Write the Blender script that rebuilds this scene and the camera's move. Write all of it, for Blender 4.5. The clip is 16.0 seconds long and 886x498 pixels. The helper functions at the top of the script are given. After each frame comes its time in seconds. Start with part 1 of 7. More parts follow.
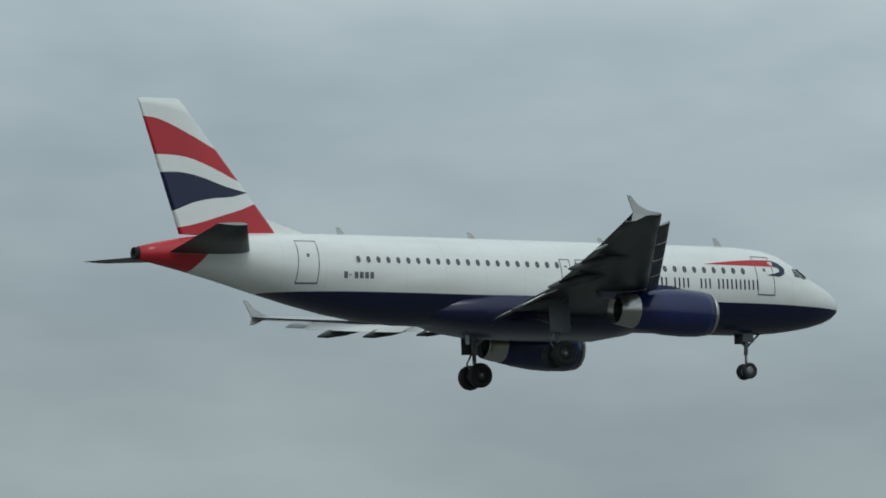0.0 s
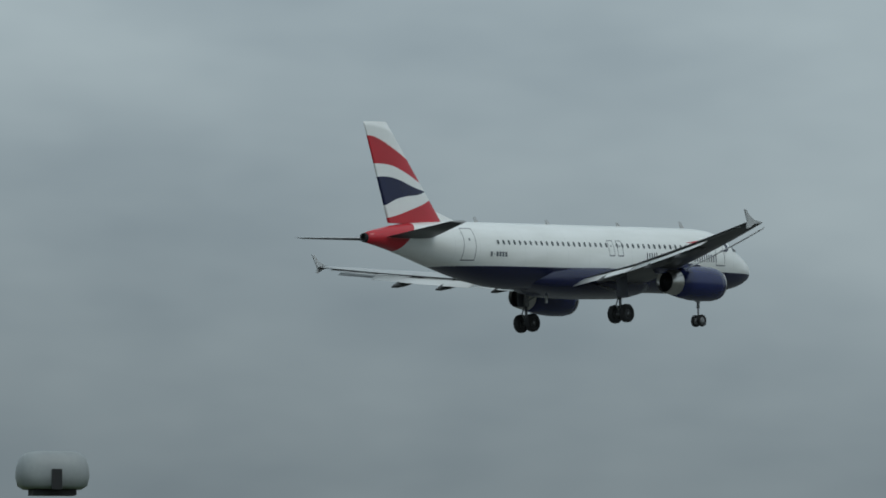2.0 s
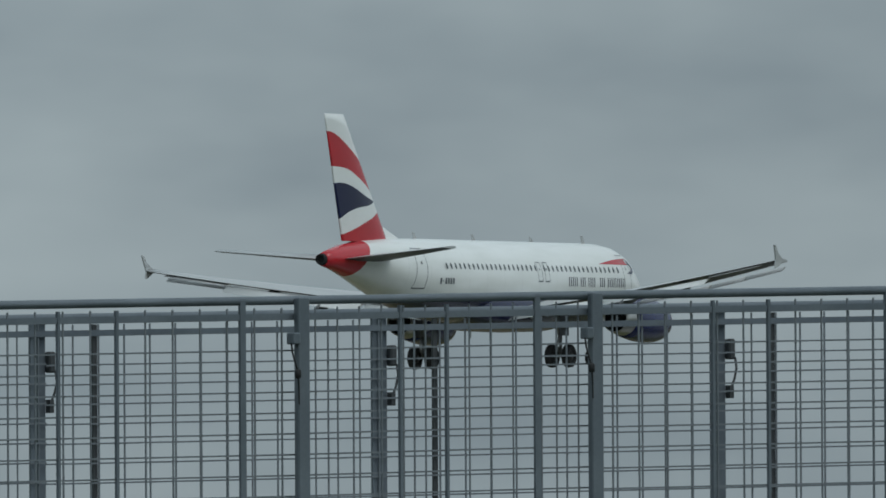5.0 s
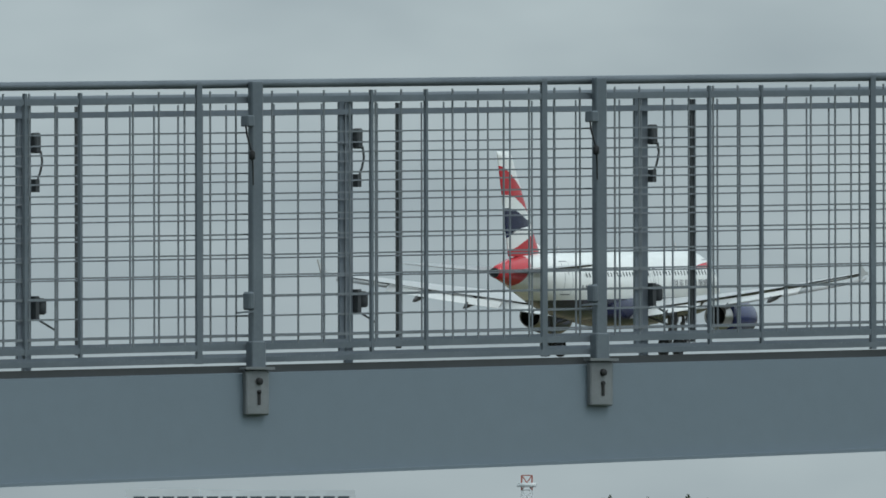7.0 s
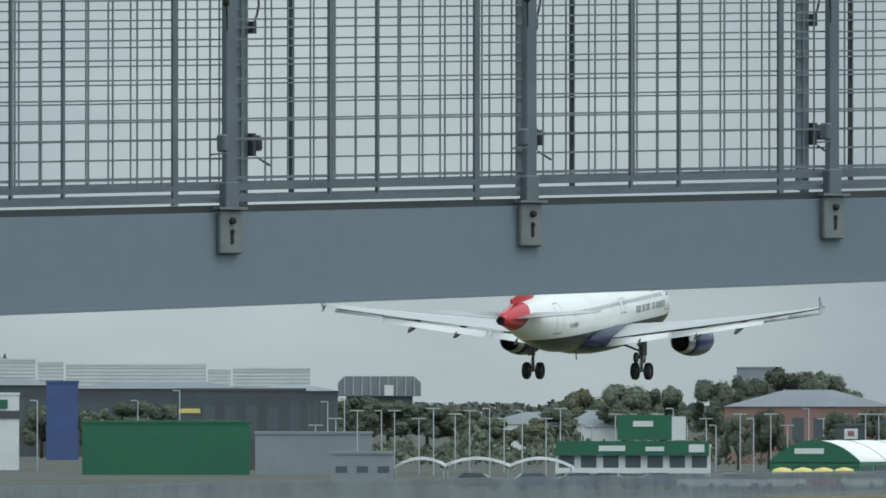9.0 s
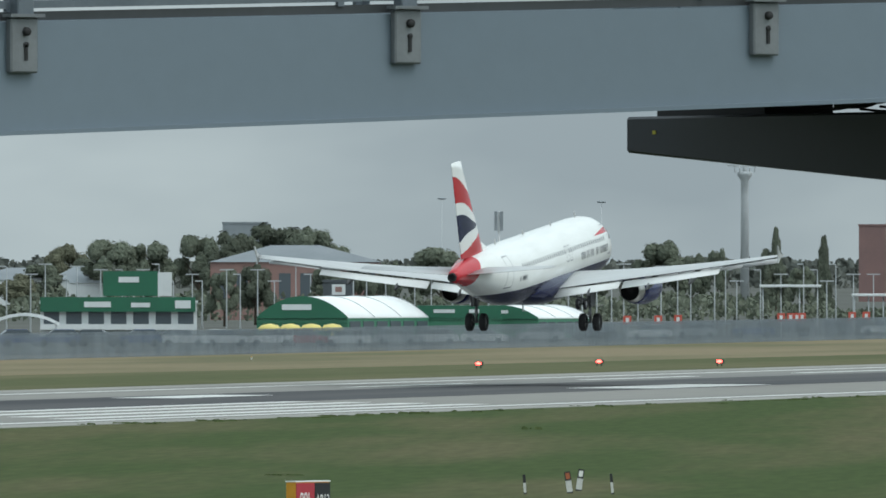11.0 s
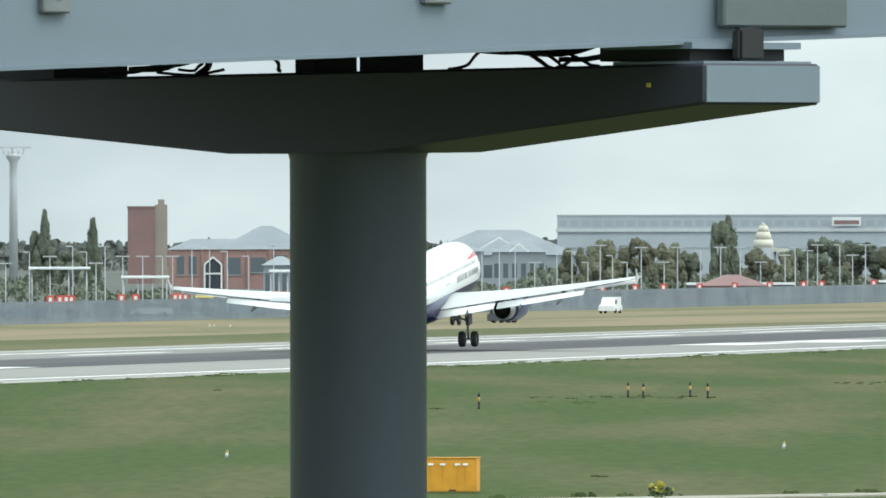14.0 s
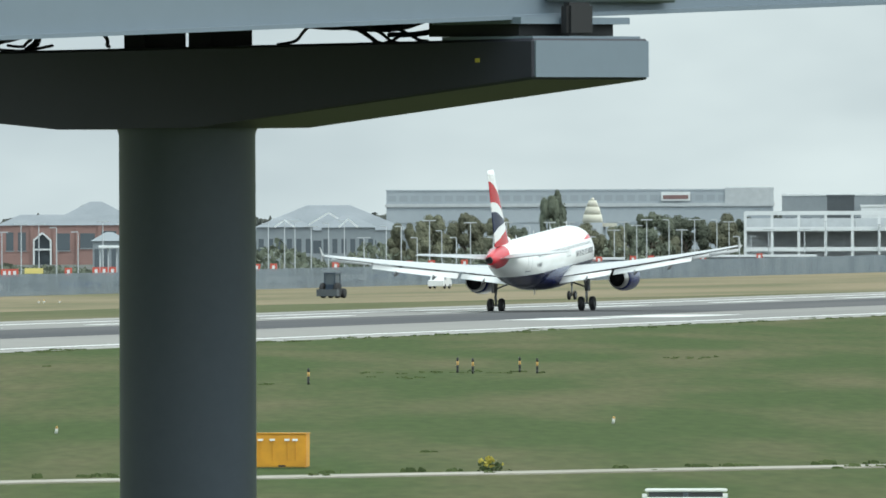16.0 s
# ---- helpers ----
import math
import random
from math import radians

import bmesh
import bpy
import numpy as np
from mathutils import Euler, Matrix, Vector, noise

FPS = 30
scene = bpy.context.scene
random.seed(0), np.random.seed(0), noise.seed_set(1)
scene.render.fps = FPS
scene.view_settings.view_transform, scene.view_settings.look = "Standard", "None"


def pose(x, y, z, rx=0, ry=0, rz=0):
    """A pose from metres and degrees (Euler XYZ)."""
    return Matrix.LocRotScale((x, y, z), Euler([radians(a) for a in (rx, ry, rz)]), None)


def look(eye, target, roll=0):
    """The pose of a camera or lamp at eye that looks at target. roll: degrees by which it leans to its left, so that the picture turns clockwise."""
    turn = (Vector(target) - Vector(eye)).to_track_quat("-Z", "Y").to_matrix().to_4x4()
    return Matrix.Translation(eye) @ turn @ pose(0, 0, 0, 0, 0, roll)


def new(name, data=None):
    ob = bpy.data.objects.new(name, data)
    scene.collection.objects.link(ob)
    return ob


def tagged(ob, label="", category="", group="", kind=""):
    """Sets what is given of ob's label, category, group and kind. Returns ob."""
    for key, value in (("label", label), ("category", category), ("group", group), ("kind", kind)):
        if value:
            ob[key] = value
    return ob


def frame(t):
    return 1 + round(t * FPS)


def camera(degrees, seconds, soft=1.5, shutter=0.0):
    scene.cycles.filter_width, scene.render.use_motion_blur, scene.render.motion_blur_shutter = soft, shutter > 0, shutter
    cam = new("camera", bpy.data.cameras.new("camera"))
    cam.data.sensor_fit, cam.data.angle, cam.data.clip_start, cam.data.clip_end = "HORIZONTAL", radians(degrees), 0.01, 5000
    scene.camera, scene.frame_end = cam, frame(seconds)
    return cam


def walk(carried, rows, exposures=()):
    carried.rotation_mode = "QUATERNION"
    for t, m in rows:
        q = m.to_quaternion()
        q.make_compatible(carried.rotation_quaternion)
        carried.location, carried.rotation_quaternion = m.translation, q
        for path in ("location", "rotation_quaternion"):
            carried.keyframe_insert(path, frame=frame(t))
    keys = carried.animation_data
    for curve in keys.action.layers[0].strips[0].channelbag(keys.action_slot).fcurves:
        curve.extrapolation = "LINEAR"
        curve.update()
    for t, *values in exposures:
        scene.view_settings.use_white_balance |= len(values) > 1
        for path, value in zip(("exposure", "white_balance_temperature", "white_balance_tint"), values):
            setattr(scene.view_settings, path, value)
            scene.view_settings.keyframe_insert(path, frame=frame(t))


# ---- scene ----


# ---------------------------------------------------------------- camera
cam = camera(3.0, 16.0, soft=1.7)
# seconds, eye x y z, bearing (degrees from east towards north), tilt, roll
PATH = [
    (0.00, -42.14, -21.73, 9.40, 58.855, 6.000, 0.00),
    (0.50, -42.14, -21.73, 9.40, 53.050, 5.300, 0.00),
    (1.00, -42.14, -21.73, 9.40, 47.482, 4.600, 0.00),
    (1.50, -42.14, -21.73, 9.40, 43.048, 4.000, 0.00),
    (2.00, -42.14, -21.73, 9.40, 39.089, 3.200, 0.00),
    (2.50, -42.14, -21.73, 9.40, 36.114, 2.400, 0.00),
    (3.00, -42.14, -21.73, 9.40, 32.660, 1.810, 0.00),
    (3.20, -42.14, -21.73, 9.40, 32.300, 1.760, 0.00),
    (5.30, -19.52, -5.58, 9.44, 21.066, 1.538, 0.13),
    (5.50, -19.42, -5.54, 9.44, 21.006, 1.388, -0.07),
    (6.00, -19.00, -5.40, 9.41, 20.287, 1.201, 0.03),
    (6.50, -20.00, -5.78, 9.40, 19.722, 1.166, 0.01),
    (7.00, -21.24, -6.20, 9.39, 19.181, 0.951, 0.10),
    (7.50, -20.68, -6.01, 9.41, 18.817, 0.914, -0.18),
    (8.00, -21.71, -6.34, 9.40, 18.097, 0.765, 0.00),
    (8.20, -21.91, -6.42, 9.39, 17.998, 0.670, -0.03),
    (8.70, -21.60, -6.30, 9.39, 17.220, 0.540, 0.00),
    (9.40, -20.10, -5.82, 9.41, 16.500, 0.370, -0.10),
    (10.30, -16.98, -4.81, 9.43, 16.058, 0.173, -0.25),
    (10.50, -12.74, -3.53, 9.46, 15.751, 0.061, -0.25),
    (11.00, -4.90, -1.30, 9.43, 15.056, -0.029, 0.00),
    (11.50, 0.00, 0.00, 9.40, 15.210, -0.138, 0.05),
    (12.00, 0.00, 0.00, 9.40, 14.592, -0.171, -0.00),
    (12.50, 0.00, 0.00, 9.392, 14.199, -0.1005, -0.14),
    (13.00, 0.00, 0.00, 9.387, 13.567, -0.0755, -0.25),
    (13.50, 0.00, 0.00, 9.393, 12.913, -0.2665, -0.21),
    (14.00, 0.00, 0.00, 9.40, 12.578, -0.091, 0.10),
    (14.50, 0.00, 0.00, 9.40, 12.464, -0.166, 0.05),
    (15.00, 0.00, 0.00, 9.40, 12.297, -0.223, 0.15),
    (15.50, 0.00, 0.00, 9.40, 12.220, -0.261, 0.25),
    (16.00, 0.00, 0.00, 9.40, 12.000, -0.176, 0.20),
]


def sight(x, y, z, bearing, tilt, roll):
    return pose(x, y, z) @ pose(0, 0, 0, 0, 0, bearing - 90) @ pose(0, 0, 0, 90 + tilt) @ pose(0, 0, 0, 0, 0, -roll)


EXPOSURES = [(0.0, -0.40, 6750, 10), (0.7, -0.56, 6700, 10), (1.5, -0.58, 6600, 10), (2.4, -0.5, 6550, 10), (3.2, -0.52, 6500, 10), (5.3, -0.38, 6600, 10), (6.5, -0.04, 6650, 10), (8.2, 0.24, 6700, 10), (10.3, 0.32, 6750, 10), (12.0, 0.38, 6750, 10), (12.7, 0.52, 6800, 10), (13.3, 0.80, 6900, 10), (14.0, 1.14, 6950, 10), (15.0, 1.00, 7000, 10), (16.0, 0.96, 6900, 10)]
walk(cam, [(r[0], sight(*r[1:])) for r in PATH], EXPOSURES)

# ---------------------------------------------------------------- sky and light
world = bpy.data.worlds.new("overcast_sky")
scene.world = world
world.use_nodes = True
wn, wl = world.node_tree.nodes, world.node_tree.links
wn.clear()
w_out = wn.new("ShaderNodeOutputWorld")
w_bg = wn.new("ShaderNodeBackground")
w_sky = wn.new("ShaderNodeTexSky")
w_sky.sky_type, w_sky.sun_disc = "NISHITA", False
w_sky.sun_elevation, w_sky.sun_rotation = radians(52), radians(150)
w_tc = wn.new("ShaderNodeTexCoord")
w_sep = wn.new("ShaderNodeSeparateXYZ")
wl.new(w_tc.outputs["Generated"], w_sep.inputs[0])
w_el = wn.new("ShaderNodeValToRGB")          # cloud deck: brighter overhead than at the horizon
w_el.color_ramp.elements[0].position, w_el.color_ramp.elements[0].color = 0.0, (0.325, 0.325, 0.325, 1)
w_el.color_ramp.elements[1].position, w_el.color_ramp.elements[1].color = 1.0, (1, 1, 1, 1)
w_mid = w_el.color_ramp.elements.new(0.125)
w_mid.color = (0.61, 0.61, 0.61, 1)
wl.new(w_sep.outputs[2], w_el.inputs[0])
w_map = wn.new("ShaderNodeMapping")
w_map.inputs["Scale"].default_value = (1, 1, 2.6)
wl.new(w_tc.outputs["Generated"], w_map.inputs[0])
w_n1 = wn.new("ShaderNodeTexNoise")
w_n1.inputs["Scale"].default_value, w_n1.inputs["Detail"].default_value, w_n1.inputs["Roughness"].default_value = 26, 4, 0.5
wl.new(w_map.outputs[0], w_n1.inputs["Vector"])
w_ramp = wn.new("ShaderNodeValToRGB")
w_ramp.color_ramp.elements[0].position, w_ramp.color_ramp.elements[0].color = 0.3, (0.232, 0.296, 0.338, 1)
w_ramp.color_ramp.elements[1].position, w_ramp.color_ramp.elements[1].color = 0.72, (0.385, 0.468, 0.502, 1)
wl.new(w_n1.outputs["Fac"], w_ramp.inputs[0])
w_mul = wn.new("ShaderNodeVectorMath")
w_mul.operation = "MULTIPLY"
wl.new(w_ramp.outputs[0], w_mul.inputs[0])
wl.new(w_el.outputs[0], w_mul.inputs[1])
w_dim = wn.new("ShaderNodeVectorMath")
w_dim.operation = "MULTIPLY"
w_dim.inputs[1].default_value = (0.022, 0.022, 0.022)
wl.new(w_sky.outputs[0], w_dim.inputs[0])
w_mix = wn.new("ShaderNodeMix")
w_mix.data_type = "RGBA"
w_mix.inputs[0].default_value = 0.93
wl.new(w_dim.outputs[0], w_mix.inputs[6])
wl.new(w_mul.outputs[0], w_mix.inputs[7])
w_dot = wn.new("ShaderNodeVectorMath")       # a darker cloud bank low in the north, rising towards it
w_dot.operation = "DOT_PRODUCT"
w_dot.inputs[1].default_value = (0.0, -2.16, 10.0)
wl.new(w_tc.outputs["Generated"], w_dot.inputs[0])
w_add = wn.new("ShaderNodeMath")
w_add.inputs[1].default_value = 1.2
wl.new(w_dot.outputs["Value"], w_add.inputs[0])
w_bank = wn.new("ShaderNodeValToRGB")
w_bank.color_ramp.interpolation = "EASE"
for e, (p, v) in zip((w_bank.color_ramp.elements[0], w_bank.color_ramp.elements[1], w_bank.color_ramp.elements.new(0.55)), ((0.18, 0.82), (0.70, 1.0), (0.55, 1.16))):
    e.position, e.color = p, (v, v, v, 1)
wl.new(w_add.outputs[0], w_bank.inputs[0])
w_shade = wn.new("ShaderNodeVectorMath")
w_shade.operation = "MULTIPLY"
wl.new(w_mix.outputs[2], w_shade.inputs[0])
wl.new(w_bank.outputs[0], w_shade.inputs[1])
w_side = wn.new("ShaderNodeVectorMath")      # thinner cloud on the sun's side, brighter than the rest
w_side.operation = "DOT_PRODUCT"
w_side.inputs[1].default_value = (-0.36, -0.93, 0.0)
wl.new(w_tc.outputs["Generated"], w_side.inputs[0])
w_thin = wn.new("ShaderNodeMapRange")
w_thin.interpolation_type = "SMOOTHSTEP"
w_thin.inputs[1].default_value, w_thin.inputs[2].default_value = -0.05, 0.9
w_thin.inputs[3].default_value, w_thin.inputs[4].default_value = 1.0, 1.46
wl.new(w_side.outputs["Value"], w_thin.inputs[0])
w_glow = wn.new("ShaderNodeVectorMath")
w_glow.operation = "MULTIPLY"
wl.new(w_shade.outputs[0], w_glow.inputs[0])
wl.new(w_thin.outputs[0], w_glow.inputs[1])
wl.new(w_glow.outputs[0], w_bg.inputs[0])
w_bg.inputs[1].default_value = 2.75
wl.new(w_bg.outputs[0], w_out.inputs[0])
sun_data = bpy.data.lights.new("sun", "SUN")
sun_data.energy, sun_data.angle, sun_data.color = 0.8, radians(25), (1.0, 0.97, 0.93)
sun = new("sun", sun_data)
sun.matrix_world = look((-100, -260, 400), (0, 0, 0))


# ---------------------------------------------------------------- materials
def material(name, colour, rough=0.6, metal=0.0, vary=0.0, scale=1.0, bump=0.0, fine=8.0, second=None, spread=(0.35, 0.65), squash=(1, 1, 1), random_tint=0.0, space="Object", spec=0.5):
    """A surface with a base colour, a second tint in large patches, fine grain and relief."""
    m = bpy.data.materials.new(name)
    m.use_nodes = True
    n, l = m.node_tree.nodes, m.node_tree.links
    b = n["Principled BSDF"]
    b.inputs["Roughness"].default_value, b.inputs["Metallic"].default_value = rough, metal
    b.inputs["Specular IOR Level"].default_value = spec
    b.inputs["Base Color"].default_value = (*colour, 1)
    if not (vary or second or bump or random_tint):
        return m
    tc, mp = n.new("ShaderNodeTexCoord"), n.new("ShaderNodeMapping")
    mp.inputs["Scale"].default_value = squash
    l.new(tc.outputs[space], mp.inputs[0])
    big, small = n.new("ShaderNodeTexNoise"), n.new("ShaderNodeTexNoise")
    big.inputs["Scale"].default_value, big.inputs["Detail"].default_value = scale, 5
    small.inputs["Scale"].default_value, small.inputs["Detail"].default_value = scale * fine, 4
    l.new(mp.outputs[0], big.inputs["Vector"])
    l.new(mp.outputs[0], small.inputs["Vector"])
    ramp = n.new("ShaderNodeValToRGB")
    ramp.color_ramp.elements[0].position, ramp.color_ramp.elements[1].position = spread
    ramp.color_ramp.elements[0].color = (*colour, 1)
    ramp.color_ramp.elements[1].color = (*(second or [c * (1 - vary) for c in colour]), 1)
    l.new(big.outputs["Fac"], ramp.inputs[0])
    grain = n.new("ShaderNodeMapRange")
    grain.inputs[3].default_value, grain.inputs[4].default_value = 1 - max(vary, 0.04), 1 + max(vary, 0.04)
    l.new(small.outputs["Fac"], grain.inputs[0])
    mul = n.new("ShaderNodeVectorMath")
    mul.operation = "MULTIPLY"
    l.new(ramp.outputs[0], mul.inputs[0])
    l.new(grain.outputs[0], mul.inputs[1])
    last = mul.outputs[0]
    if random_tint:
        info, rr, mul2 = n.new("ShaderNodeObjectInfo"), n.new("ShaderNodeMapRange"), n.new("ShaderNodeVectorMath")
        mul2.operation = "MULTIPLY"
        rr.inputs[3].default_value, rr.inputs[4].default_value = 1 - random_tint, 1 + random_tint
        l.new(info.outputs["Random"], rr.inputs[0])
        l.new(last, mul2.inputs[0])
        l.new(rr.outputs[0], mul2.inputs[1])
        last = mul2.outputs[0]
    l.new(last, b.inputs["Base Color"])
    if bump:
        bp = n.new("ShaderNodeBump")
        bp.inputs["Strength"].default_value, bp.inputs["Distance"].default_value = bump, 0.02
        l.new(small.outputs["Fac"], bp.inputs["Height"])
        l.new(bp.outputs[0], b.inputs["Normal"])
    return m


def glow(name, colour, strength):
    m = bpy.data.materials.new(name)
    m.use_nodes = True
    b = m.node_tree.nodes["Principled BSDF"]
    b.inputs["Base Color"].default_value = (*colour, 1)
    b.inputs["Emission Color"].default_value = (*colour, 1)
    b.inputs["Emission Strength"].default_value = strength
    return m


GRASS = material("mown_grass", (0.046, 0.067, 0.023), 0.95, 0, 0.36, 0.10, 0.6, 14, (0.086, 0.083, 0.042), (0.42, 0.68), (0.09, 1.0, 1), spec=0.04)
for node in GRASS.node_tree.nodes:      # mown in swaths that run about twelve degrees off the runway
    if node.bl_idname == "ShaderNodeMapping":
        node.vector_type = "TEXTURE"
        node.inputs["Rotation"].default_value = (0, 0, radians(12.5))
        node.inputs["Scale"].default_value = (9.0, 1.0, 1.0)
DRY_GRASS = material("dry_grass", (0.195, 0.160, 0.104), 0.95, 0, 0.25, 0.03, 0.5, 24, (0.118, 0.114, 0.066), (0.42, 0.66), (0.3, 1.5, 1), spec=0.04)
ASPHALT = material("runway_asphalt", (0.235, 0.23, 0.215), 0.95, 0, 0.12, 0.03, 0.2, 30, (0.20, 0.198, 0.19), (0.4, 0.6), (0.15, 1.5, 1), spec=0.0)
RUBBER_ASPHALT = material("rubbered_asphalt", (0.075, 0.077, 0.082), 0.95, 0, 0.2, 0.03, 0.2, 30, (0.12, 0.12, 0.12), (0.35, 0.65), (0.1, 2, 1), spec=0.0)
SHOULDER = material("shoulder_concrete", (0.27, 0.262, 0.24), 0.9, 0, 0.12, 0.05, 0.2, 20, (0.22, 0.215, 0.2), spec=0.2)
MARKING = material("runway_paint", (0.52, 0.52, 0.50), 0.7, 0, 0.15, 0.2, 0, 12, (0.45, 0.45, 0.43), (0.45, 0.75))
PATH_CONCRETE = material("path_concrete", (0.29, 0.27, 0.225), 0.9, 0, 0.25, 0.12, 0.2, 12, (0.19, 0.175, 0.135), (0.40, 0.66))
CAR_PARK = material("worn_tarmac", (0.13, 0.132, 0.125), 0.95, 0, 0.2, 0.03, 0.2, 12, (0.10, 0.105, 0.095), spec=0.0)
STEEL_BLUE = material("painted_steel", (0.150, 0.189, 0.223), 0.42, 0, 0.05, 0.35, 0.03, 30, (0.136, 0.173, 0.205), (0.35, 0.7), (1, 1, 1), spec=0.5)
GALVANISED = material("weathered_galvanised_steel", (0.135, 0.158, 0.178), 0.5, 0.25, 0.12, 3.0, 0.05, 20, (0.10, 0.12, 0.138))
MESH_WIRE = material("galvanised_wire", (0.165, 0.185, 0.20), 0.5, 0.3, 0.1, 4.0, 0, 10)
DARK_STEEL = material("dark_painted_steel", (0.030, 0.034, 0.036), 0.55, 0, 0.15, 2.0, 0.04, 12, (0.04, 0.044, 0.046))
PLATE_STEEL = material("bracket_steel", (0.20, 0.212, 0.218), 0.5, 0.3, 0.15, 8.0, 0.1, 8, (0.15, 0.16, 0.166))
BLACK = material("black_rubber", (0.014, 0.014, 0.015), 0.7, 0, 0.2, 4, 0)
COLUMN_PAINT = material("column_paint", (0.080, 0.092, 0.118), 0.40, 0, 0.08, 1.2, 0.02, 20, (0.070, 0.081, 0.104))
# darker than the girder paint: the cap's shade is put into its colour
CAP_SHADE_PAINT = material("cap_shade_paint", (0.026, 0.027, 0.037), 0.5, 0, 0.08, 1.2, 0.02, 20, (0.022, 0.024, 0.033))


# ---------------------------------------------------------------- mesh helpers
def finish(bm, name, mats, smooth=False):
    me = bpy.data.meshes.new(name)
    bmesh.ops.recalc_face_normals(bm, faces=bm.faces[:])
    bm.to_mesh(me)
    bm.free()
    for m in (mats if isinstance(mats, (list, tuple)) else [mats]):
        me.materials.append(m)
    if smooth:
        for p in me.polygons:
            p.use_smooth = True
    return me


def part(name, bm, mat, parent=None, label="", smooth=False):
    """Links a bmesh (or a mesh) as one object under a thing or a part."""
    me = bm if isinstance(bm, bpy.types.Mesh) else finish(bm, name, mat, smooth)
    ob = new(name, me)
    if parent is not None:
        ob.parent = parent
    if label:
        tagged(ob, label)
    return ob


def thing(name, m, label, category, group="", kind=""):
    ob = new(name)
    ob.matrix_basis = m
    return tagged(ob, label, category, group, kind)


def box(bm, x0, x1, y0, y1, z0, z1, m=None, mat=0):
    vs = [Vector((x, y, z)) for z in (z0, z1) for x, y in ((x0, y0), (x1, y0), (x1, y1), (x0, y1))]
    if m is not None:
        vs = [m @ v for v in vs]
    v = [bm.verts.new(p) for p in vs]
    for f in ((0, 3, 2, 1), (4, 5, 6, 7), (0, 1, 5, 4), (1, 2, 6, 5), (2, 3, 7, 6), (3, 0, 4, 7)):
        bm.faces.new([v[i] for i in f]).material_index = mat
    return v


def tube(bm, a, b, r0, r1=None, seg=10, caps=True, mat=0):
    """A round bar or cone between two points."""
    a, b = Vector(a), Vector(b)
    r1 = r0 if r1 is None else r1
    q = (b - a).to_track_quat("Z", "Y").to_matrix()
    rings = []
    for p, r in ((a, r0), (b, r1)):
        rings.append([bm.verts.new(p + q @ Vector((r * math.cos(2 * math.pi * i / seg), r * math.sin(2 * math.pi * i / seg), 0))) for i in range(seg)])
    for i in range(seg):
        f = bm.faces.new((rings[0][i], rings[0][(i + 1) % seg], rings[1][(i + 1) % seg], rings[1][i]))
        f.material_index, f.smooth = mat, True
    if caps:
        bm.faces.new(rings[0][::-1]).material_index = mat
        bm.faces.new(rings[1]).material_index = mat


def lathe(bm, profile, seg=20, m=None, mat=0, axis="x"):
    """Turns (along, radius) pairs about an axis."""
    rings = []
    for s, r in profile:
        ring = []
        for i in range(seg):
            a = 2 * math.pi * i / seg
            c, d = r * math.cos(a), r * math.sin(a)
            p = Vector((s, c, d)) if axis == "x" else Vector((c, s, d)) if axis == "y" else Vector((c, d, s))
            ring.append(bm.verts.new(m @ p if m is not None else p))
        rings.append(ring)
    for a, b in zip(rings, rings[1:]):
        for i in range(seg):
            f = bm.faces.new((a[i], a[(i + 1) % seg], b[(i + 1) % seg], b[i]))
            f.material_index, f.smooth = mat, True
    for ring in (rings[0], rings[-1]):
        if (ring[0].co - ring[seg // 2].co).length > 1e-3:
            bm.faces.new(ring).material_index = mat
    return rings


def sheet(bm, pts, z, mat=0):
    f = bm.faces.new([bm.verts.new((x, y, z)) for x, y in pts])
    f.material_index = mat


def bearing_point(across, dist, z=0.0):
    """A point at a bearing, given in 1/29940 rad to the right of the bearing 12 degrees, and at a distance from the eye."""
    a = radians(12.0) - across / 29940
    return Vector((dist * math.cos(a), dist * math.sin(a), z))


# ---------------------------------------------------------------- ground
bm = bmesh.new()
for x0, x1 in ((-900, 0), (0, 1200), (1200, 2400), (2400, 4900)):
    sheet(bm, ((x0, -900), (x1, -900), (x1, 380), (x0, 380)), 0.0, 0)
    sheet(bm, ((x0, 380), (x1, 380), (x1, 3600), (x0, 3600)), 0.0, 1)
bmesh.ops.remove_doubles(bm, verts=bm.verts[:], dist=0.01)
tagged(part("ground", bm, [GRASS, CAR_PARK]), "flat mown airfield grass reaching to the horizon", "ground", kind="structure")
bm = bmesh.new()
box(bm, 200, 3600, 297, 379, -0.3, 0.02)
tagged(part("ground_verge", bm, DRY_GRASS), "dry straw-coloured grass verge beyond the runway", "ground", kind="structure")
OLIVE_GRASS = material("olive_grass", (0.082, 0.090, 0.044), 0.95, 0, 0.3, 0.03, 0.5, 24, (0.135, 0.118, 0.070), (0.46, 0.70), (0.2, 1.5, 1), spec=0.04)
bm = bmesh.new()
rim = [(1480 - 58 * i, 318 + 26 * (i / 18) ** 0.5 + 3.2 * noise.noise(Vector((i * 0.7, 5, 0)))) for i in range(19)]
sheet(bm, [(200, 301), (1640, 301), (1560, 308)] + rim + [(200, 344)], 0.026)
tagged(part("ground_verge", bm, OLIVE_GRASS), "olive-green grass strip between runway and dry verge", "ground", kind="structure")
bm = bmesh.new()
box(bm, 100, 3600, 244, 297, -0.5, 0.03, mat=0)
RUNWAY = tagged(part("runway", bm, [ASPHALT]), "grey asphalt runway with pale weathered surface", "runway", kind="structure")


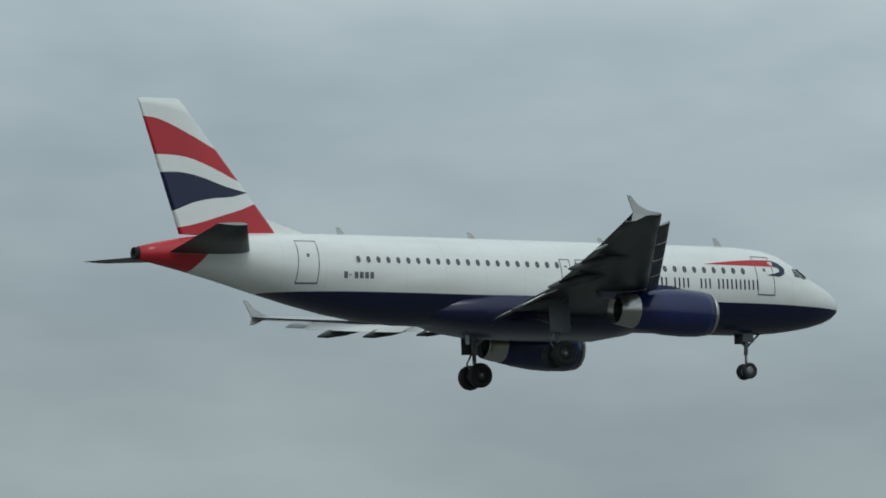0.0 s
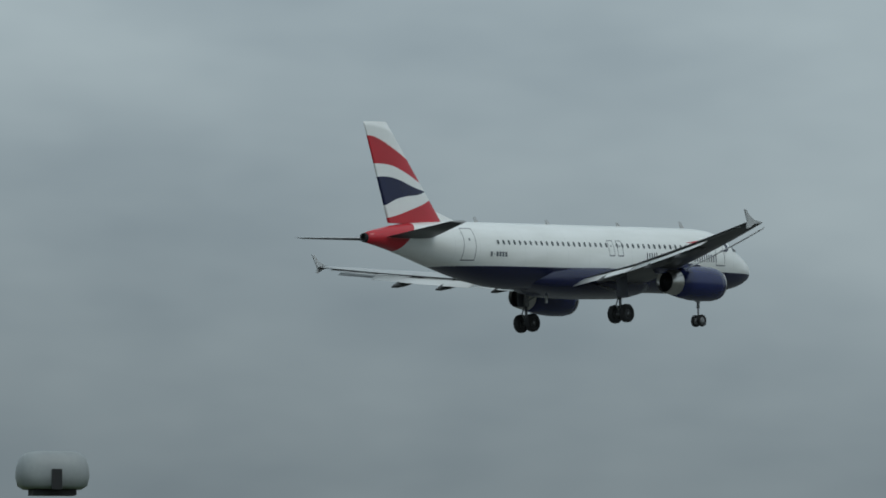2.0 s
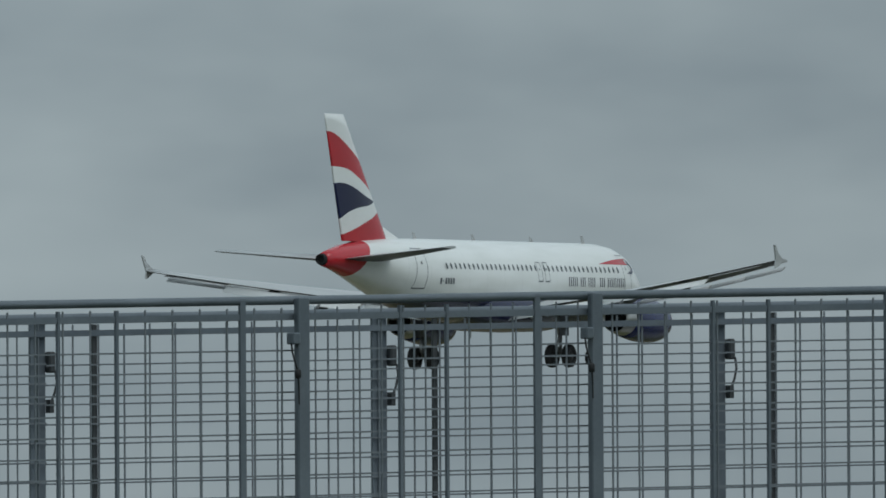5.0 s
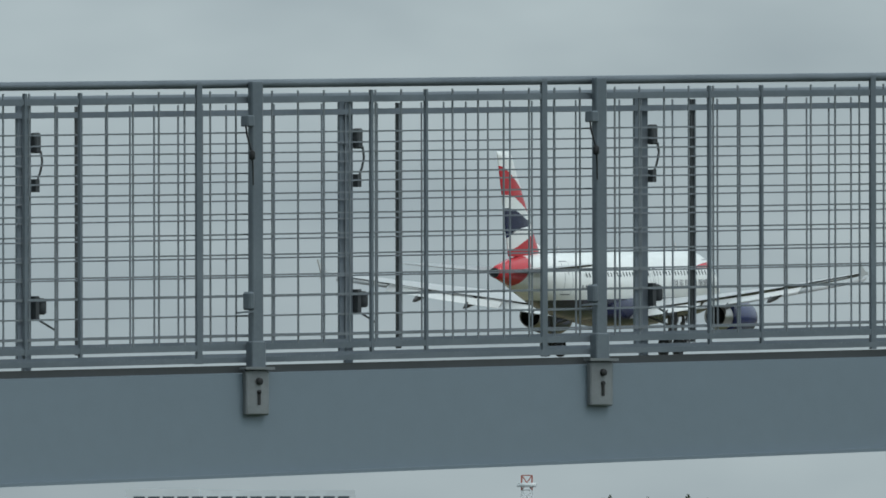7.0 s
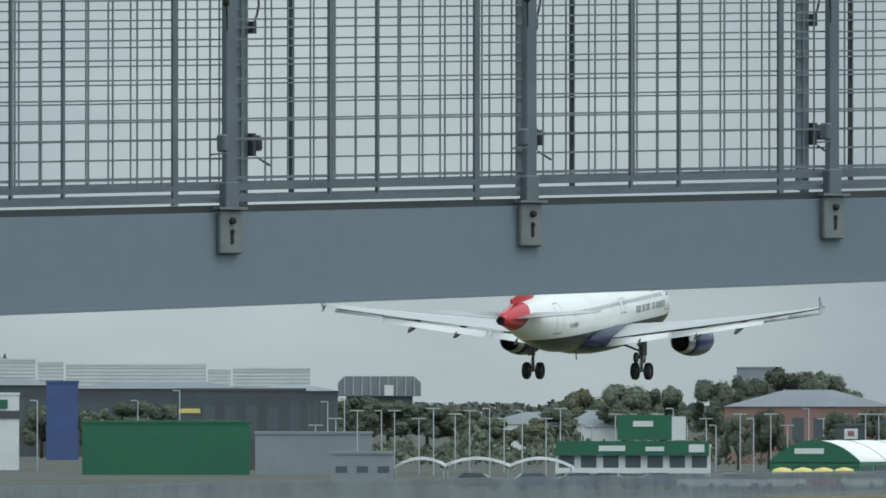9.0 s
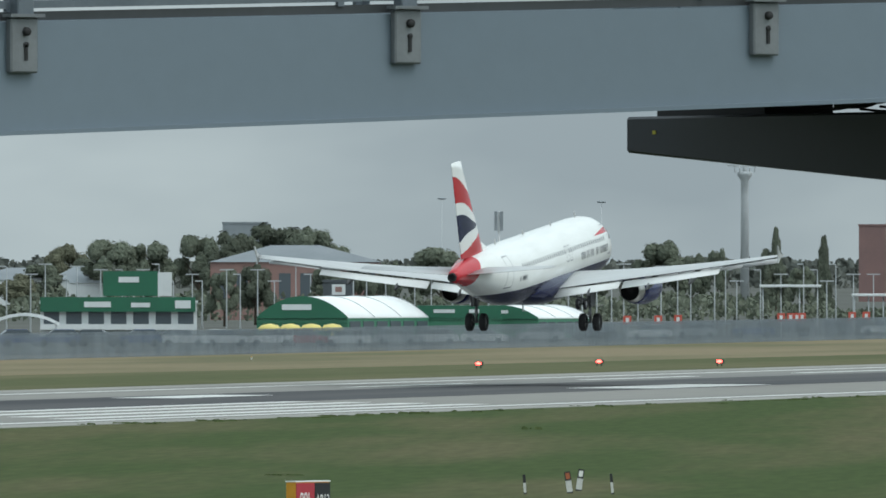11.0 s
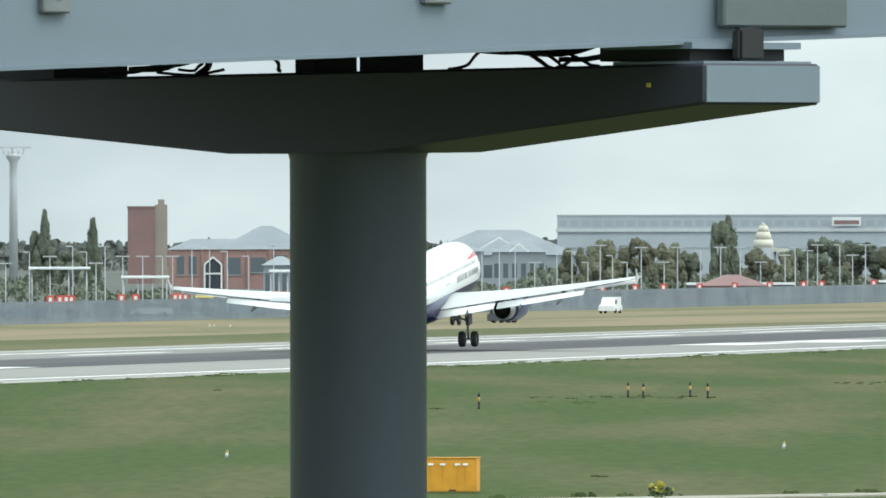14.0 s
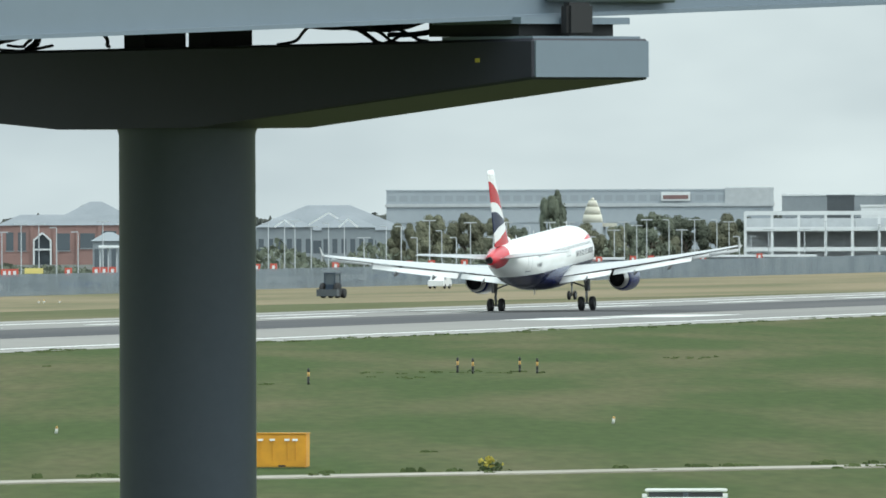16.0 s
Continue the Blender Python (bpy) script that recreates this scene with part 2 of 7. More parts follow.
# ---------------------------------------------------------------- elevated guideway
# its own axes: s along the span, w across (away from the eye), z up
SPAN_DIR, SPAN_ACROSS = Vector((0.8076, -0.5897, 0)), Vector((0.5897, 0.8076, 0))
COLUMN_FOOT = Vector((60.444, 13.805, 0))
FRONT = COLUMN_FOOT - SPAN_ACROSS * 2.05
SPAN = Matrix(((SPAN_DIR.x, SPAN_ACROSS.x, 0, FRONT.x), (SPAN_DIR.y, SPAN_ACROSS.y, 0, FRONT.y), (0, 0, 1, 0), (0, 0, 0, 1)))
WIDTH, S0, S1 = 4.1, -62, 24
GRADE = 0.0229


def deck_z(s):
    return 10.388 + 0.0249 * s


def soffit_z(s):
    return 10.044 + 0.0342 * s


def rail_z(s):
    return 11.649 + GRADE * s


def sloped(bm, s0, s1, w0, w1, lo, hi, mat=0):
    v = [bm.verts.new((s, w, f(s))) for f in (lo, hi) for s, w in ((s0, w0), (s1, w0), (s1, w1), (s0, w1))]
    for f in ((0, 3, 2, 1), (4, 5, 6, 7), (0, 1, 5, 4), (1, 2, 6, 5), (2, 3, 7, 6), (3, 0, 4, 7)):
        bm.faces.new([v[i] for i in f]).material_index = mat


def wire(bm, a, b, r):
    """A thin four-sided bar."""
    a, b = Vector(a), Vector(b)
    q = (b - a).to_track_quat("Z", "Y").to_matrix()
    ra = [bm.verts.new(a + q @ Vector(o)) for o in ((r, r, 0), (-r, r, 0), (-r, -r, 0), (r, -r, 0))]
    rb = [bm.verts.new(b + q @ Vector(o)) for o in ((r, r, 0), (-r, r, 0), (-r, -r, 0), (r, -r, 0))]
    for i in range(4):
        bm.faces.new((ra[i], ra[(i + 1) % 4], rb[(i + 1) % 4], rb[i]))


guideway = thing("elevated_guideway", SPAN, "grey-blue steel elevated guideway with wire mesh parapets", "bridge", kind="structure")
bm = bmesh.new()
sloped(bm, S0, S1, 0.0, 0.16, soffit_z, deck_z)
sloped(bm, S0, S1, -0.03, 0.0, lambda s: soffit_z(s) - 0.004, lambda s: soffit_z(s) + 0.012)
part("girder", bm, STEEL_BLUE, guideway, "grey-blue painted steel edge girder")
bm = bmesh.new()
sloped(bm, S0, S1, WIDTH - 0.16, WIDTH, lambda s: deck_z(s) - 0.2, deck_z)
part("girder", bm, STEEL_BLUE, guideway, "grey-blue painted steel edge girder")
bm = bmesh.new()
sloped(bm, S0, S1, 0.16, WIDTH - 0.16, lambda s: deck_z(s) - 0.12, lambda s: deck_z(s) - 0.03)
part("deck", bm, DARK_STEEL, guideway)
bm = bmesh.new()
sloped(bm, S0, S1, 0.03, 0.13, lambda s: deck_z(s) + 0.004, lambda s: deck_z(s) + 0.036)
part("kerb_angle", bm, DARK_STEEL, guideway, "dark strip under the parapet")
POSTS = [-15.44 - 1.85 * i for i in range(1, 22)][::-1] + [-15.44, -13.93, -12.09, -10.22, -8.39, -6.67, -4.89] + [-3.17 + 1.75 * i for i in range(10)]

# rails, post by post length, for both parapets
for w, back in ((0.04, 0), (WIDTH - 0.04, 1)):
    bm = bmesh.new()
    tube(bm, (POSTS[0], w, rail_z(POSTS[0]) + 0.002), (POSTS[-1], w, rail_z(POSTS[-1]) + 0.002), 0.02, 0.02, 10)
    part("top_rail", bm, GALVANISED, guideway, "round galvanised top rail")
    bm = bmesh.new()
    sloped(bm, POSTS[0], POSTS[-1], w - 0.015, w + 0.015, lambda s: rail_z(s) - 0.084, lambda s: rail_z(s) - 0.056)
    part("second_rail", bm, GALVANISED, guideway)
    bm = bmesh.new()
    sloped(bm, POSTS[0], POSTS[-1], w - 0.018, w + 0.018, lambda s: deck_z(s) + 0.103, lambda s: deck_z(s) + 0.131)
    part("bottom_rail", bm, GALVANISED, guideway)
    bm = bmesh.new()
    sloped(bm, POSTS[0], POSTS[-1], w - 0.02, w + 0.02, lambda s: deck_z(s) + 0.048, lambda s: deck_z(s) + 0.072)
    part("toe_rail", bm, GALVANISED, guideway)

# post with its base shoe
bm = bmesh.new()
box(bm, -0.03, 0.03, -0.02, 0.02, 0.0, 1.275)
box(bm, -0.037, 0.037, -0.028, 0.028, 0.0, 0.14)
bmesh.ops.bevel(bm, geom=bm.edges[:], offset=0.005, segments=1, affect="EDGES")
post_mesh = finish(bm, "post", GALVANISED)
bm = bmesh.new()
box(bm, -0.02, 0.02, -0.012, 0.012, 0.0, 1.275)
slim_post_mesh = finish(bm, "post", GALVANISED)
# clamp on the post: a small plate with a tail of cable above, a lug below
def cable_tail(bm, pts, r):
    for p, q in zip(pts, pts[1:]):
        wire(bm, p, q, r)


bm = bmesh.new()
box(bm, -0.068, -0.03, -0.04, 0.02, 1.075, 1.125)
bmesh.ops.bevel(bm, geom=bm.edges[:], offset=0.005, segments=1, affect="EDGES")
clamp_mesh = finish(bm, "clamp", GALVANISED)
bm = bmesh.new()
box(bm, -0.060, -0.03, -0.04, 0.02, 0.275, 0.355)
bmesh.ops.bevel(bm, geom=bm.edges[:], offset=0.008, segments=1, affect="EDGES")
wire(bm, (-0.13, -0.042, 0.262), (-0.03, -0.042, 0.270), 0.004)
lug_mesh = finish(bm, "lug", GALVANISED)
bm = bmesh.new()
cable_tail(bm, [(-0.072, -0.03, 1.08), (-0.070, -0.035, 1.04), (-0.052, -0.035, 0.985), (-0.040, -0.035, 0.955)], 0.003)
lathe(bm, [(0.93, 0.006), (0.935, 0.014), (0.965, 0.014), (0.972, 0.006)], 10, pose(-0.042, -0.035, 0), axis="z")
cable_tail(bm, [(-0.040, -0.035, 0.93), (-0.036, -0.033, 0.88), (-0.033, -0.03, 0.82)], 0.003)
tail_mesh = finish(bm, "cable_tail", BLACK)
bm = bmesh.new()
box(bm, 0.022, 0.056, -0.05, 0.0, 1.02, 1.115)
bmesh.ops.bevel(bm, geom=bm.edges[:], offset=0.007, segments=1, affect="EDGES")
cable_tail(bm, [(0.054, -0.045, 1.03), (0.062, -0.045, 0.98), (0.05, -0.045, 0.93), (0.032, -0.045, 0.89)], 0.004)
box(bm, 0.022, 0.044, -0.05, -0.01, 0.84, 0.90)
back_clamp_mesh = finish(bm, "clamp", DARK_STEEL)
bm = bmesh.new()
box(bm, 0.022, 0.042, -0.05, 0.0, 0.25, 0.36)
lathe(bm, [(0.275, 0.016), (0.285, 0.026), (0.34, 0.026), (0.352, 0.014)], 12, pose(0.070, -0.02, 0), axis="z")
wire(bm, (0.045, -0.05, 0.245), (0.125, -0.05, 0.205), 0.004)
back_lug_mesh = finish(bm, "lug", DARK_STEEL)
# bracket plate below each front post, with a bolt and a keyhole slot
bm = bmesh.new()
box(bm, -0.062, 0.062, -0.035, 0.0, -0.200, 0.0)
bmesh.ops.bevel(bm, geom=bm.edges[:], offset=0.006, segments=1, affect="EDGES")
box(bm, -0.078, 0.078, -0.055, 0.0, 0.002, 0.014)
bracket_mesh = finish(bm, "bracket", PLATE_STEEL)
bm = bmesh.new()
lathe(bm, [(-0.050, 0.004), (-0.050, 0.015), (-0.034, 0.017)], 8, pose(0.004, 0, -0.050), axis="y")
bolt_mesh = finish(bm, "bolt", BLACK)
bm = bmesh.new()
lathe(bm, [(-0.041, 0.003), (-0.041, 0.011), (-0.034, 0.011)], 10, pose(0.004, 0, -0.098), axis="y")
box(bm, -0.003, 0.010, -0.041, -0.034, -0.156, -0.098)
slot_mesh = finish(bm, "keyhole_slot", BLACK)
# wire mesh infill of one bay, unit length along the span, sheared to the grade
BAY = 1.83


def infill(name, shift):
    bm = bmesh.new()
    for i in range(1, 14):
        x = i * BAY / 13.4 - 0.02 + shift
        if x < BAY:
            wire(bm, (x, 0, GRADE * x - 1.16), (x, 0, GRADE * x - 0.03), 0.0033)
    for j in range(11):
        z = -0.215 - 0.0905 * j
        wire(bm, (0, -0.006, z), (BAY, -0.006, z + GRADE * BAY), 0.0038)
    return finish(bm, name, MESH_WIRE)


front_infill, back_infill = infill("mesh_infill", 0.0), infill("mesh_infill", 0.03)
bm = bmesh.new()
box(bm, -0.014, 0.014, -0.009, 0.009, -1.24, 0.01)
edge_bar_mesh = finish(bm, "panel_edge_bar", GALVANISED)
bm = bmesh.new()
box(bm, -0.011, 0.011, -0.009, 0.009, -1.2, -0.03)
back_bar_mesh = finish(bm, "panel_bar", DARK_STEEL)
bm = bmesh.new()
box(bm, -0.006, 0.006, -0.01, 0.01, -1.2, -0.03)
mid_bar_mesh = finish(bm, "panel_bar", GALVANISED)
for s, s2 in zip(POSTS, POSTS[1:]):
    p = part("post", post_mesh, None, guideway)
    p.location = (s, 0.0, deck_z(s))
    p.scale.z = (rail_z(s) - deck_z(s)) / 1.262
    for nm, mesh in (("clamp", clamp_mesh), ("lug", lug_mesh), ("cable_tail", tail_mesh)):
        part(nm, mesh, None, p)
    b = part("bracket", bracket_mesh, None, guideway, "steel bracket plate with a keyhole slot")
    b.location = (s - 0.012, 0, deck_z(s) + 0.014)
    part("bolt", bolt_mesh, None, b)
    part("keyhole_slot", slot_mesh, None, b)
    panel = part("mesh_panel", front_infill, None, guideway, "welded wire mesh parapet panel")
    panel.location, panel.scale.x = (s, 0.045, rail_z(s)), (s2 - s) / BAY
    for x, mesh in ((-0.285, edge_bar_mesh), (0.63, mid_bar_mesh), (0.92, mid_bar_mesh)):
        e = part("panel_bar", mesh, None, guideway)
        e.location = (s + x * (1 if x < 0 else (s2 - s) / BAY), 0.03, rail_z(s + x))
    # far parapet, its posts 0.4 m back along the span
    sb = s - 0.40
    p = part("post", slim_post_mesh, None, guideway)
    p.location = (sb, WIDTH, deck_z(sb))
    p.scale.z = (rail_z(sb) - deck_z(sb)) / 1.262
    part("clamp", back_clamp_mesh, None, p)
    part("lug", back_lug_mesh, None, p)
    panel = part("mesh_panel", back_infill, None, guideway, "welded wire mesh parapet panel")
    panel.location, panel.scale.x = (sb, WIDTH - 0.045, rail_z(sb)), (s2 - s) / BAY
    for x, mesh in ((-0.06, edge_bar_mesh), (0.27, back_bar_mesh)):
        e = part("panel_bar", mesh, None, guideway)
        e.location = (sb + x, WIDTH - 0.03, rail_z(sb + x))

# column with its hammerhead: across the span, tapering to both ends
column = thing("support_column", Matrix.Translation(COLUMN_FOOT) @ SPAN.to_3x3().to_4x4(), "round grey steel column with a tapered hammerhead cap", "column", kind="structure")
bm = bmesh.new()
lathe(bm, [(-0.5, 0.251), (9.63, 0.251), (9.655, 0.258), (9.70, 0.258)], 40, axis="z")
part("shaft", bm, COLUMN_PAINT, column)
bm = bmesh.new()
prof = [(-2.20, 9.818), (-0.36, 9.655), (0.40, 9.652), (2.28, 9.786), (2.28, 9.931), (-2.20, 9.964)]
va = [[bm.verts.new((s, w, z)) for w, z in prof] for s in (-0.28, 0.28)]
bm.faces.new(va[0])
bm.faces.new(va[1][::-1])
for i in range(6):
    bm.faces.new((va[0][i], va[0][(i + 1) % 6], va[1][(i + 1) % 6], va[1][i]))
bmesh.ops.bevel(bm, geom=bm.edges[:], offset=0.01, segments=1, affect="EDGES")
cap = part("cap_beam", bm, CAP_SHADE_PAINT, column, "tapered grey steel hammerhead beam")
# added plate in lighter paint: the lit end face is coloured in
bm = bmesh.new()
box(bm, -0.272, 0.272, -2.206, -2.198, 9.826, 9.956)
part("lit_end_face", bm, STEEL_BLUE, column, "end face of the cap, coloured lighter because it is lit")
bm = bmesh.new()
box(bm, -0.24, 0.215, -2.08, -1.6, 9.974, 10.026)
part("bearing", bm, BLACK, column, "dark recessed bearing pad")
bm = bmesh.new()
box(bm, -0.27, 0.255, -2.125, -1.65, 10.016, 10.040)
part("flange_plate", bm, STEEL_BLUE, column, "grey-blue plate under the girder")
for w0, w1, z0, z1, d in ((0.12, 0.235, 9.94, 10.20, 0.10), (-0.25, -0.125, 9.945, 10.20, 0.10), (1.52, 2.2, 9.92, 10.2, 0.18)):
    bm = bmesh.new()
    box(bm, -d, d, w0, w1, z0, z1)
    box(bm, -d - 0.02, d + 0.02, w0 - 0.01, w1 + 0.01, z0 + (z1 - z0) * 0.62, z0 + (z1 - z0) * 0.8)
    part("bearing", bm, BLACK, column, "dark steel bearing block")
bm = bmesh.new()
box(bm, -0.10, 0.50, -2.11, -2.062, 10.095, 10.24)
bmesh.ops.bevel(bm, geom=bm.edges[:], offset=0.008, segments=1, affect="EDGES")
part("bearing_bracket", bm, material("bracket_paint", (0.095, 0.118, 0.118), 0.5, 0, 0.1, 3), column, "grey-green bracket box")
bm = bmesh.new()
box(bm, -0.09, 0.035, -2.18, -2.128, 9.972, 10.093)
bmesh.ops.bevel(bm, geom=bm.edges[:], offset=0.012, segments=2, affect="EDGES")
part("bearing_pin", bm, BLACK, column, "dark bearing pin")
bm = bmesh.new()
box(bm, -0.268, 0.25, -2.185, -1.7, 9.957, 9.972)
part("seat_plate", bm, STEEL_BLUE, column)
bm = bmesh.new()
box(bm, -0.284, -0.278, -1.915, -1.895, 9.88, 9.895)
box(bm, -0.284, -0.278, 2.085, 2.105, 9.86, 9.875)
part("tag", bm, material("yellow_tag", (0.5, 0.42, 0.05), 0.6), column, "small yellow tag")
# cables sagging between the cap and the soffit
rng = random.Random(4)
for k in range(12):
    bm = bmesh.new()
    w0 = rng.uniform(-1.45, -0.95) if k % 2 else rng.uniform(0.75, 1.5)
    s0, s1 = rng.uniform(-0.35, 0.0), rng.uniform(0.0, 0.4)
    w1, z0, z1 = w0 + rng.uniform(-0.35, 0.35), rng.uniform(9.96, 10.06), rng.uniform(10.08, 10.24)
    pts = []
    for i in range(9):
        t = i / 8
        pts.append(Vector((s0 + (s1 - s0) * t, w0 + (w1 - w0) * t, z0 + (z1 - z0) * t - 0.05 * math.sin(math.pi * t))))
    for a, b in zip(pts, pts[1:]):
        tube(bm, a, b, 0.011, 0.011, 6, False)
    part("cable", bm, BLACK, column, "black sagging cable")

for w0, z0, w1, z1, r in ((-0.73, 9.955, -0.93, 10.02, 0.006), (-1.13, 10.02, -1.34, 9.95, 0.008), (-1.22, 10.02, -1.41, 9.955, 0.006), (-1.37, 10.01, -1.57, 9.96, 0.006), (-1.41, 10.02, -1.32, 9.95, 0.006), (0.27, 10.02, 0.18, 9.955, 0.007), (0.62, 10.02, 0.65, 9.94, 0.014), (0.78, 9.965, 0.62, 9.985, 0.006), (1.05, 9.965, 0.71, 9.995, 0.007), (0.90, 9.955, 0.50, 9.962, 0.006), (1.20, 9.955, 0.80, 10.0, 0.008)):
    bm = bmesh.new()
    pts = []
    for i in range(9):
        t = i / 8
        pts.append(Vector((-0.2 + 0.02 * math.sin(5 * t), w0 + (w1 - w0) * t, z0 + (z1 - z0) * t - 0.014 * math.sin(math.pi * t))))
    for a, b in zip(pts, pts[1:]):
        tube(bm, a, b, r, r, 6, False)
    part("cable", bm, BLACK, column, "black sagging cable")

# grey cabinet on the deck
bm = bmesh.new()
box(bm, -0.08, 0.34, -0.2, 0.2, 0, 1.0)
bmesh.ops.bevel(bm, geom=bm.edges[:], offset=0.02, segments=2, affect="EDGES")
cabinet = thing("equipment_cabinet", SPAN @ pose(-2.85, 1.0, deck_z(-2.85) - 0.03), "grey steel equipment cabinet on the guideway deck", "cabinet")
part("body", bm, STEEL_BLUE, cabinet)
bm = bmesh.new()
box(bm, -0.05, 0.31, -0.212, -0.202, 0.08, 0.92)
part("door", bm, GALVANISED, cabinet)

# surveillance camera on a pole, on the deck
cs = -24.335
cctv = thing("security_camera", SPAN @ pose(cs, 2.0, deck_z(cs) - 0.03), "white weatherproof security camera on a grey steel pole", "security camera")
top = 11.865 - deck_z(cs) + 0.03
bm = bmesh.new()
tube(bm, (0, 0, 0), (0, 0, top), 0.032, 0.032, 14)
tube(bm, (0, 0, top), (0, 0, top + 0.03), 0.05, 0.05, 14)
pole = part("pole", bm, GALVANISED, cctv)
hm = pose(0.03, 0, top + 0.10) @ pose(0, 0, 0, 0, 12, 20)
bm = bmesh.new()
box(bm, -0.15, 0.16, -0.05, 0.05, -0.035, 0.045, hm)
bmesh.ops.bevel(bm, geom=bm.edges[:], offset=0.014, segments=2, affect="EDGES")
box(bm, -0.17, 0.17, -0.06, 0.06, 0.047, 0.058, hm)
box(bm, -0.05, 0.05, -0.03, 0.03, -0.09, -0.034, hm)
housing = part("housing", bm, material("white_camera_housing", (0.6, 0.6, 0.57), 0.4, 0, 0.05, 6), cctv, "white camera housing with a sun shield")
bm = bmesh.new()
lathe(bm, [(-0.152, 0.03), (-0.158, 0.028), (-0.156, 0.005)], 14, hm)
part("lens", bm, BLACK, housing)
bm = bmesh.new()
box(bm, 0.035, 0.12, -0.04, 0.04, top - 0.20, top - 0.10)
part("junction_box", bm, BLACK, cctv, "black junction box")
bm = bmesh.new()
pts = []
for i in range(17):         # out from the housing's back, down and round to the pole
    t = i / 16
    pts.append(Vector((-0.11 - 0.17 * math.sin(math.pi * t) ** 0.8 + 0.09 * t, -0.02, top + 0.08 - 0.36 * math.sin(math.pi / 2 * min(1, t * 1.25)) + 0.16 * max(0, t - 0.7) / 0.3)))
for a, b in zip(pts, pts[1:]):
    tube(bm, a, b, 0.011, 0.011, 8, False)
part("cable", bm, BLACK, cctv, "black looped cable")


# ---------------------------------------------------------------- airliner
# its own axes: x forward, y to port, z up; stations count backwards from the nose
WHITE = material("white_gloss_paint", (0.74, 0.75, 0.73), 0.22, 0, 0.03, 0.25, 0, 20, (0.69, 0.70, 0.68), (0.3, 0.75), (0.5, 1, 1))
NAVY = material("navy_gloss_paint", (0.006, 0.009, 0.040), 0.25, 0, 0.05, 0.3, 0, 10, (0.008, 0.011, 0.048))
ENGINE_NAVY = material("nacelle_blue_paint", (0.011, 0.018, 0.085), 0.22, 0, 0.06, 0.8, 0, 10, (0.009, 0.014, 0.068))
RED = material("red_gloss_paint", (0.46, 0.018, 0.028), 0.25, 0, 0.05, 0.5, 0, 10, (0.41, 0.018, 0.026))
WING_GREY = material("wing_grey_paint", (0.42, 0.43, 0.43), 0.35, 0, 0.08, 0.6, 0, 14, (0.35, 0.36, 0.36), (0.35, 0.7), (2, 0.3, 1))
# wing grey darkened to near-black: the undersides' shade is in the colour
WING_UNDER_SHADE = material("wing_underside_shade", (0.034, 0.036, 0.038), 0.45, 0, 0.15, 0.5, 0, 10, (0.055, 0.058, 0.06), (0.4, 0.6), (2, 0.4, 1))
FLAP_WHITE = material("flap_light_paint", (0.62, 0.63, 0.62), 0.3, 0, 0.06, 0.8, 0, 12, (0.55, 0.56, 0.55), (0.35, 0.7), (2, 0.4, 1))
BARE = material("bare_metal", (0.42, 0.41, 0.39), 0.28, 0.9, 0.1, 1.5, 0, 12)
# flap paint darkened for the shaded lower face
FLAP_UNDER_SHADE = material("flap_underside_shade", (0.20, 0.205, 0.21), 0.4, 0, 0.12, 0.8, 0, 12, (0.15, 0.155, 0.16), (0.35, 0.7), (2, 0.4, 1))
CABIN_PANE = material("cabin_window_pane", (0.085, 0.095, 0.10), 0.15)
RIM = material("wheel_rim_grey", (0.055, 0.055, 0.056), 0.5, 0.5, 0.2, 3, 0, 10)
GEAR_DOOR = material("gear_door_paint", (0.075, 0.08, 0.095), 0.4, 0, 0.15, 2, 0, 10)
GLASS_DARK = material("window_glass", (0.045, 0.055, 0.065), 0.12)
TYRE = material("tyre_rubber", (0.012, 0.012, 0.013), 0.75, 0, 0.2, 3, 0.1, 10)
STRUT = material("gear_leg_paint", (0.20, 0.205, 0.21), 0.45, 0.2, 0.2, 3, 0, 10)
OUTLINE = material("door_seal_grey", (0.10, 0.11, 0.12), 0.5)
# near-black colour stands in for the shade inside the intakes and exhausts
DARK_GAP = material("opening_shade", (0.008, 0.008, 0.009), 0.8)


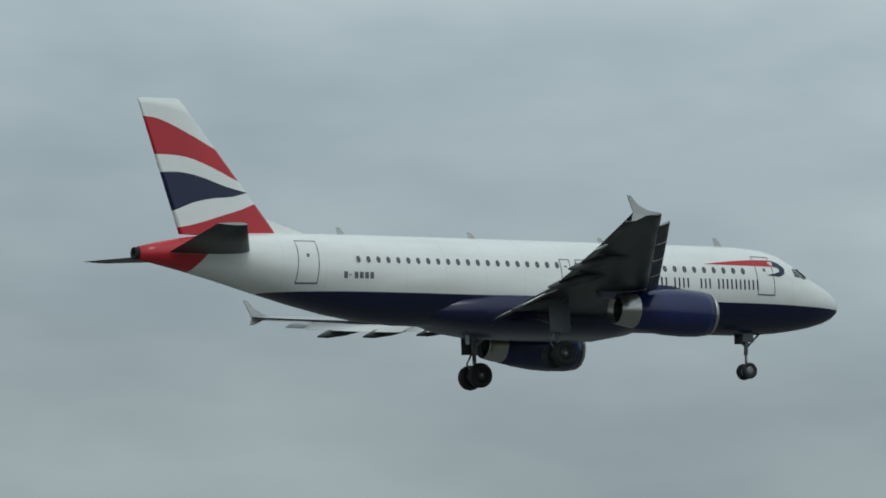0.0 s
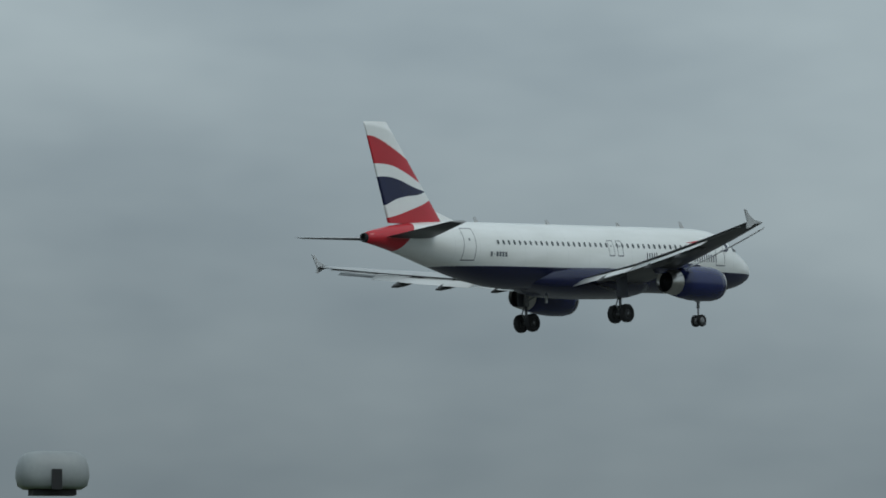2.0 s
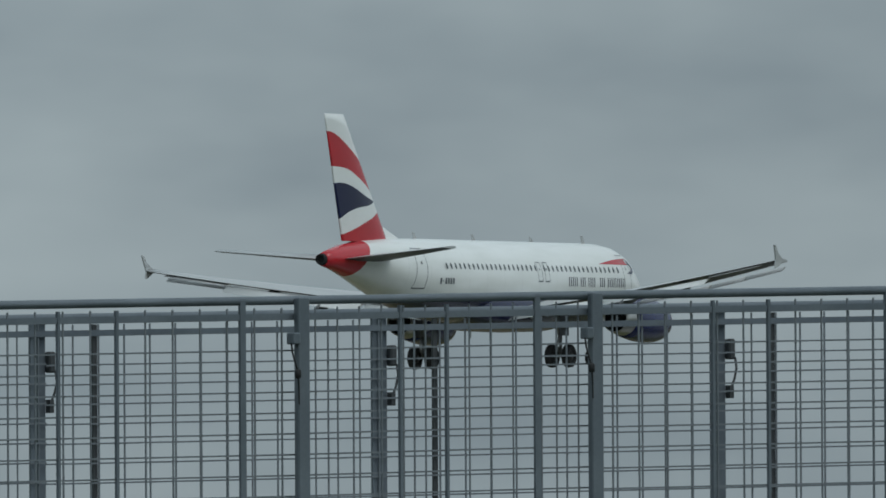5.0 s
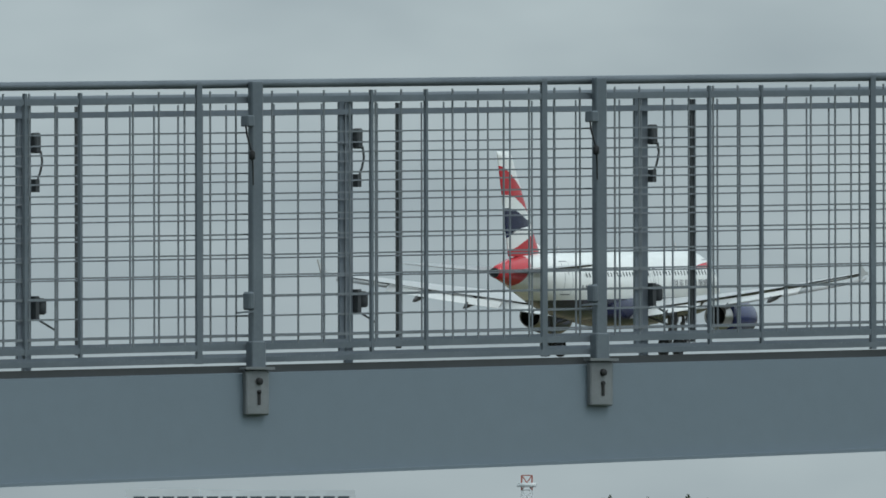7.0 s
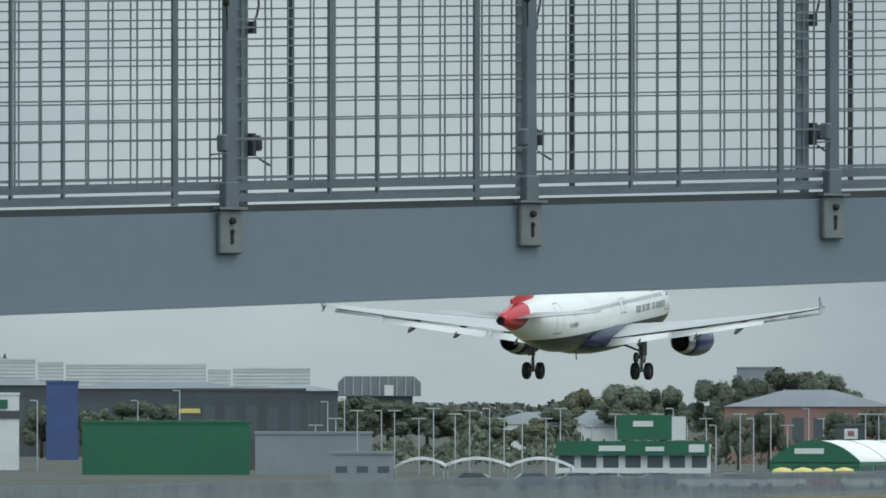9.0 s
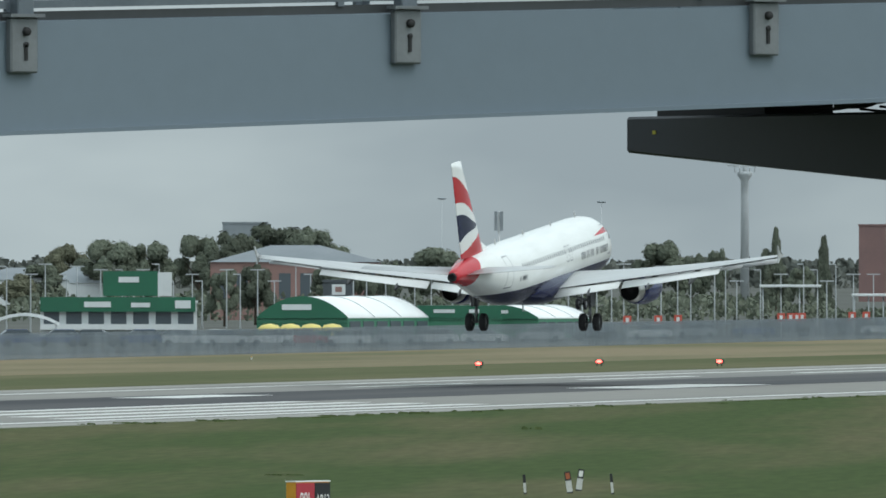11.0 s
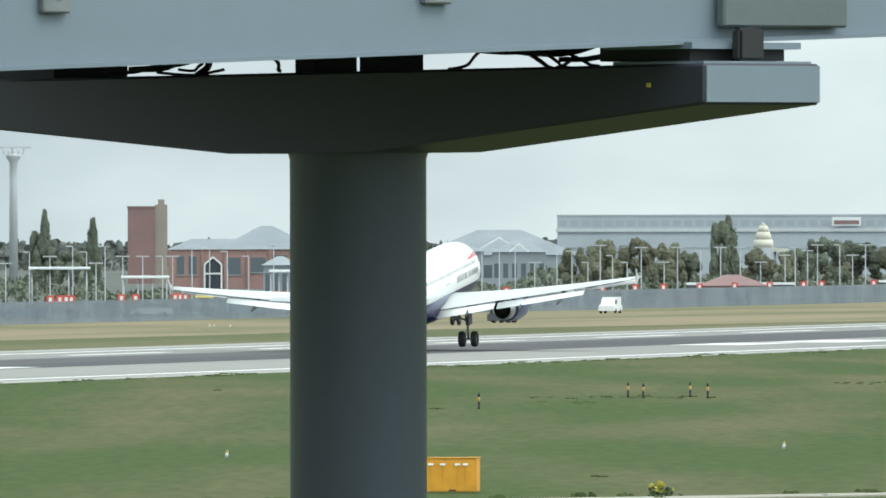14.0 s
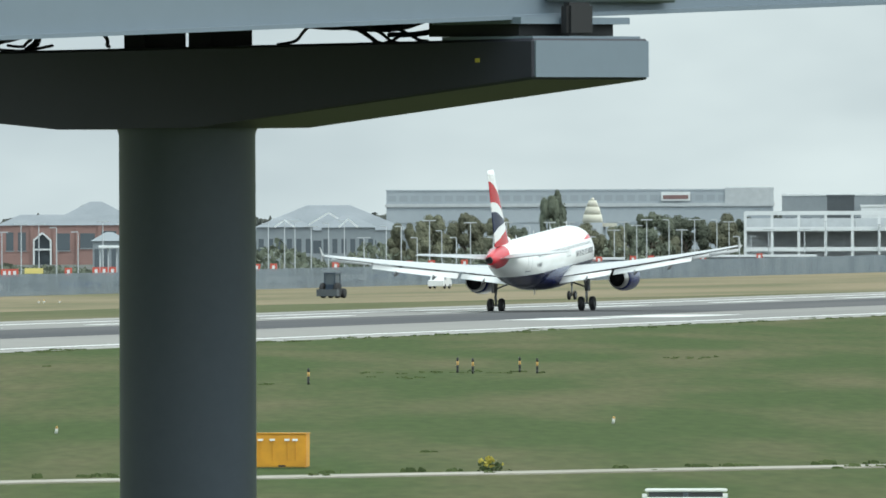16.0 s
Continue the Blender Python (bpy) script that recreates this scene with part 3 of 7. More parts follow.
def livery():
    """White with a navy belly and a red tail cone."""
    m = bpy.data.materials.new("fuselage_livery")
    m.use_nodes = True
    n, l = m.node_tree.nodes, m.node_tree.links
    b = n["Principled BSDF"]
    b.inputs["Roughness"].default_value = 0.22
    tc, sep = n.new("ShaderNodeTexCoord"), n.new("ShaderNodeSeparateXYZ")
    l.new(tc.outputs["Object"], sep.inputs[0])

    def step(value, lo, hi):
        r = n.new("ShaderNodeMapRange")
        r.inputs[1].default_value, r.inputs[2].default_value = lo, hi
        l.new(value, r.inputs[0])
        return r.outputs[0]

    def mixed(fac, a, c):
        x = n.new("ShaderNodeMix")
        x.data_type = "RGBA"
        l.new(fac, x.inputs[0])
        for k, v in ((6, a), (7, c)):
            if isinstance(v, tuple):
                x.inputs[k].default_value = (*v, 1)
            else:
                l.new(v, x.inputs[k])
        return x.outputs[2]

    stain = n.new("ShaderNodeTexNoise")
    mp = n.new("ShaderNodeMapping")
    mp.inputs["Scale"].default_value = (0.25, 1.4, 1.4)
    l.new(tc.outputs["Object"], mp.inputs[0])
    l.new(mp.outputs[0], stain.inputs["Vector"])
    stain.inputs["Scale"].default_value, stain.inputs["Detail"].default_value = 1.2, 6
    white = mixed(step(stain.outputs["Fac"], 0.35, 0.8), (0.75, 0.76, 0.74), (0.66, 0.67, 0.64))
    # circumferential skin joints every 2.1 m
    jm = n.new("ShaderNodeMath")
    jm.operation = "PINGPONG"
    jm.inputs[1].default_value = 1.05
    l.new(sep.outputs[0], jm.inputs[0])
    joint = step(jm.outputs[0], 0.018, 0.0)
    white = mixed(joint, white, (0.60, 0.61, 0.60))
    body = mixed(step(sep.outputs[2], -0.79, -0.815), white, (0.006, 0.009, 0.040))
    slant = n.new("ShaderNodeMath")
    slant.operation = "MULTIPLY_ADD"            # the red starts further forward towards the top
    l.new(sep.outputs[2], slant.inputs[0])
    slant.inputs[1].default_value = -0.9
    l.new(sep.outputs[0], slant.inputs[2])
    body = mixed(step(slant.outputs[0], -16.95, -16.99), body, (0.46, 0.018, 0.028))
    l.new(body, b.inputs["Base Color"])
    return m


LIVERY = livery()
# station, top, bottom, half-width
HULL = [(0.0, -0.60, -0.74, 0.05), (0.12, -0.30, -0.98, 0.34), (0.4, -0.02, -1.20, 0.58), (0.9, 0.32, -1.42, 0.86), (1.6, 0.66, -1.62, 1.16), (2.2, 0.98, -1.74, 1.36), (2.8, 1.38, -1.84, 1.53),
        (3.5, 1.74, -1.93, 1.70), (4.4, 1.95, -2.01, 1.86), (5.4, 2.04, -2.06, 1.94), (6.6, 2.07, -2.07, 1.975), (24.0, 2.07, -2.07, 1.975), (25.8, 2.07, -1.94, 1.96), (27.6, 2.06, -1.66, 1.89),
        (29.5, 2.04, -1.24, 1.72), (31.5, 1.99, -0.74, 1.45), (33.5, 1.88, -0.22, 1.10), (35.2, 1.68, 0.18, 0.75), (36.6, 1.42, 0.47, 0.47), (37.4, 1.22, 0.60, 0.31)]


def hull(st, a):
    """A point of the skin at a station and an angle: 0 to starboard, 90 degrees the top."""
    for p, q in zip(HULL, HULL[1:]):
        if st <= q[0] or q is HULL[-1]:
            k = min(max((st - p[0]) / (q[0] - p[0]), 0), 1)
            top, bot, wid = (p[i] + (q[i] - p[i]) * k for i in (1, 2, 3))
            break
    c, h = (top + bot) / 2, (top - bot) / 2
    return Vector((18 - st, -wid * math.cos(a), c + h * math.sin(a)))


def hull_side(st, z, side=-1, proud=0.006):
    """The skin's point at a height, on one side (-1 starboard)."""
    lo, hi = -math.pi / 2, math.pi / 2
    for _ in range(24):
        mid = (lo + hi) / 2
        if hull(st, mid).z < z:
            lo = mid
        else:
            hi = mid
    p = hull(st, lo)
    p.y -= proud
    if side > 0:
        p.y = -p.y
    return p


def decal(bm, st0, st1, z0, z1, side, proud=0.006, nx=1, nz=3, mat=0, tilt=0.0):
    """A patch laid on the skin; the tilt shifts its top forward."""
    g = [[bm.verts.new(hull_side(st0 + (st1 - st0) * i / nx - tilt * j / nz, z0 + (z1 - z0) * j / nz, side, proud)) for j in range(nz + 1)] for i in range(nx + 1)]
    for i in range(nx):
        for j in range(nz):
            bm.faces.new((g[i][j], g[i + 1][j], g[i + 1][j + 1], g[i][j + 1])).material_index = mat


def airfoil(n=9, thick=0.11):
    """(chord fraction, height) round a section, from the trailing edge over the top and back."""
    up = []
    for i in range(n + 1):
        x = 0.5 * (1 + math.cos(math.pi * i / n))
        t = 5 * thick * (0.2969 * math.sqrt(x) - 0.126 * x - 0.3516 * x * x + 0.2843 * x ** 3 - 0.1015 * x ** 4)
        up.append((x, t))
    return [(x, t * 1.15) for x, t in up] + [(x, -t * 0.85) for x, t in up[-2:0:-1]]


def surface(bm, sections, thick=0.11, upright=False, under=None, n=9):
    """A lifting surface through sections: span, leading station, chord, height, and incidence in degrees."""
    rings = []
    foil = airfoil(n, thick)
    for span, lead, chord, h, inc in sections:
        ring = []
        ca, sa = math.cos(radians(inc)), math.sin(radians(inc))
        for x, t in foil:
            dx, dz = x * chord, t * chord
            back, lift = dx * ca + dz * sa, dz * ca - dx * sa
            ring.append(bm.verts.new((18 - lead - back, lift, span) if upright else (18 - lead - back, span, h + lift)))
        rings.append(ring)
    k = len(foil)
    for a, b in zip(rings, rings[1:]):
        for i in range(k):
            f = bm.faces.new((a[i], a[(i + 1) % k], b[(i + 1) % k], b[i]))
            f.smooth = True
            if under is not None and i >= n:
                f.material_index = under
    for ring in (rings[0], rings[-1]):
        bm.faces.new(ring)


airliner = thing("airliner", pose(0, 0, 0), "white twin-engine airliner, navy belly, red and blue wave-striped tail, gear down", "airplane")

bm = bmesh.new()
NSEG = 48
rings = []
for i, (p, q) in enumerate(zip(HULL, HULL[1:])):
    steps = 1 if q[0] - p[0] < 3 else 8
    for s in range(steps):
        st = p[0] + (q[0] - p[0]) * s / steps
        rings.append([bm.verts.new(hull(st, 2 * math.pi * j / NSEG)) for j in range(NSEG)])
rings.append([bm.verts.new(hull(37.4, 2 * math.pi * j / NSEG)) for j in range(NSEG)])
for a, b in zip(rings, rings[1:]):
    for j in range(NSEG):
        bm.faces.new((a[j], a[(j + 1) % NSEG], b[(j + 1) % NSEG], b[j])).smooth = True
bm.faces.new(rings[0])
bm.faces.new(rings[-1])
fuselage = part("fuselage", bm, LIVERY, airliner)
bm = bmesh.new()
lathe(bm, [(0.02, 0.30), (-0.22, 0.27), (-0.22, 0.2), (-0.05, 0.18)], 20, pose(-19.39, 0, 0.91))
part("exhaust_outlet", bm, DARK_GAP, fuselage, "tail exhaust, its opening coloured near-black for shade")
bm = bmesh.new()
# wing-to-body fairing under the belly
fair = [(10.6, 0.3, 0.15), (11.6, 1.5, 0.75), (13.0, 2.12, 1.0), (16.5, 2.2, 1.06), (19.5, 2.16, 1.02), (21.2, 1.9, 0.8), (22.6, 1.2, 0.45), (23.6, 0.3, 0.1)]
rg = []
for st, w, h in fair:
    rg.append([bm.verts.new((18 - st, w * math.copysign(abs(math.cos(2 * math.pi * j / 24)) ** 0.75, math.cos(2 * math.pi * j / 24)), -1.48 + h * math.copysign(abs(math.sin(2 * math.pi * j / 24)) ** 0.75, math.sin(2 * math.pi * j / 24)))) for j in range(24)])
for a, b in zip(rg, rg[1:]):
    for j in range(24):
        bm.faces.new((a[j], a[(j + 1) % 24], b[(j + 1) % 24], b[j])).smooth = True
part("belly_fairing", bm, NAVY, airliner, "dark blue belly fairing")

# cabin windows, one mesh laid on the straight part of the skin
bm = bmesh.new()
p0 = hull_side(15, 0.68, -1, 0.008)
win = []
for j in range(12):
    a = 2 * math.pi * j / 12
    p = hull_side(15, 0.68 + 0.165 * math.sin(a), -1, 0.010)
    win.append(bm.verts.new((0.112 * math.cos(a), p.y - p0.y, p.z - p0.z)))
bm.faces.new(win)
ret = bmesh.ops.inset_region(bm, faces=bm.faces[:], thickness=0.025, depth=0.0)
bm.faces.ensure_lookup_table()
for f in bm.faces:
    f.material_index = 1 if len(f.verts) == 4 else 0
window_mesh = finish(bm, "window", [CABIN_PANE, OUTLINE])
for side in (-1, 1):
    for i in range(40):
        st = 6.15 + 0.53 * i
        if 14.7 < st < 15.15 or 15.55 < st < 16.0:
            continue
        w = part("window", window_mesh, None, fuselage)
        w.matrix_basis = pose(18 - st, p0.y, p0.z) if side < 0 else pose(18 - st, -p0.y, p0.z, 0, 0, 180)


def door(st0, st1, z0, z1, side, lean=0.0):
    bm = bmesh.new()
    t = 0.045
    decal(bm, st0, st0 + t, z0, z1, side, 0.008, 1, 8, 0, lean)
    decal(bm, st1 - t, st1, z0, z1, side, 0.008, 1, 8, 0, lean)
    decal(bm, st0, st1, z0, z0 + t * 1.6, side, 0.009, 4, 1)
    decal(bm, st0 - lean, st1 - lean, z1 - t, z1, side, 0.009, 4, 1)
    decal(bm, (st0 + st1) / 2 - 0.07 - lean / 2, (st0 + st1) / 2 + 0.07 - lean / 2, z0 + (z1 - z0) * 0.60, z0 + (z1 - z0) * 0.68, side, 0.01, 1, 1)
    part("door", bm, OUTLINE, fuselage, "white cabin door with a dark seal line")


for side in (-1, 1):
    door(4.42, 5.42, -0.44, 1.47, side)
    door(28.9, 29.98, -0.50, 1.55, side, 0.14)
    door(14.65, 15.2, -0.02, 1.0, side)
    door(15.5, 16.05, -0.02, 1.0, side)
    # red ribbon with a blue tip along the nose
    bm = bmesh.new()
    for i in range(14):
        k0, k1 = i / 14, (i + 1) / 14
        a, b = 8.15 - 3.85 * k0, 8.15 - 3.85 * k1
        lo = [0.98 - 0.02 * k for k in (k0, k1)]
        hi = [0.99 + 0.30 * math.sin(k * 1.6) for k in (k0, k1)]
        vs = [bm.verts.new(hull_side(s, z, side, 0.011)) for s, z in ((a, lo[0]), (b, lo[1]), (b, hi[1]), (a, hi[0]))]
        bm.faces.new(vs)
    part("nose_ribbon", bm, RED, fuselage, "red painted ribbon")
    bm = bmesh.new()
    outer = [(4.30, 1.29), (3.92, 1.17), (3.64, 0.92), (3.72, 0.64), (4.08, 0.48), (4.85, 0.53)]
    inner = [(4.30, 0.96), (4.12, 0.94), (3.98, 0.86), (4.02, 0.74), (4.28, 0.64), (4.85, 0.545)]
    pairs = []
    for i in range(16):
        k, f = divmod(i, 3)
        j = min(k + 1, 5)
        pairs.append([bm.verts.new(hull_side(c[k][0] + (c[j][0] - c[k][0]) * f / 3, c[k][1] + (c[j][1] - c[k][1]) * f / 3, side, 0.013)) for c in (outer, inner)])
    for p, q in zip(pairs, pairs[1:]):
        bm.faces.new((p[0], q[0], q[1], p[1]))
    part("nose_ribbon", bm, NAVY, fuselage, "dark blue ribbon tip")
    # airline title and registration as plain bars
    for i in range(15):
        if i == 7:
            continue
        bm = bmesh.new()
        s0 = 12.35 - 0.475 * i
        decal(bm, s0, s0 - 0.085, -0.20, 0.27, side, 0.010, 1, 3)
        if i not in (2, 4, 9):
            decal(bm, s0 - 0.24, s0 - 0.325, -0.20, 0.27, side, 0.010, 1, 3)
        part("title_bar", bm, NAVY, fuselage)
    for i in range(6):
        bm = bmesh.new()
        s0 = 27.62 - 0.27 * i
        decal(bm, s0, s0 - (0.10 if i == 1 else 0.19), -0.22 + (0.12 if i == 1 else 0), 0.08 - (0.12 if i == 1 else 0), side, 0.010, 1, 2)
        part("registration_bar", bm, OUTLINE, fuselage)
    # flight-deck side windows
    for s0, s1, z0, z1, sl in ((3.05, 2.62, 0.55, 0.98, 0.0), (2.56, 2.18, 0.50, 0.94, -0.1)):
        bm = bmesh.new()
        decal(bm, s0, s1, z0, z1, side, 0.010, 3, 3, 0, sl)
        part("cockpit_window", bm, GLASS_DARK, fuselage)
bm = bmesh.new()
for sgn in (-1, 1):
    vs = [bm.verts.new(v) for v in ((18 - 2.12, sgn * 0.98, 0.60), (18 - 1.75, sgn * 0.06, 0.76), (18 - 2.3, sgn * 0.06, 1.09), (18 - 2.55, sgn * 0.80, 1.03))]
    bm.faces.new(vs)
part("windscreen", bm, GLASS_DARK, fuselage)
for st, h, z in ((6.2, 0.42, 2.06), (12.5, 0.25, 2.06), (19.5, 0.3, 2.06), (26.5, 0.35, 2.05)):
    bm = bmesh.new()
    v = [bm.verts.new((18 - s, y, zz)) for s, zz in ((st - 0.15, z), (st + 0.25, z), (st + 0.35, z + h), (st + 0.18, z + h)) for y in (-0.02, 0.02)]
    for f in ((0, 2, 4, 6), (7, 5, 3, 1), (0, 1, 3, 2), (2, 3, 5, 4), (4, 5, 7, 6), (6, 7, 1, 0)):
        bm.faces.new([v[i] for i in f])
    part("aerial", bm, WING_GREY, fuselage)
bm = bmesh.new()
box(bm, 18 - 20.2, 18 - 20.0, -0.02, 0.02, -2.85, -2.4)
part("aerial", bm, WING_GREY, fuselage)

# fin, its rows following the painted waves
TIP_Z, BASE_Z = 8.12, 1.85
WAVES = [[8.12] * 5, [7.26, 7.18, 6.86, 6.36, 5.80], [5.52, 5.50, 5.36, 4.92, 4.34], [4.70, 4.72, 4.52, 4.10, 3.86], [2.92, 3.30, 3.52, 3.62, 3.84], [2.16, 2.40, 2.72, 3.02, 3.34], [1.85] * 5]


def wave(row, q):
    v = WAVES[row]
    k = min(int(q * 4), 3)
    t = q * 4 - k
    m0 = (v[min(k + 1, 4)] - v[max(k - 1, 0)]) / 2
    m1 = (v[min(k + 2, 4)] - v[max(k, 0)]) / 2
    h = t * t * (3 - 2 * t)
    return v[k] * (1 - h) + v[k + 1] * h + (m0 * t * (1 - t) ** 2 - m1 * t * t * (1 - t))


def fin_point(q, z, side):
    """q 0 at the trailing edge, 1 at the leading edge."""
    k = (z - BASE_Z) / (TIP_Z - BASE_Z)
    te, le = 35.18 + 1.87 * k, 29.92 + 4.93 * k
    st = te + (le - te) * q
    chord = te - le
    x = 1 - q
    t = 5 * 0.10 * chord * (0.2969 * math.sqrt(x) - 0.126 * x - 0.3516 * x * x + 0.2843 * x ** 3 - 0.1036 * x ** 4)
    return Vector((18 - st, side * max(t, 0.0), z))


bm = bmesh.new()
QS = [0, 0.06, 0.15, 0.25, 0.35, 0.45, 0.55, 0.65, 0.75, 0.83, 0.90, 0.95, 0.98, 1.0]
BANDS = [0, 1, 0, 2, 0, 1]
for side in (-1, 1):
    for band in range(6):
        sub = 3
        grid = []
        for j in range(sub + 1):
            row = []
            for q in QS:
                a, b = wave(band, q), wave(band + 1, q)
                row.append(bm.verts.new(fin_point(q, a + (b - a) * j / sub, side)))
            grid.append(row)
        for j in range(sub):
            for i in range(len(QS) - 1):
                f = bm.faces.new((grid[j][i], grid[j][i + 1], grid[j + 1][i + 1], grid[j + 1][i]))
                f.material_index, f.smooth = BANDS[band], True
bmesh.ops.remove_doubles(bm, verts=bm.verts[:], dist=0.002)
edges = [e for e in bm.edges if len(e.link_faces) == 1 and e.verts[0].co.z > 8.0]
if edges:
    bmesh.ops.holes_fill(bm, edges=edges, sides=60)
fin = part("fin", bm, [WHITE, RED, NAVY], airliner, "tail fin with red, white and blue waves")
bm = bmesh.new()
# fillet ahead of the fin
v = [bm.verts.new(p) for p in ((18 - 28.5, 0, 2.04), (18 - 30.62, 0, 2.70), (18 - 31.3, 0.2, 1.95), (18 - 31.3, -0.2, 1.95), (18 - 28.5, 0.06, 2.0), (18 - 28.5, -0.06, 2.0))]
for f in ((0, 1, 2, 4), (0, 5, 3, 1), (1, 3, 2)):
    bm.faces.new([v[i] for i in f])
part("fin_fillet", bm, WHITE, fin)
for side in (-1, 1):
    bm = bmesh.new()
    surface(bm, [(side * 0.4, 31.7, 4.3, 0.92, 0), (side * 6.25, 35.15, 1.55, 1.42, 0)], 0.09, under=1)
    part("horizontal_stabiliser", bm, [WING_GREY, WING_UNDER_SHADE], airliner, "light grey tailplane, its underside coloured dark for shade")

# wings: span, leading station, chord, height, incidence
def wing_section(y):
    k = (y - 1.6) / (17.05 - 1.6)
    lead = 11.55 + 8.22 * k
    trail = 18.95 + (y - 1.6) * 0.0 if y < 6.4 else 18.95 + (y - 6.4) * 0.230
    z = -1.30 + 1.42 * k + 0.58 * k * k
    return lead, trail - lead, z


for side in (-1, 1):
    bm = bmesh.new()
    secs = []
    for y in (1.2, 2.5, 4.4, 6.4, 9, 11.5, 14, 16, 17.35):
        lead, chord, z = wing_section(y)
        secs.append((side * y, lead, chord, z, 2.0 - 2.5 * (y / 17)))
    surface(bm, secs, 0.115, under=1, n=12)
    wing = part("wing", bm, [WING_GREY, WING_UNDER_SHADE], airliner, "swept grey wing, its underside coloured dark for shade")
    # flaps run out and down
    for y0, y1, c, drop, mat in ((2.05, 6.25, 1.25, 0.42, 0), (6.5, 13.3, 1.05, 0.36, 0)):
        bm = bmesh.new()
        secs = []
        for k in (0, 0.5, 1):
            y = y0 + (y1 - y0) * k
            lead, chord, z = wing_section(y)
            cc = c * (1 - 0.25 * k)
            secs.append((side * y, lead + chord - 0.15, cc, z - 0.10 - 0.025 * chord, 22))
        surface(bm, secs, 0.12, under=1)
        part("flap", bm, [FLAP_WHITE, FLAP_UNDER_SHADE], wing, "light grey landing flap, lowered")
    bm = bmesh.new()
    secs = []
    for y in (13.4, 16.4):
        lead, chord, z = wing_section(y)
        secs.append((side * y, lead + chord * 0.78, chord * 0.30, z - 0.03, 9))
    surface(bm, secs, 0.10, under=1)
    part("aileron", bm, [WING_GREY, WING_UNDER_SHADE], wing)
    # slats stand off the leading edge
    for y0, y1 in ((2.6, 4.9), (6.7, 9.2), (9.3, 11.7), (11.8, 14.2), (14.3, 17.0)):
        bm = bmesh.new()
        secs = []
        for y in (y0, y1):
            lead, chord, z = wing_section(y)
            secs.append((side * y, lead - 0.46, 0.66, z - 0.20, 22))
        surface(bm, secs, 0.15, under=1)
        part("slat", bm, [WING_GREY, WING_UNDER_SHADE], wing)
    # flap track fairings, wholly in the dark colour that shades the undersides
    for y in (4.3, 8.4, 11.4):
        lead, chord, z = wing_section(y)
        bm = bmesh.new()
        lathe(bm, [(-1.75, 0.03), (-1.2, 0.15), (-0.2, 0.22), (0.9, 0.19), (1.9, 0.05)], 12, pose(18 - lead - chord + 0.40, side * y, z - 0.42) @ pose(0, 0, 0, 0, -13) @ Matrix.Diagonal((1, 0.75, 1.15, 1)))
        part("flap_track_fairing", bm, WING_UNDER_SHADE, wing)
    # arrow-shaped fence at the tip
    lead, chord, z = wing_section(17.35)
    bm = bmesh.new()
    prof = [(0.0, 0.0), (0.85, 0.16), (1.35, 0.42), (1.66, 0.76), (1.86, 0.80), (1.60, 0.20), (1.52, 0.0), (1.62, -0.38), (1.42, -0.36), (0.85, -0.10)]
    vv = []
    for off in (-0.035, 0.035):
        vv.append([bm.verts.new((18 - lead - a, side * (17.37 + 0.10 * max(h, 0)) + off, z + h)) for a, h in prof])
    bm.faces.new(vv[0])
    bm.faces.new(vv[1][::-1])
    for i in range(len(prof)):
        j = (i + 1) % len(prof)
        bm.faces.new((vv[0][i], vv[0][j], vv[1][j], vv[1][i]))
    part("wingtip_fence", bm, WING_GREY, wing, "arrow-shaped light grey wingtip fence")

    # engine
    eng_m = pose(18 - 10.65, side * 5.98, -2.04) @ pose(0, 0, 0, 0, 1.5)
    bm = bmesh.new()
    lathe(bm, [(-0.25, 0.86), (-0.9, 0.84), (-0.9, 0.25), (-0.45, 0.02)], 28, eng_m)
    engine = part("engine", bm, DARK_GAP, airliner, "dark blue turbofan engine with bare metal lip")
    bm = bmesh.new()
    lathe(bm, [(-0.16, 0.98), (-0.6, 1.06), (-1.5, 1.10), (-2.5, 1.07), (-3.4, 0.97), (-4.1, 0.85), (-4.1, 0.80), (-3.2, 0.86), (-0.3, 0.90)], 32, eng_m)
    part("cowling", bm, ENGINE_NAVY, engine, "glossy dark blue cowling")
    bm = bmesh.new()
    lathe(bm, [(-0.25, 0.86), (-0.06, 0.885), (0.0, 0.92), (-0.05, 0.955), (-0.18, 0.985)], 32, eng_m)
    part("intake_lip", bm, BARE, engine, "bare metal intake lip")
    bm = bmesh.new()
    lathe(bm, [(-3.9, 0.84), (-4.1, 0.835), (-4.6, 0.77), (-5.05, 0.68), (-5.05, 0.645), (-4.3, 0.70)], 28, eng_m)
    part("exhaust_nozzle", bm, BARE, engine, "light grey metal exhaust nozzle")
    bm = bmesh.new()
    lathe(bm, [(-4.35, 0.69), (-4.75, 0.66), (-4.6, 0.30), (-4.9, 0.22), (-5.0, 0.02)], 24, eng_m)
    part("exhaust_core", bm, DARK_GAP, engine, "exhaust core, coloured near-black for the shade inside")
    bm = bmesh.new()
    lead, chord, z = wing_section(5.98)
    pv = []
    for yy in (-0.16, 0.16):
        pv.append([bm.verts.new((18 - s, side * 5.98 + yy, h)) for s, h in ((11.5, -1.06), (12.7, -0.78), (14.3, z + 0.12), (16.8, z - 0.15), (16.4, z - 0.55), (14.4, -1.46))])
    bm.faces.new(pv[0])
    bm.faces.new(pv[1][::-1])
    for i in range(6):
        bm.faces.new((pv[0][i], pv[0][(i + 1) % 6], pv[1][(i + 1) % 6], pv[1][i]))
    part("pylon", bm, NAVY, engine)
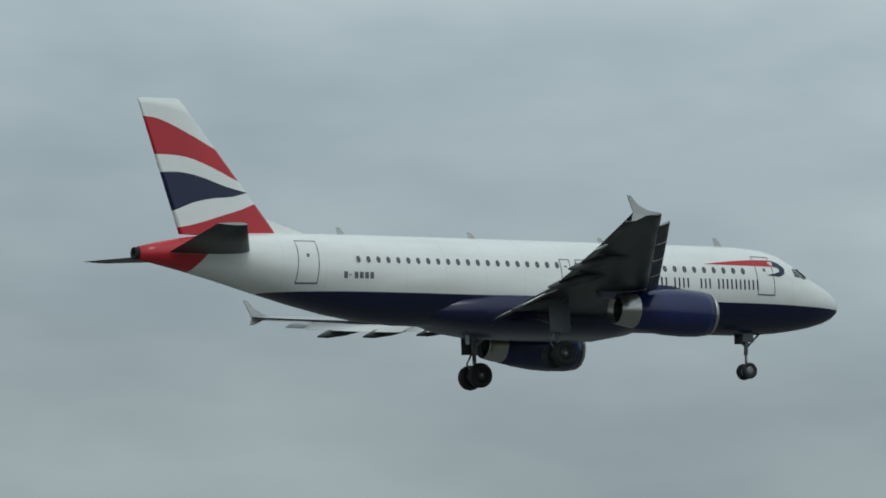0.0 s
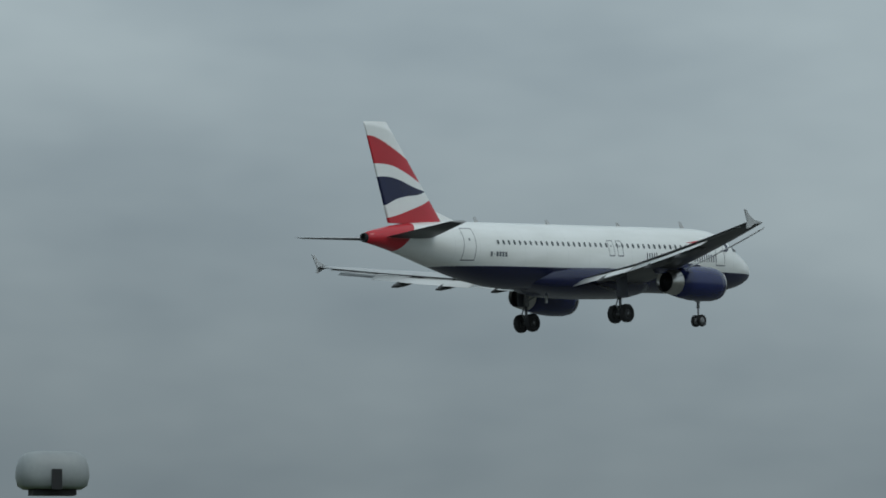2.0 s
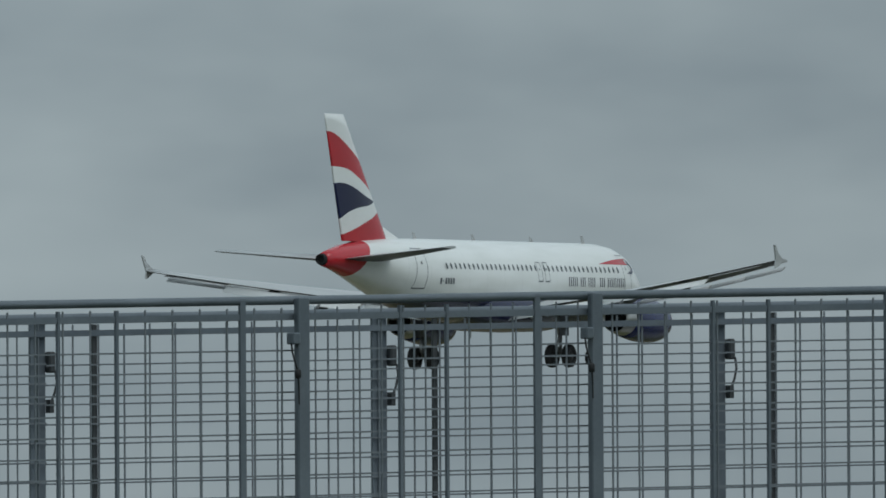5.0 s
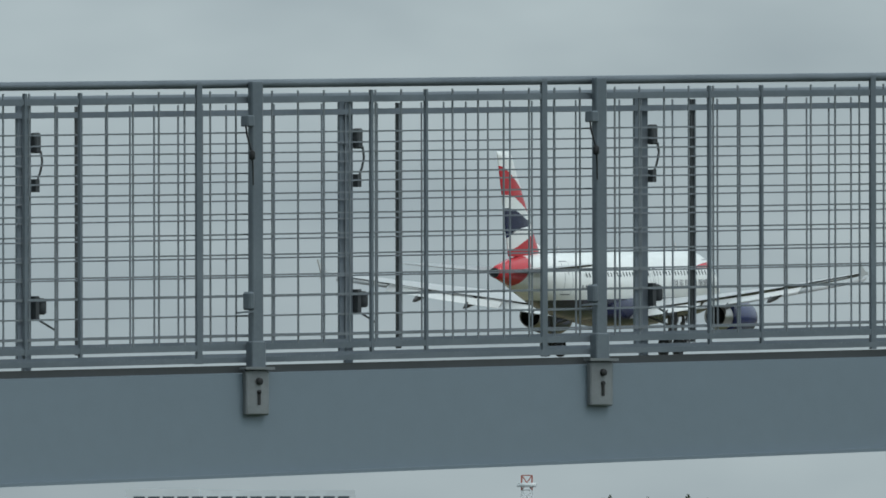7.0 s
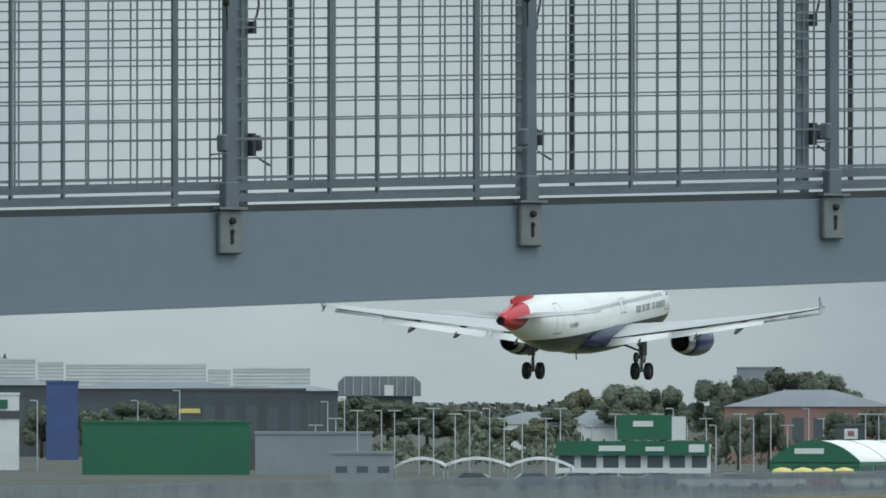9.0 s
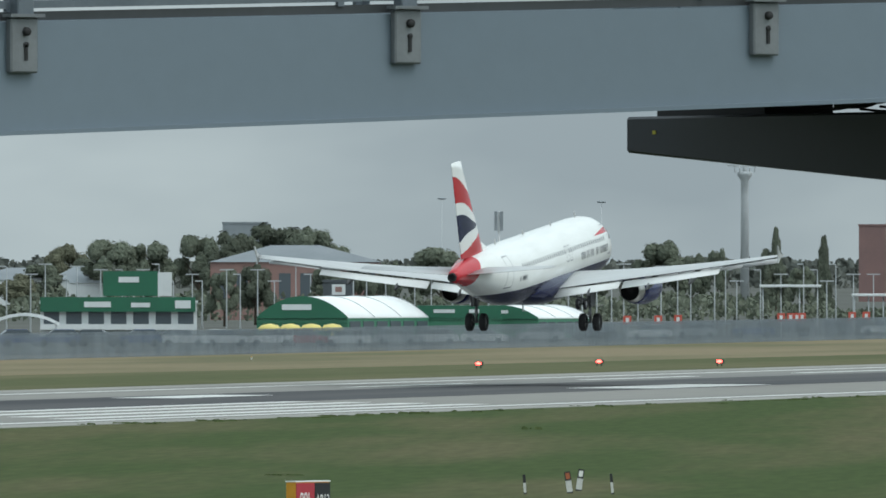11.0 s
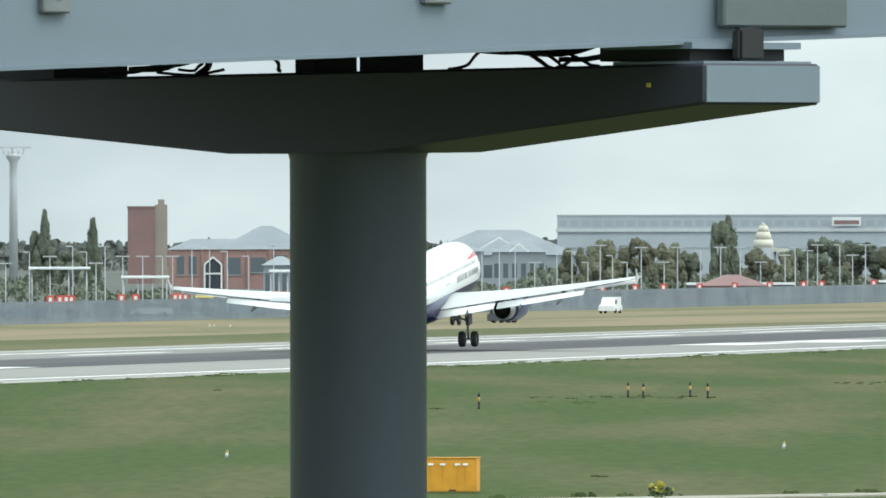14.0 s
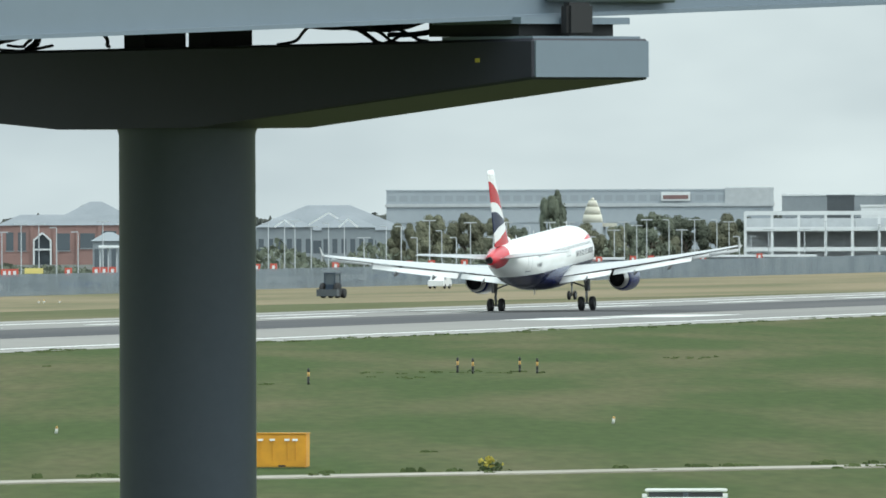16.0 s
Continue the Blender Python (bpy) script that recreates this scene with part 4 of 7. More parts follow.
    for st, yy, hh in ((11.8, side * 4.95, -1.74),):
        bm = bmesh.new()
        vs = [bm.verts.new(p) for p in ((18 - 11.5, yy, hh), (18 - 13.1, yy, hh + 0.02), (18 - 13.1, yy - side * 0.25, hh + 0.38), (18 - 12.7, yy - side * 0.25, hh + 0.38))]
        bm.faces.new(vs)
        bmesh.ops.solidify(bm, geom=bm.faces[:], thickness=0.02)
        part("strake", bm, ENGINE_NAVY, engine)


def wheel_mesh(r, w, hub):
    bm = bmesh.new()
    h = w / 2
    lathe(bm, [(-h * 0.55, hub), (-h * 0.8, hub * 1.15), (-h, r * 0.82), (-h * 0.75, r * 0.96), (0, r), (h * 0.75, r * 0.96), (h, r * 0.82), (h * 0.8, hub * 1.15), (h * 0.55, hub)], 24, axis="y")
    return finish(bm, "tyre", TYRE)


def hub_mesh(r, w):
    bm = bmesh.new()
    lathe(bm, [(-w * 0.36, r * 0.35), (-w * 0.30, r), (w * 0.30, r), (w * 0.36, r * 0.35)], 16, axis="y")
    return finish(bm, "rim", STRUT if r < 0.25 else RIM)


big_tyre, big_rim = wheel_mesh(0.585, 0.43, 0.27), hub_mesh(0.27, 0.43)
small_tyre, small_rim = wheel_mesh(0.385, 0.22, 0.2), hub_mesh(0.2, 0.24)
for side in (-1, 1):
    y, st = side * 3.80, 17.5
    bm = bmesh.new()
    tube(bm, (18 - st, y - side * 0.1, -1.3), (18 - st, y, -2.75), 0.155, 0.145, 14)
    tube(bm, (18 - st, y, -2.7), (18 - st, y, -3.83), 0.095, 0.09, 12)
    tube(bm, (18 - st, y - 0.62, -3.78), (18 - st, y + 0.62, -3.78), 0.07, 0.07, 10)
    tube(bm, (18 - st, y, -2.45), (18 - st, side * 1.9, -1.75), 0.07, 0.07, 10)
    tube(bm, (18 - st - 0.12, y, -2.7), (18 - st - 0.42, y, -3.22), 0.05, 0.04, 8)
    tube(bm, (18 - st - 0.42, y, -3.22), (18 - st - 0.1, y, -3.7), 0.04, 0.05, 8)
    gear = part("main_gear", bm, STRUT, airliner, "grey main landing gear leg")
    bm = bmesh.new()
    box(bm, 18 - st - 0.55, 18 - st + 0.55, y + side * 0.20 - 0.02, y + side * 0.20 + 0.02, -2.75, -1.35)
    part("gear_door", bm, GEAR_DOOR, gear)
    for dy in (-0.465, 0.465):
        w = part("wheel", big_tyre, None, gear)
        w.location = (18 - st, y + dy, -3.78)
        part("rim", big_rim, None, w)
bm = bmesh.new()
st = 5.05
tube(bm, (18 - st + 0.1, 0, -1.8), (18 - st, 0, -2.95), 0.10, 0.095, 12)
tube(bm, (18 - st, 0, -2.9), (18 - st, 0, -3.78), 0.065, 0.06, 10)
tube(bm, (18 - st, -0.34, -3.74), (18 - st, 0.34, -3.74), 0.05, 0.05, 8)
tube(bm, (18 - st - 0.02, 0, -2.7), (18 - st + 0.85, 0, -1.9), 0.05, 0.05, 8)
tube(bm, (18 - st, -0.14, -2.45), (18 - st, 0.14, -2.45), 0.10, 0.10, 8)
nose_gear = part("nose_gear", bm, STRUT, airliner, "grey nose landing gear leg")
for dy in (-0.25, 0.25):
    w = part("wheel", small_tyre, None, nose_gear)
    w.location = (18 - st, dy, -3.74)
    part("rim", small_rim, None, w)
    bm = bmesh.new()
    box(bm, 18 - st - 0.35, 18 - st + 0.22, dy * 1.5 - 0.015, dy * 1.5 + 0.015, -2.42, -1.9)
    part("gear_door", bm, GEAR_DOOR, nose_gear)


# ---------------------------------------------------------------- runway and airfield
ARC = 29940.0


def arc_frame(across, dist):
    """Axes at a bearing: x to the right, y away from the eye, z up."""
    a = radians(12.0) - across / ARC
    p = bearing_point(across, dist)
    return Matrix(((math.sin(a), math.cos(a), 0, p.x), (-math.cos(a), math.sin(a), 0, p.y), (0, 0, 1, 0), (0, 0, 0, 1)))


def rise(top, dist):
    """Height of what stands so many arc units above eye level at a distance."""
    return 9.4 + dist * top / ARC


bm = bmesh.new()
sheet(bm, ((420, 263.5), (3600, 263.5), (3600, 281.5), (420, 281.5)), 0.034)
tagged(part("runway_rubber", bm, RUBBER_ASPHALT), "dark rubber-stained band along the runway", "runway", kind="structure")
bm = bmesh.new()
box(bm, 100, 3600, 240.5, 244.3, -0.3, 0.022)
box(bm, 100, 3600, 296.7, 301, -0.3, 0.024)
tagged(part("runway_shoulder", bm, SHOULDER), "pale concrete runway shoulder", "runway", kind="structure")


def stripe(x0, x1, y0, y1):
    bm = bmesh.new()
    box(bm, x0, x1, y0, y1, 0.03, 0.042)
    ob = part("stripe", bm, MARKING, RUNWAY)


stripe(100, 3600, 245.0, 246.1)
stripe(100, 3600, 292.2, 293.1)
for i in range(4):
    stripe(850 + 8 * i, 934 + 4 * i, 248.5 + 4.6 * i, 250.2 + 4.6 * i)
stripe(964, 985, 275.6, 279.8)
stripe(1036, 1066, 264.6, 270.6)
stripe(1258, 1280, 257.5, 263.0)
stripe(1286, 1312, 254.8, 261.5)
stripe(1470, 1500, 254.8, 261.0)
for i in range(12):
    stripe(1040 + 60 * i, 1070 + 60 * i, 285.5, 286.6)
# narrow concrete road across the near grass
bm = bmesh.new()
pts = [(440, 222), (522, 150), (533, 138), (577, 107), (640, 63), (760, -20)]
half = 1.85
left, right = [], []
for i, p in enumerate(pts):
    q0, q1 = Vector(pts[max(i - 1, 0)]), Vector(pts[min(i + 1, len(pts) - 1)])
    d = (q1 - q0).normalized()
    nrm = Vector((-d.y, d.x))
    left.append(Vector(p) + nrm * half)
    right.append(Vector(p) - nrm * half)
for i in range(len(pts) - 1):
    box_pts = (left[i], left[i + 1], right[i + 1], right[i])
    lo = [bm.verts.new((v.x, v.y, -0.1)) for v in box_pts]
    hi = [bm.verts.new((v.x, v.y, 0.05)) for v in box_pts]
    bm.faces.new(hi)
    for k in range(4):
        bm.faces.new((lo[k], lo[(k + 1) % 4], hi[(k + 1) % 4], hi[k]))
tagged(part("service_road", bm, PATH_CONCRETE), "narrow pale concrete service road through grass", "road", kind="structure")

# tufts: uneven grass along edges and in the field
rng = random.Random(11)
bm = bmesh.new()
tv, tf = [], []


def tuft(x, y, r, h):
    for k in range(7):
        a, rr = rng.uniform(0, 6.28), r * rng.uniform(0.2, 1)
        px, py, w = x + rr * math.cos(a), y + rr * math.sin(a), r * rng.uniform(0.25, 0.5)
        b = rng.uniform(0, 3.14)
        dx, dy = w * math.cos(b), w * math.sin(b)
        n0 = len(tv)
        hh = h * rng.uniform(0.5, 1)
        tv.extend(((px - dx, py - dy, 0), (px + dx, py + dy, 0), (px + dx * 0.5, py + dy * 0.5, hh), (px - dx * 0.6, py - dy * 0.6, hh * 0.8)))
        tf.append((n0, n0 + 1, n0 + 2, n0 + 3))


for i in range(240):
    x = rng.uniform(820, 1700)
    tuft(x, 239.6 + rng.gauss(0, 1.0), rng.uniform(0.2, 0.8), rng.uniform(0.04, 0.14))
for i in range(5):
    d = rng.uniform(530, 1000)
    p = bearing_point(rng.uniform(-2300, 900), d)
    tuft(p.x, p.y, rng.uniform(0.3, 1.1), rng.uniform(0.05, 0.18))
for i in range(95):
    k = rng.uniform(0, 1)
    x, y = 505 + 95 * k, 165 - 74 * k
    side = rng.choice((-1, 1, 1))
    tuft(x + side * 2.2 + rng.gauss(0, 0.5), y + side * 2.0 + rng.gauss(0, 0.5), rng.uniform(0.2, 0.6), rng.uniform(0.06, 0.2))
for cx, dd in ((-120, 905), (-60, 880), (-320, 855), (-25, 905), (40, 908), (100, 905), (165, 900), (420, 980), (450, 985)):
    for i in range(5):
        p = bearing_point(cx + rng.gauss(0, 22), dd + rng.gauss(0, 3))
        tuft(p.x, p.y, rng.uniform(0.15, 0.4), rng.uniform(0.04, 0.11))
bm.free()
me = bpy.data.meshes.new("grass_tufts")
me.from_pydata(tv, [], tf)
me.materials.append(material("tuft_green", (0.092, 0.118, 0.050), 0.95, 0, 0.2, 0.3, 0, 8, (0.085, 0.112, 0.048), spec=0.05))
tagged(new("grass_tufts", me), "uneven tufts of longer grass on the airfield", "grass", kind="stuff")

# red lights beyond the runway
LAMP_RED = glow("red_lamp", (1.0, 0.09, 0.07), 6.0)
for across, dist in ((-1533, 1240), (-1319, 1262), (-1105, 1262)):
    t = thing("runway_light", arc_frame(across, dist), "small red light unit on a short stake", "light", "red lights beside the runway")
    bm = bmesh.new()
    tube(bm, (0.12, 0.05, 0), (0.12, 0.05, 0.28), 0.05, 0.05, 8)
    tube(bm, (-0.2, 0.05, 0), (-0.2, 0.05, 0.28), 0.05, 0.05, 8)
    box(bm, -0.34, 0.30, -0.02, 0.28, 0.22, 0.50)
    part("body", bm, DARK_STEEL, t)
    bm = bmesh.new()
    lathe(bm, [(-0.03, 0.01), (-0.05, 0.10), (0.0, 0.12)], 14, pose(-0.06, -0.02, 0.37) @ Matrix.Diagonal((1.9, 1, 0.9, 1)), axis="y")
    part("lens", bm, LAMP_RED, t, "glowing red lens")

# direction sign on the grass
SIGN_RED = material("sign_red", (0.42, 0.03, 0.045), 0.5, 0, 0.08, 3)
SIGN_YELLOW = material("sign_yellow", (0.62, 0.28, 0.015), 0.55, 0, 0.1, 2, 0, 8, (0.52, 0.23, 0.015))
SIGN_BLACK = material("sign_black", (0.012, 0.013, 0.014), 0.5)
SIGN_WHITE = material("sign_white", (0.75, 0.75, 0.72), 0.5)
t = thing("taxiway_sign", arc_frame(-1830, 568) @ pose(0, 0, 0, 0, 0, 52), "yellow airfield sign with red and black lettered panels", "sign")
bm = bmesh.new()
box(bm, -0.95, 0.92, 0.0, 0.42, 0.03, 1.25)
bmesh.ops.bevel(bm, geom=bm.edges[:], offset=0.02, segments=1, affect="EDGES")
part("case", bm, SIGN_YELLOW, t, "yellow sign case")
bm = bmesh.new()
box(bm, -0.97, 0.94, -0.02, 0.44, 1.254, 1.29)
part("lid", bm, SIGN_WHITE, t)
for x0, x1, mat, words, size in ((-0.94, 0.05, SIGN_RED, "09L", 0.62), (0.07, 0.91, SIGN_BLACK, "AB13", 0.46)):
    bm = bmesh.new()
    box(bm, x0, x1, -0.03, -0.004, 0.06, 1.22)
    panel = part("panel", bm, mat, t, "red panel" if mat is SIGN_RED else "black panel")
    cu = bpy.data.curves.new("lettering", "FONT")
    cu.body, cu.size, cu.extrude, cu.align_x, cu.align_y = words, size, 0.004, "CENTER", "CENTER"
    cu.materials.append(SIGN_WHITE)
    lt = new("lettering", cu)
    lt.parent = panel
    lt.matrix_basis = pose((x0 + x1) / 2, -0.042, 0.6, 90) @ Matrix.Diagonal((0.72, 1.25, 1, 1))
for dx in (-0.7, 0.7):
    bm = bmesh.new()
    box(bm, dx - 0.06, dx + 0.06, 0.15, 0.27, 0, 0.04)
    part("foot", bm, DARK_STEEL, t)

# marker posts
POST_WHITE = material("post_white", (0.55, 0.55, 0.52), 0.6, 0, 0.15, 4)
for across, dist, h, lean, board in ((-1451, 624, 0.72, 4, 0), (-1371, 626, 0.82, 8, 1), (-1356, 632, 0.82, -8, 2), (-1295, 624, 0.76, 5, 0)):
    t = thing("marker_post", arc_frame(across, dist), "white plastic marker post with a black top" if not board else "white marker post with a small framed board", "post", "marker posts in the grass")
    m = pose(0, 0, 0, 0, -lean)
    w = 0.05 if not board else 0.11
    bm = bmesh.new()
    box(bm, -w, w, -0.03, 0.03, -0.03, h * 0.58, m)
    part("post", bm, POST_WHITE, t)
    bm = bmesh.new()
    box(bm, -w * 1.05, w * 1.05, -0.035, 0.035, h * 0.58, h, m)
    part("top", bm, SIGN_BLACK, t, "black top")
    bm = bmesh.new()
    box(bm, -w * 1.05, w * 1.05, -0.035, 0.035, -0.03, 0.05, m)
    part("foot", bm, SIGN_BLACK, t)
    if board:
        bm = bmesh.new()
        box(bm, -w * 0.7, w * 0.7, -0.042, -0.036, h * 0.66, h * 0.93, m)
        part("board", bm, SIGN_WHITE if board == 2 else material("rust_board", (0.35, 0.10, 0.04), 0.7), t)
ORANGE = material("post_orange", (0.54, 0.31, 0.09), 0.6, 0, 0.15, 4)
for across, dist in ((-239, 850), (25, 905), (52, 900), (135, 906), (166, 900)):
    t = thing("striped_post", arc_frame(across, dist), "black and amber banded marker post", "post", "striped posts in the grass")
    for i in range(4):
        bm = bmesh.new()
        tube(bm, (0, 0, 0.205 * i), (0, 0, 0.205 * (i + 1)), 0.062, 0.062, 10)
        part("band", bm, SIGN_BLACK if i % 2 else ORANGE if i else SIGN_BLACK, t)
for across, dist in ((-686, 676), (-1780, 575), (300, 700), (-716, 1518), (-707, 1522), (-679, 1520), (-1938, 1330)):
    t = thing("peg", arc_frame(across, dist), "small white and orange survey peg in grass", "peg", "pegs in the grass")
    bm = bmesh.new()
    tube(bm, (0, 0, 0), (0.03, 0, 0.2), 0.06, 0.06, 8)
    part("stem", bm, POST_WHITE, t)
    bm = bmesh.new()
    tube(bm, (0.03, 0, 0.2), (0.04, 0, 0.3), 0.062, 0.03, 8)
    part("tip", bm, ORANGE if dist != 575 else POST_WHITE, t)

# yellow equipment box
t = thing("equipment_box", arc_frame(-285, 587), "orange-yellow steel equipment box with lifting lugs on grass", "box")
bm = bmesh.new()
box(bm, -0.95, 0.81, 0, 0.9, 0.04, 1.2, pose(0, 0, 0, 0, 0, -9))
bmesh.ops.bevel(bm, geom=bm.edges[:], offset=0.03, segments=2, affect="EDGES")
part("body", bm, SIGN_YELLOW, t)
bm = bmesh.new()
box(bm, -0.97, 0.83, -0.02, 0.92, 1.202, 1.235, pose(0, 0, 0, 0, 0, -9))
part("lid", bm, SIGN_YELLOW, t)
for x in (-0.78, -0.36, 0.16, 0.44):
    bm = bmesh.new()
    box(bm, x - 0.09, x + 0.09, -0.05, -0.004, 0.96, 1.03, pose(0, 0, 0, 0, 0, -9))
    part("lug", bm, SIGN_WHITE, t, "pale lifting lug")
    bm = bmesh.new()
    box(bm, x - 0.012, x + 0.012, -0.02, -0.003, 0.3, 0.94, pose(0, 0, 0, 0, 0, -9))
    part("rib", bm, SIGN_YELLOW, t)
bm = bmesh.new()
box(bm, -0.15, 0.1, -0.012, -0.002, 0.06, 0.12, pose(0, 0, 0, 0, 0, -9))
part("vent", bm, SIGN_BLACK, t)

# flowering weed
t = thing("flowering_bush", arc_frame(79, 577), "low green bush with yellow flowers beside the road", "bush")
for name, mat, n, lo, hi in (("leaves", material("weed_green", (0.05, 0.075, 0.02), 0.8, 0, 0.3, 6), 160, 0.0, 0.45), ("flowers", material("weed_yellow", (0.36, 0.30, 0.04), 0.7, 0, 0.2, 6), 55, 0.25, 0.55)):
    bm = bmesh.new()
    for i in range(n):
        a, r = rng.uniform(0, 6.28), abs(rng.gauss(0, 0.2))
        c = Vector((r * math.cos(a) * 1.4, r * math.sin(a), max(0.02, rng.uniform(lo, hi) * (1 - r * 0.9))))
        m = Matrix.Translation(c) @ Euler((rng.uniform(0, 6), rng.uniform(0, 6), 0)).to_matrix().to_4x4()
        s = 0.045
        bm.faces.new([bm.verts.new(m @ Vector(p)) for p in ((-s, -s, 0), (s, -s, 0), (s, s, 0.01), (-s, s, 0))])
    tagged(part(name, bm, mat, t), kind="stuff")
# two-headed tube light on a short pole
t = thing("area_light", arc_frame(428, 420), "twin white tube light fitting on a slim grey pole", "light")
zt = rise(-517, 420)
bm = bmesh.new()
tube(bm, (0, 0.09, 0), (0, 0.09, zt - 0.10), 0.075, 0.06, 12)
box(bm, -0.05, 0.05, 0.0, 0.12, zt - 0.28, zt - 0.08)
part("pole", bm, GALVANISED, t, "slim grey pole")
for dz, x0, x1 in ((0.0, -1.02, 1.04), (-0.22, -1.08, 1.05)):
    bm = bmesh.new()
    box(bm, x0, x1, -0.12, 0.02, zt - 0.085 + dz, zt + dz)
    bmesh.ops.bevel(bm, geom=bm.edges[:], offset=0.025, segments=2, affect="EDGES")
    part("tube_housing", bm, SIGN_WHITE, t)
for x0, x1 in ((-0.92, -0.06), (0.06, 0.92)):
    bm = bmesh.new()
    box(bm, x0, x1, -0.07, 0.0, zt - 0.218, zt - 0.09)
    part("reflector", bm, DARK_STEEL, t, "dark reflector")
for x in (-1.02, 0.98):
    bm = bmesh.new()
    box(bm, x - 0.06, x + 0.06, -0.13, 0.03, zt - 0.218, zt - 0.13)
    part("end_bracket", bm, SIGN_WHITE, t)

# street light head on a tall pole
t = thing("street_lamp", pose(34.0, 43.1, 0, 0, 0, -40), "grey floodlight head on a tall steel pole", "street lamp")
bm = bmesh.new()
tube(bm, (0, 0, 0), (0.05, 0, 13.5), 0.09, 0.045, 12)
part("pole", bm, GALVANISED, t)
bm = bmesh.new()
rings = []
for z, w, d in ((13.565, 0.17, 0.125), (13.585, 0.20, 0.15), (13.64, 0.213, 0.163), (13.70, 0.208, 0.158), (13.75, 0.19, 0.14), (13.78, 0.16, 0.11), (13.79, 0.10, 0.07)):
    ring = []
    for i in range(28):
        a = 2 * math.pi * i / 28
        c, s = math.cos(a), math.sin(a)
        ring.append(bm.verts.new((w * math.copysign(abs(c) ** 0.5, c), d * math.copysign(abs(s) ** 0.5, s), z)))
    rings.append(ring)
for p, q in zip(rings, rings[1:]):
    for i in range(28):
        bm.faces.new((p[i], p[(i + 1) % 28], q[(i + 1) % 28], q[i])).smooth = True
bm.faces.new(rings[0][::-1])
bm.faces.new(rings[-1])
part("head", bm, material("lamp_head_grey", (0.28, 0.30, 0.30), 0.5, 0, 0.1, 5), t, "grey lamp housing")
bm = bmesh.new()
box(bm, -0.13, 0.13, -0.09, 0.09, 13.53, 13.565)
box(bm, -0.03, 0.03, -0.175, -0.14, 13.56, 13.68)
part("lens", bm, BLACK, t)


# ---------------------------------------------------------------- far side: fence, car park, buildings, trees
FAR_WHITE = material("white_cladding", (0.62, 0.64, 0.64), 0.6, 0, 0.06, 0.2, 0, 10, (0.55, 0.57, 0.57))
FAR_GREY = material("grey_cladding", (0.22, 0.245, 0.26), 0.7, 0, 0.08, 0.15, 0, 10, (0.18, 0.205, 0.22))
SLATE = material("slate_roof", (0.16, 0.18, 0.195), 0.8, 0, 0.12, 0.2, 0, 14, (0.19, 0.21, 0.225))
BRICK = material("red_brick", (0.27, 0.158, 0.138), 0.85, 0, 0.15, 0.4, 0.1, 20, (0.23, 0.140, 0.125))
BROWN = material("brown_render", (0.20, 0.118, 0.110), 0.85, 0, 0.10, 0.3, 0, 12, (0.17, 0.105, 0.10))
TAN = material("tan_render", (0.24, 0.205, 0.170), 0.85, 0, 0.10, 0.3, 0, 12)
GREEN = material("green_cladding", (0.010, 0.115, 0.060), 0.45, 0, 0.06, 0.3, 0, 12, (0.012, 0.10, 0.055))
BLUE_CLAD = material("blue_cladding", (0.045, 0.085, 0.22), 0.55, 0, 0.1, 0.3, 0, 12, (0.04, 0.07, 0.18))
DARK_CLAD = material("dark_cladding", (0.060, 0.070, 0.078), 0.5, 0, 0.15, 0.3, 0, 12, (0.05, 0.058, 0.064))
FAR_GLASS = material("far_glazing", (0.075, 0.092, 0.105), 0.25)
CREAM = material("cream_stone", (0.52, 0.50, 0.42), 0.7, 0, 0.12, 0.6, 0, 8, (0.42, 0.40, 0.33))
YELLOW = material("canopy_yellow", (0.64, 0.53, 0.17), 0.6, 0, 0.1, 0.6, 0, 8)
PALE_STEEL = material("pale_steel", (0.42, 0.44, 0.45), 0.5, 0.2, 0.1, 1)
RED_BOARD = material("red_board", (0.52, 0.085, 0.055), 0.55, 0, 0.08, 1)
BARK = material("bark", (0.07, 0.055, 0.04), 0.9, 0, 0.3, 2, 0.3, 8)
# both leaf colours are paled and greyed: distance haze is put into them
LEAF = material("hazed_foliage", (0.100, 0.116, 0.086), 0.85, 0, 0.2, 0.25, 0, 10, (0.118, 0.128, 0.094), (0.4, 0.65), random_tint=0.25, spec=0.2)
LEAF_LIGHT = material("hazed_autumn_foliage", (0.130, 0.132, 0.090), 0.85, 0, 0.2, 0.25, 0, 10, (0.108, 0.112, 0.074), (0.4, 0.65), random_tint=0.2, spec=0.2)



def behind_fence(across, dist, gap=402.0):
    """The distance, or the least one that stands clear beyond the fence."""
    return max(dist, gap / math.sin(radians(12.0) - across / ARC))


HOTEL_GREY = material("hotel_cladding", (0.31, 0.345, 0.37), 0.7, 0, 0.06, 0.1, 0, 10, (0.28, 0.315, 0.34))
HOTEL_GLASS = material("hotel_glazing", (0.255, 0.285, 0.305), 0.4)
# palisade fence round the airfield
fv, ff = [], []


def add_box(x0, x1, y0, y1, z0, z1):
    n0 = len(fv)
    fv.extend(((x0, y0, z0), (x1, y0, z0), (x1, y1, z0), (x0, y1, z0), (x0, y0, z1), (x1, y0, z1), (x1, y1, z1), (x0, y1, z1)))
    ff.extend(tuple(n0 + i for i in f) for f in ((4, 5, 6, 7), (0, 1, 5, 4), (1, 2, 6, 5), (2, 3, 7, 6), (3, 0, 4, 7)))


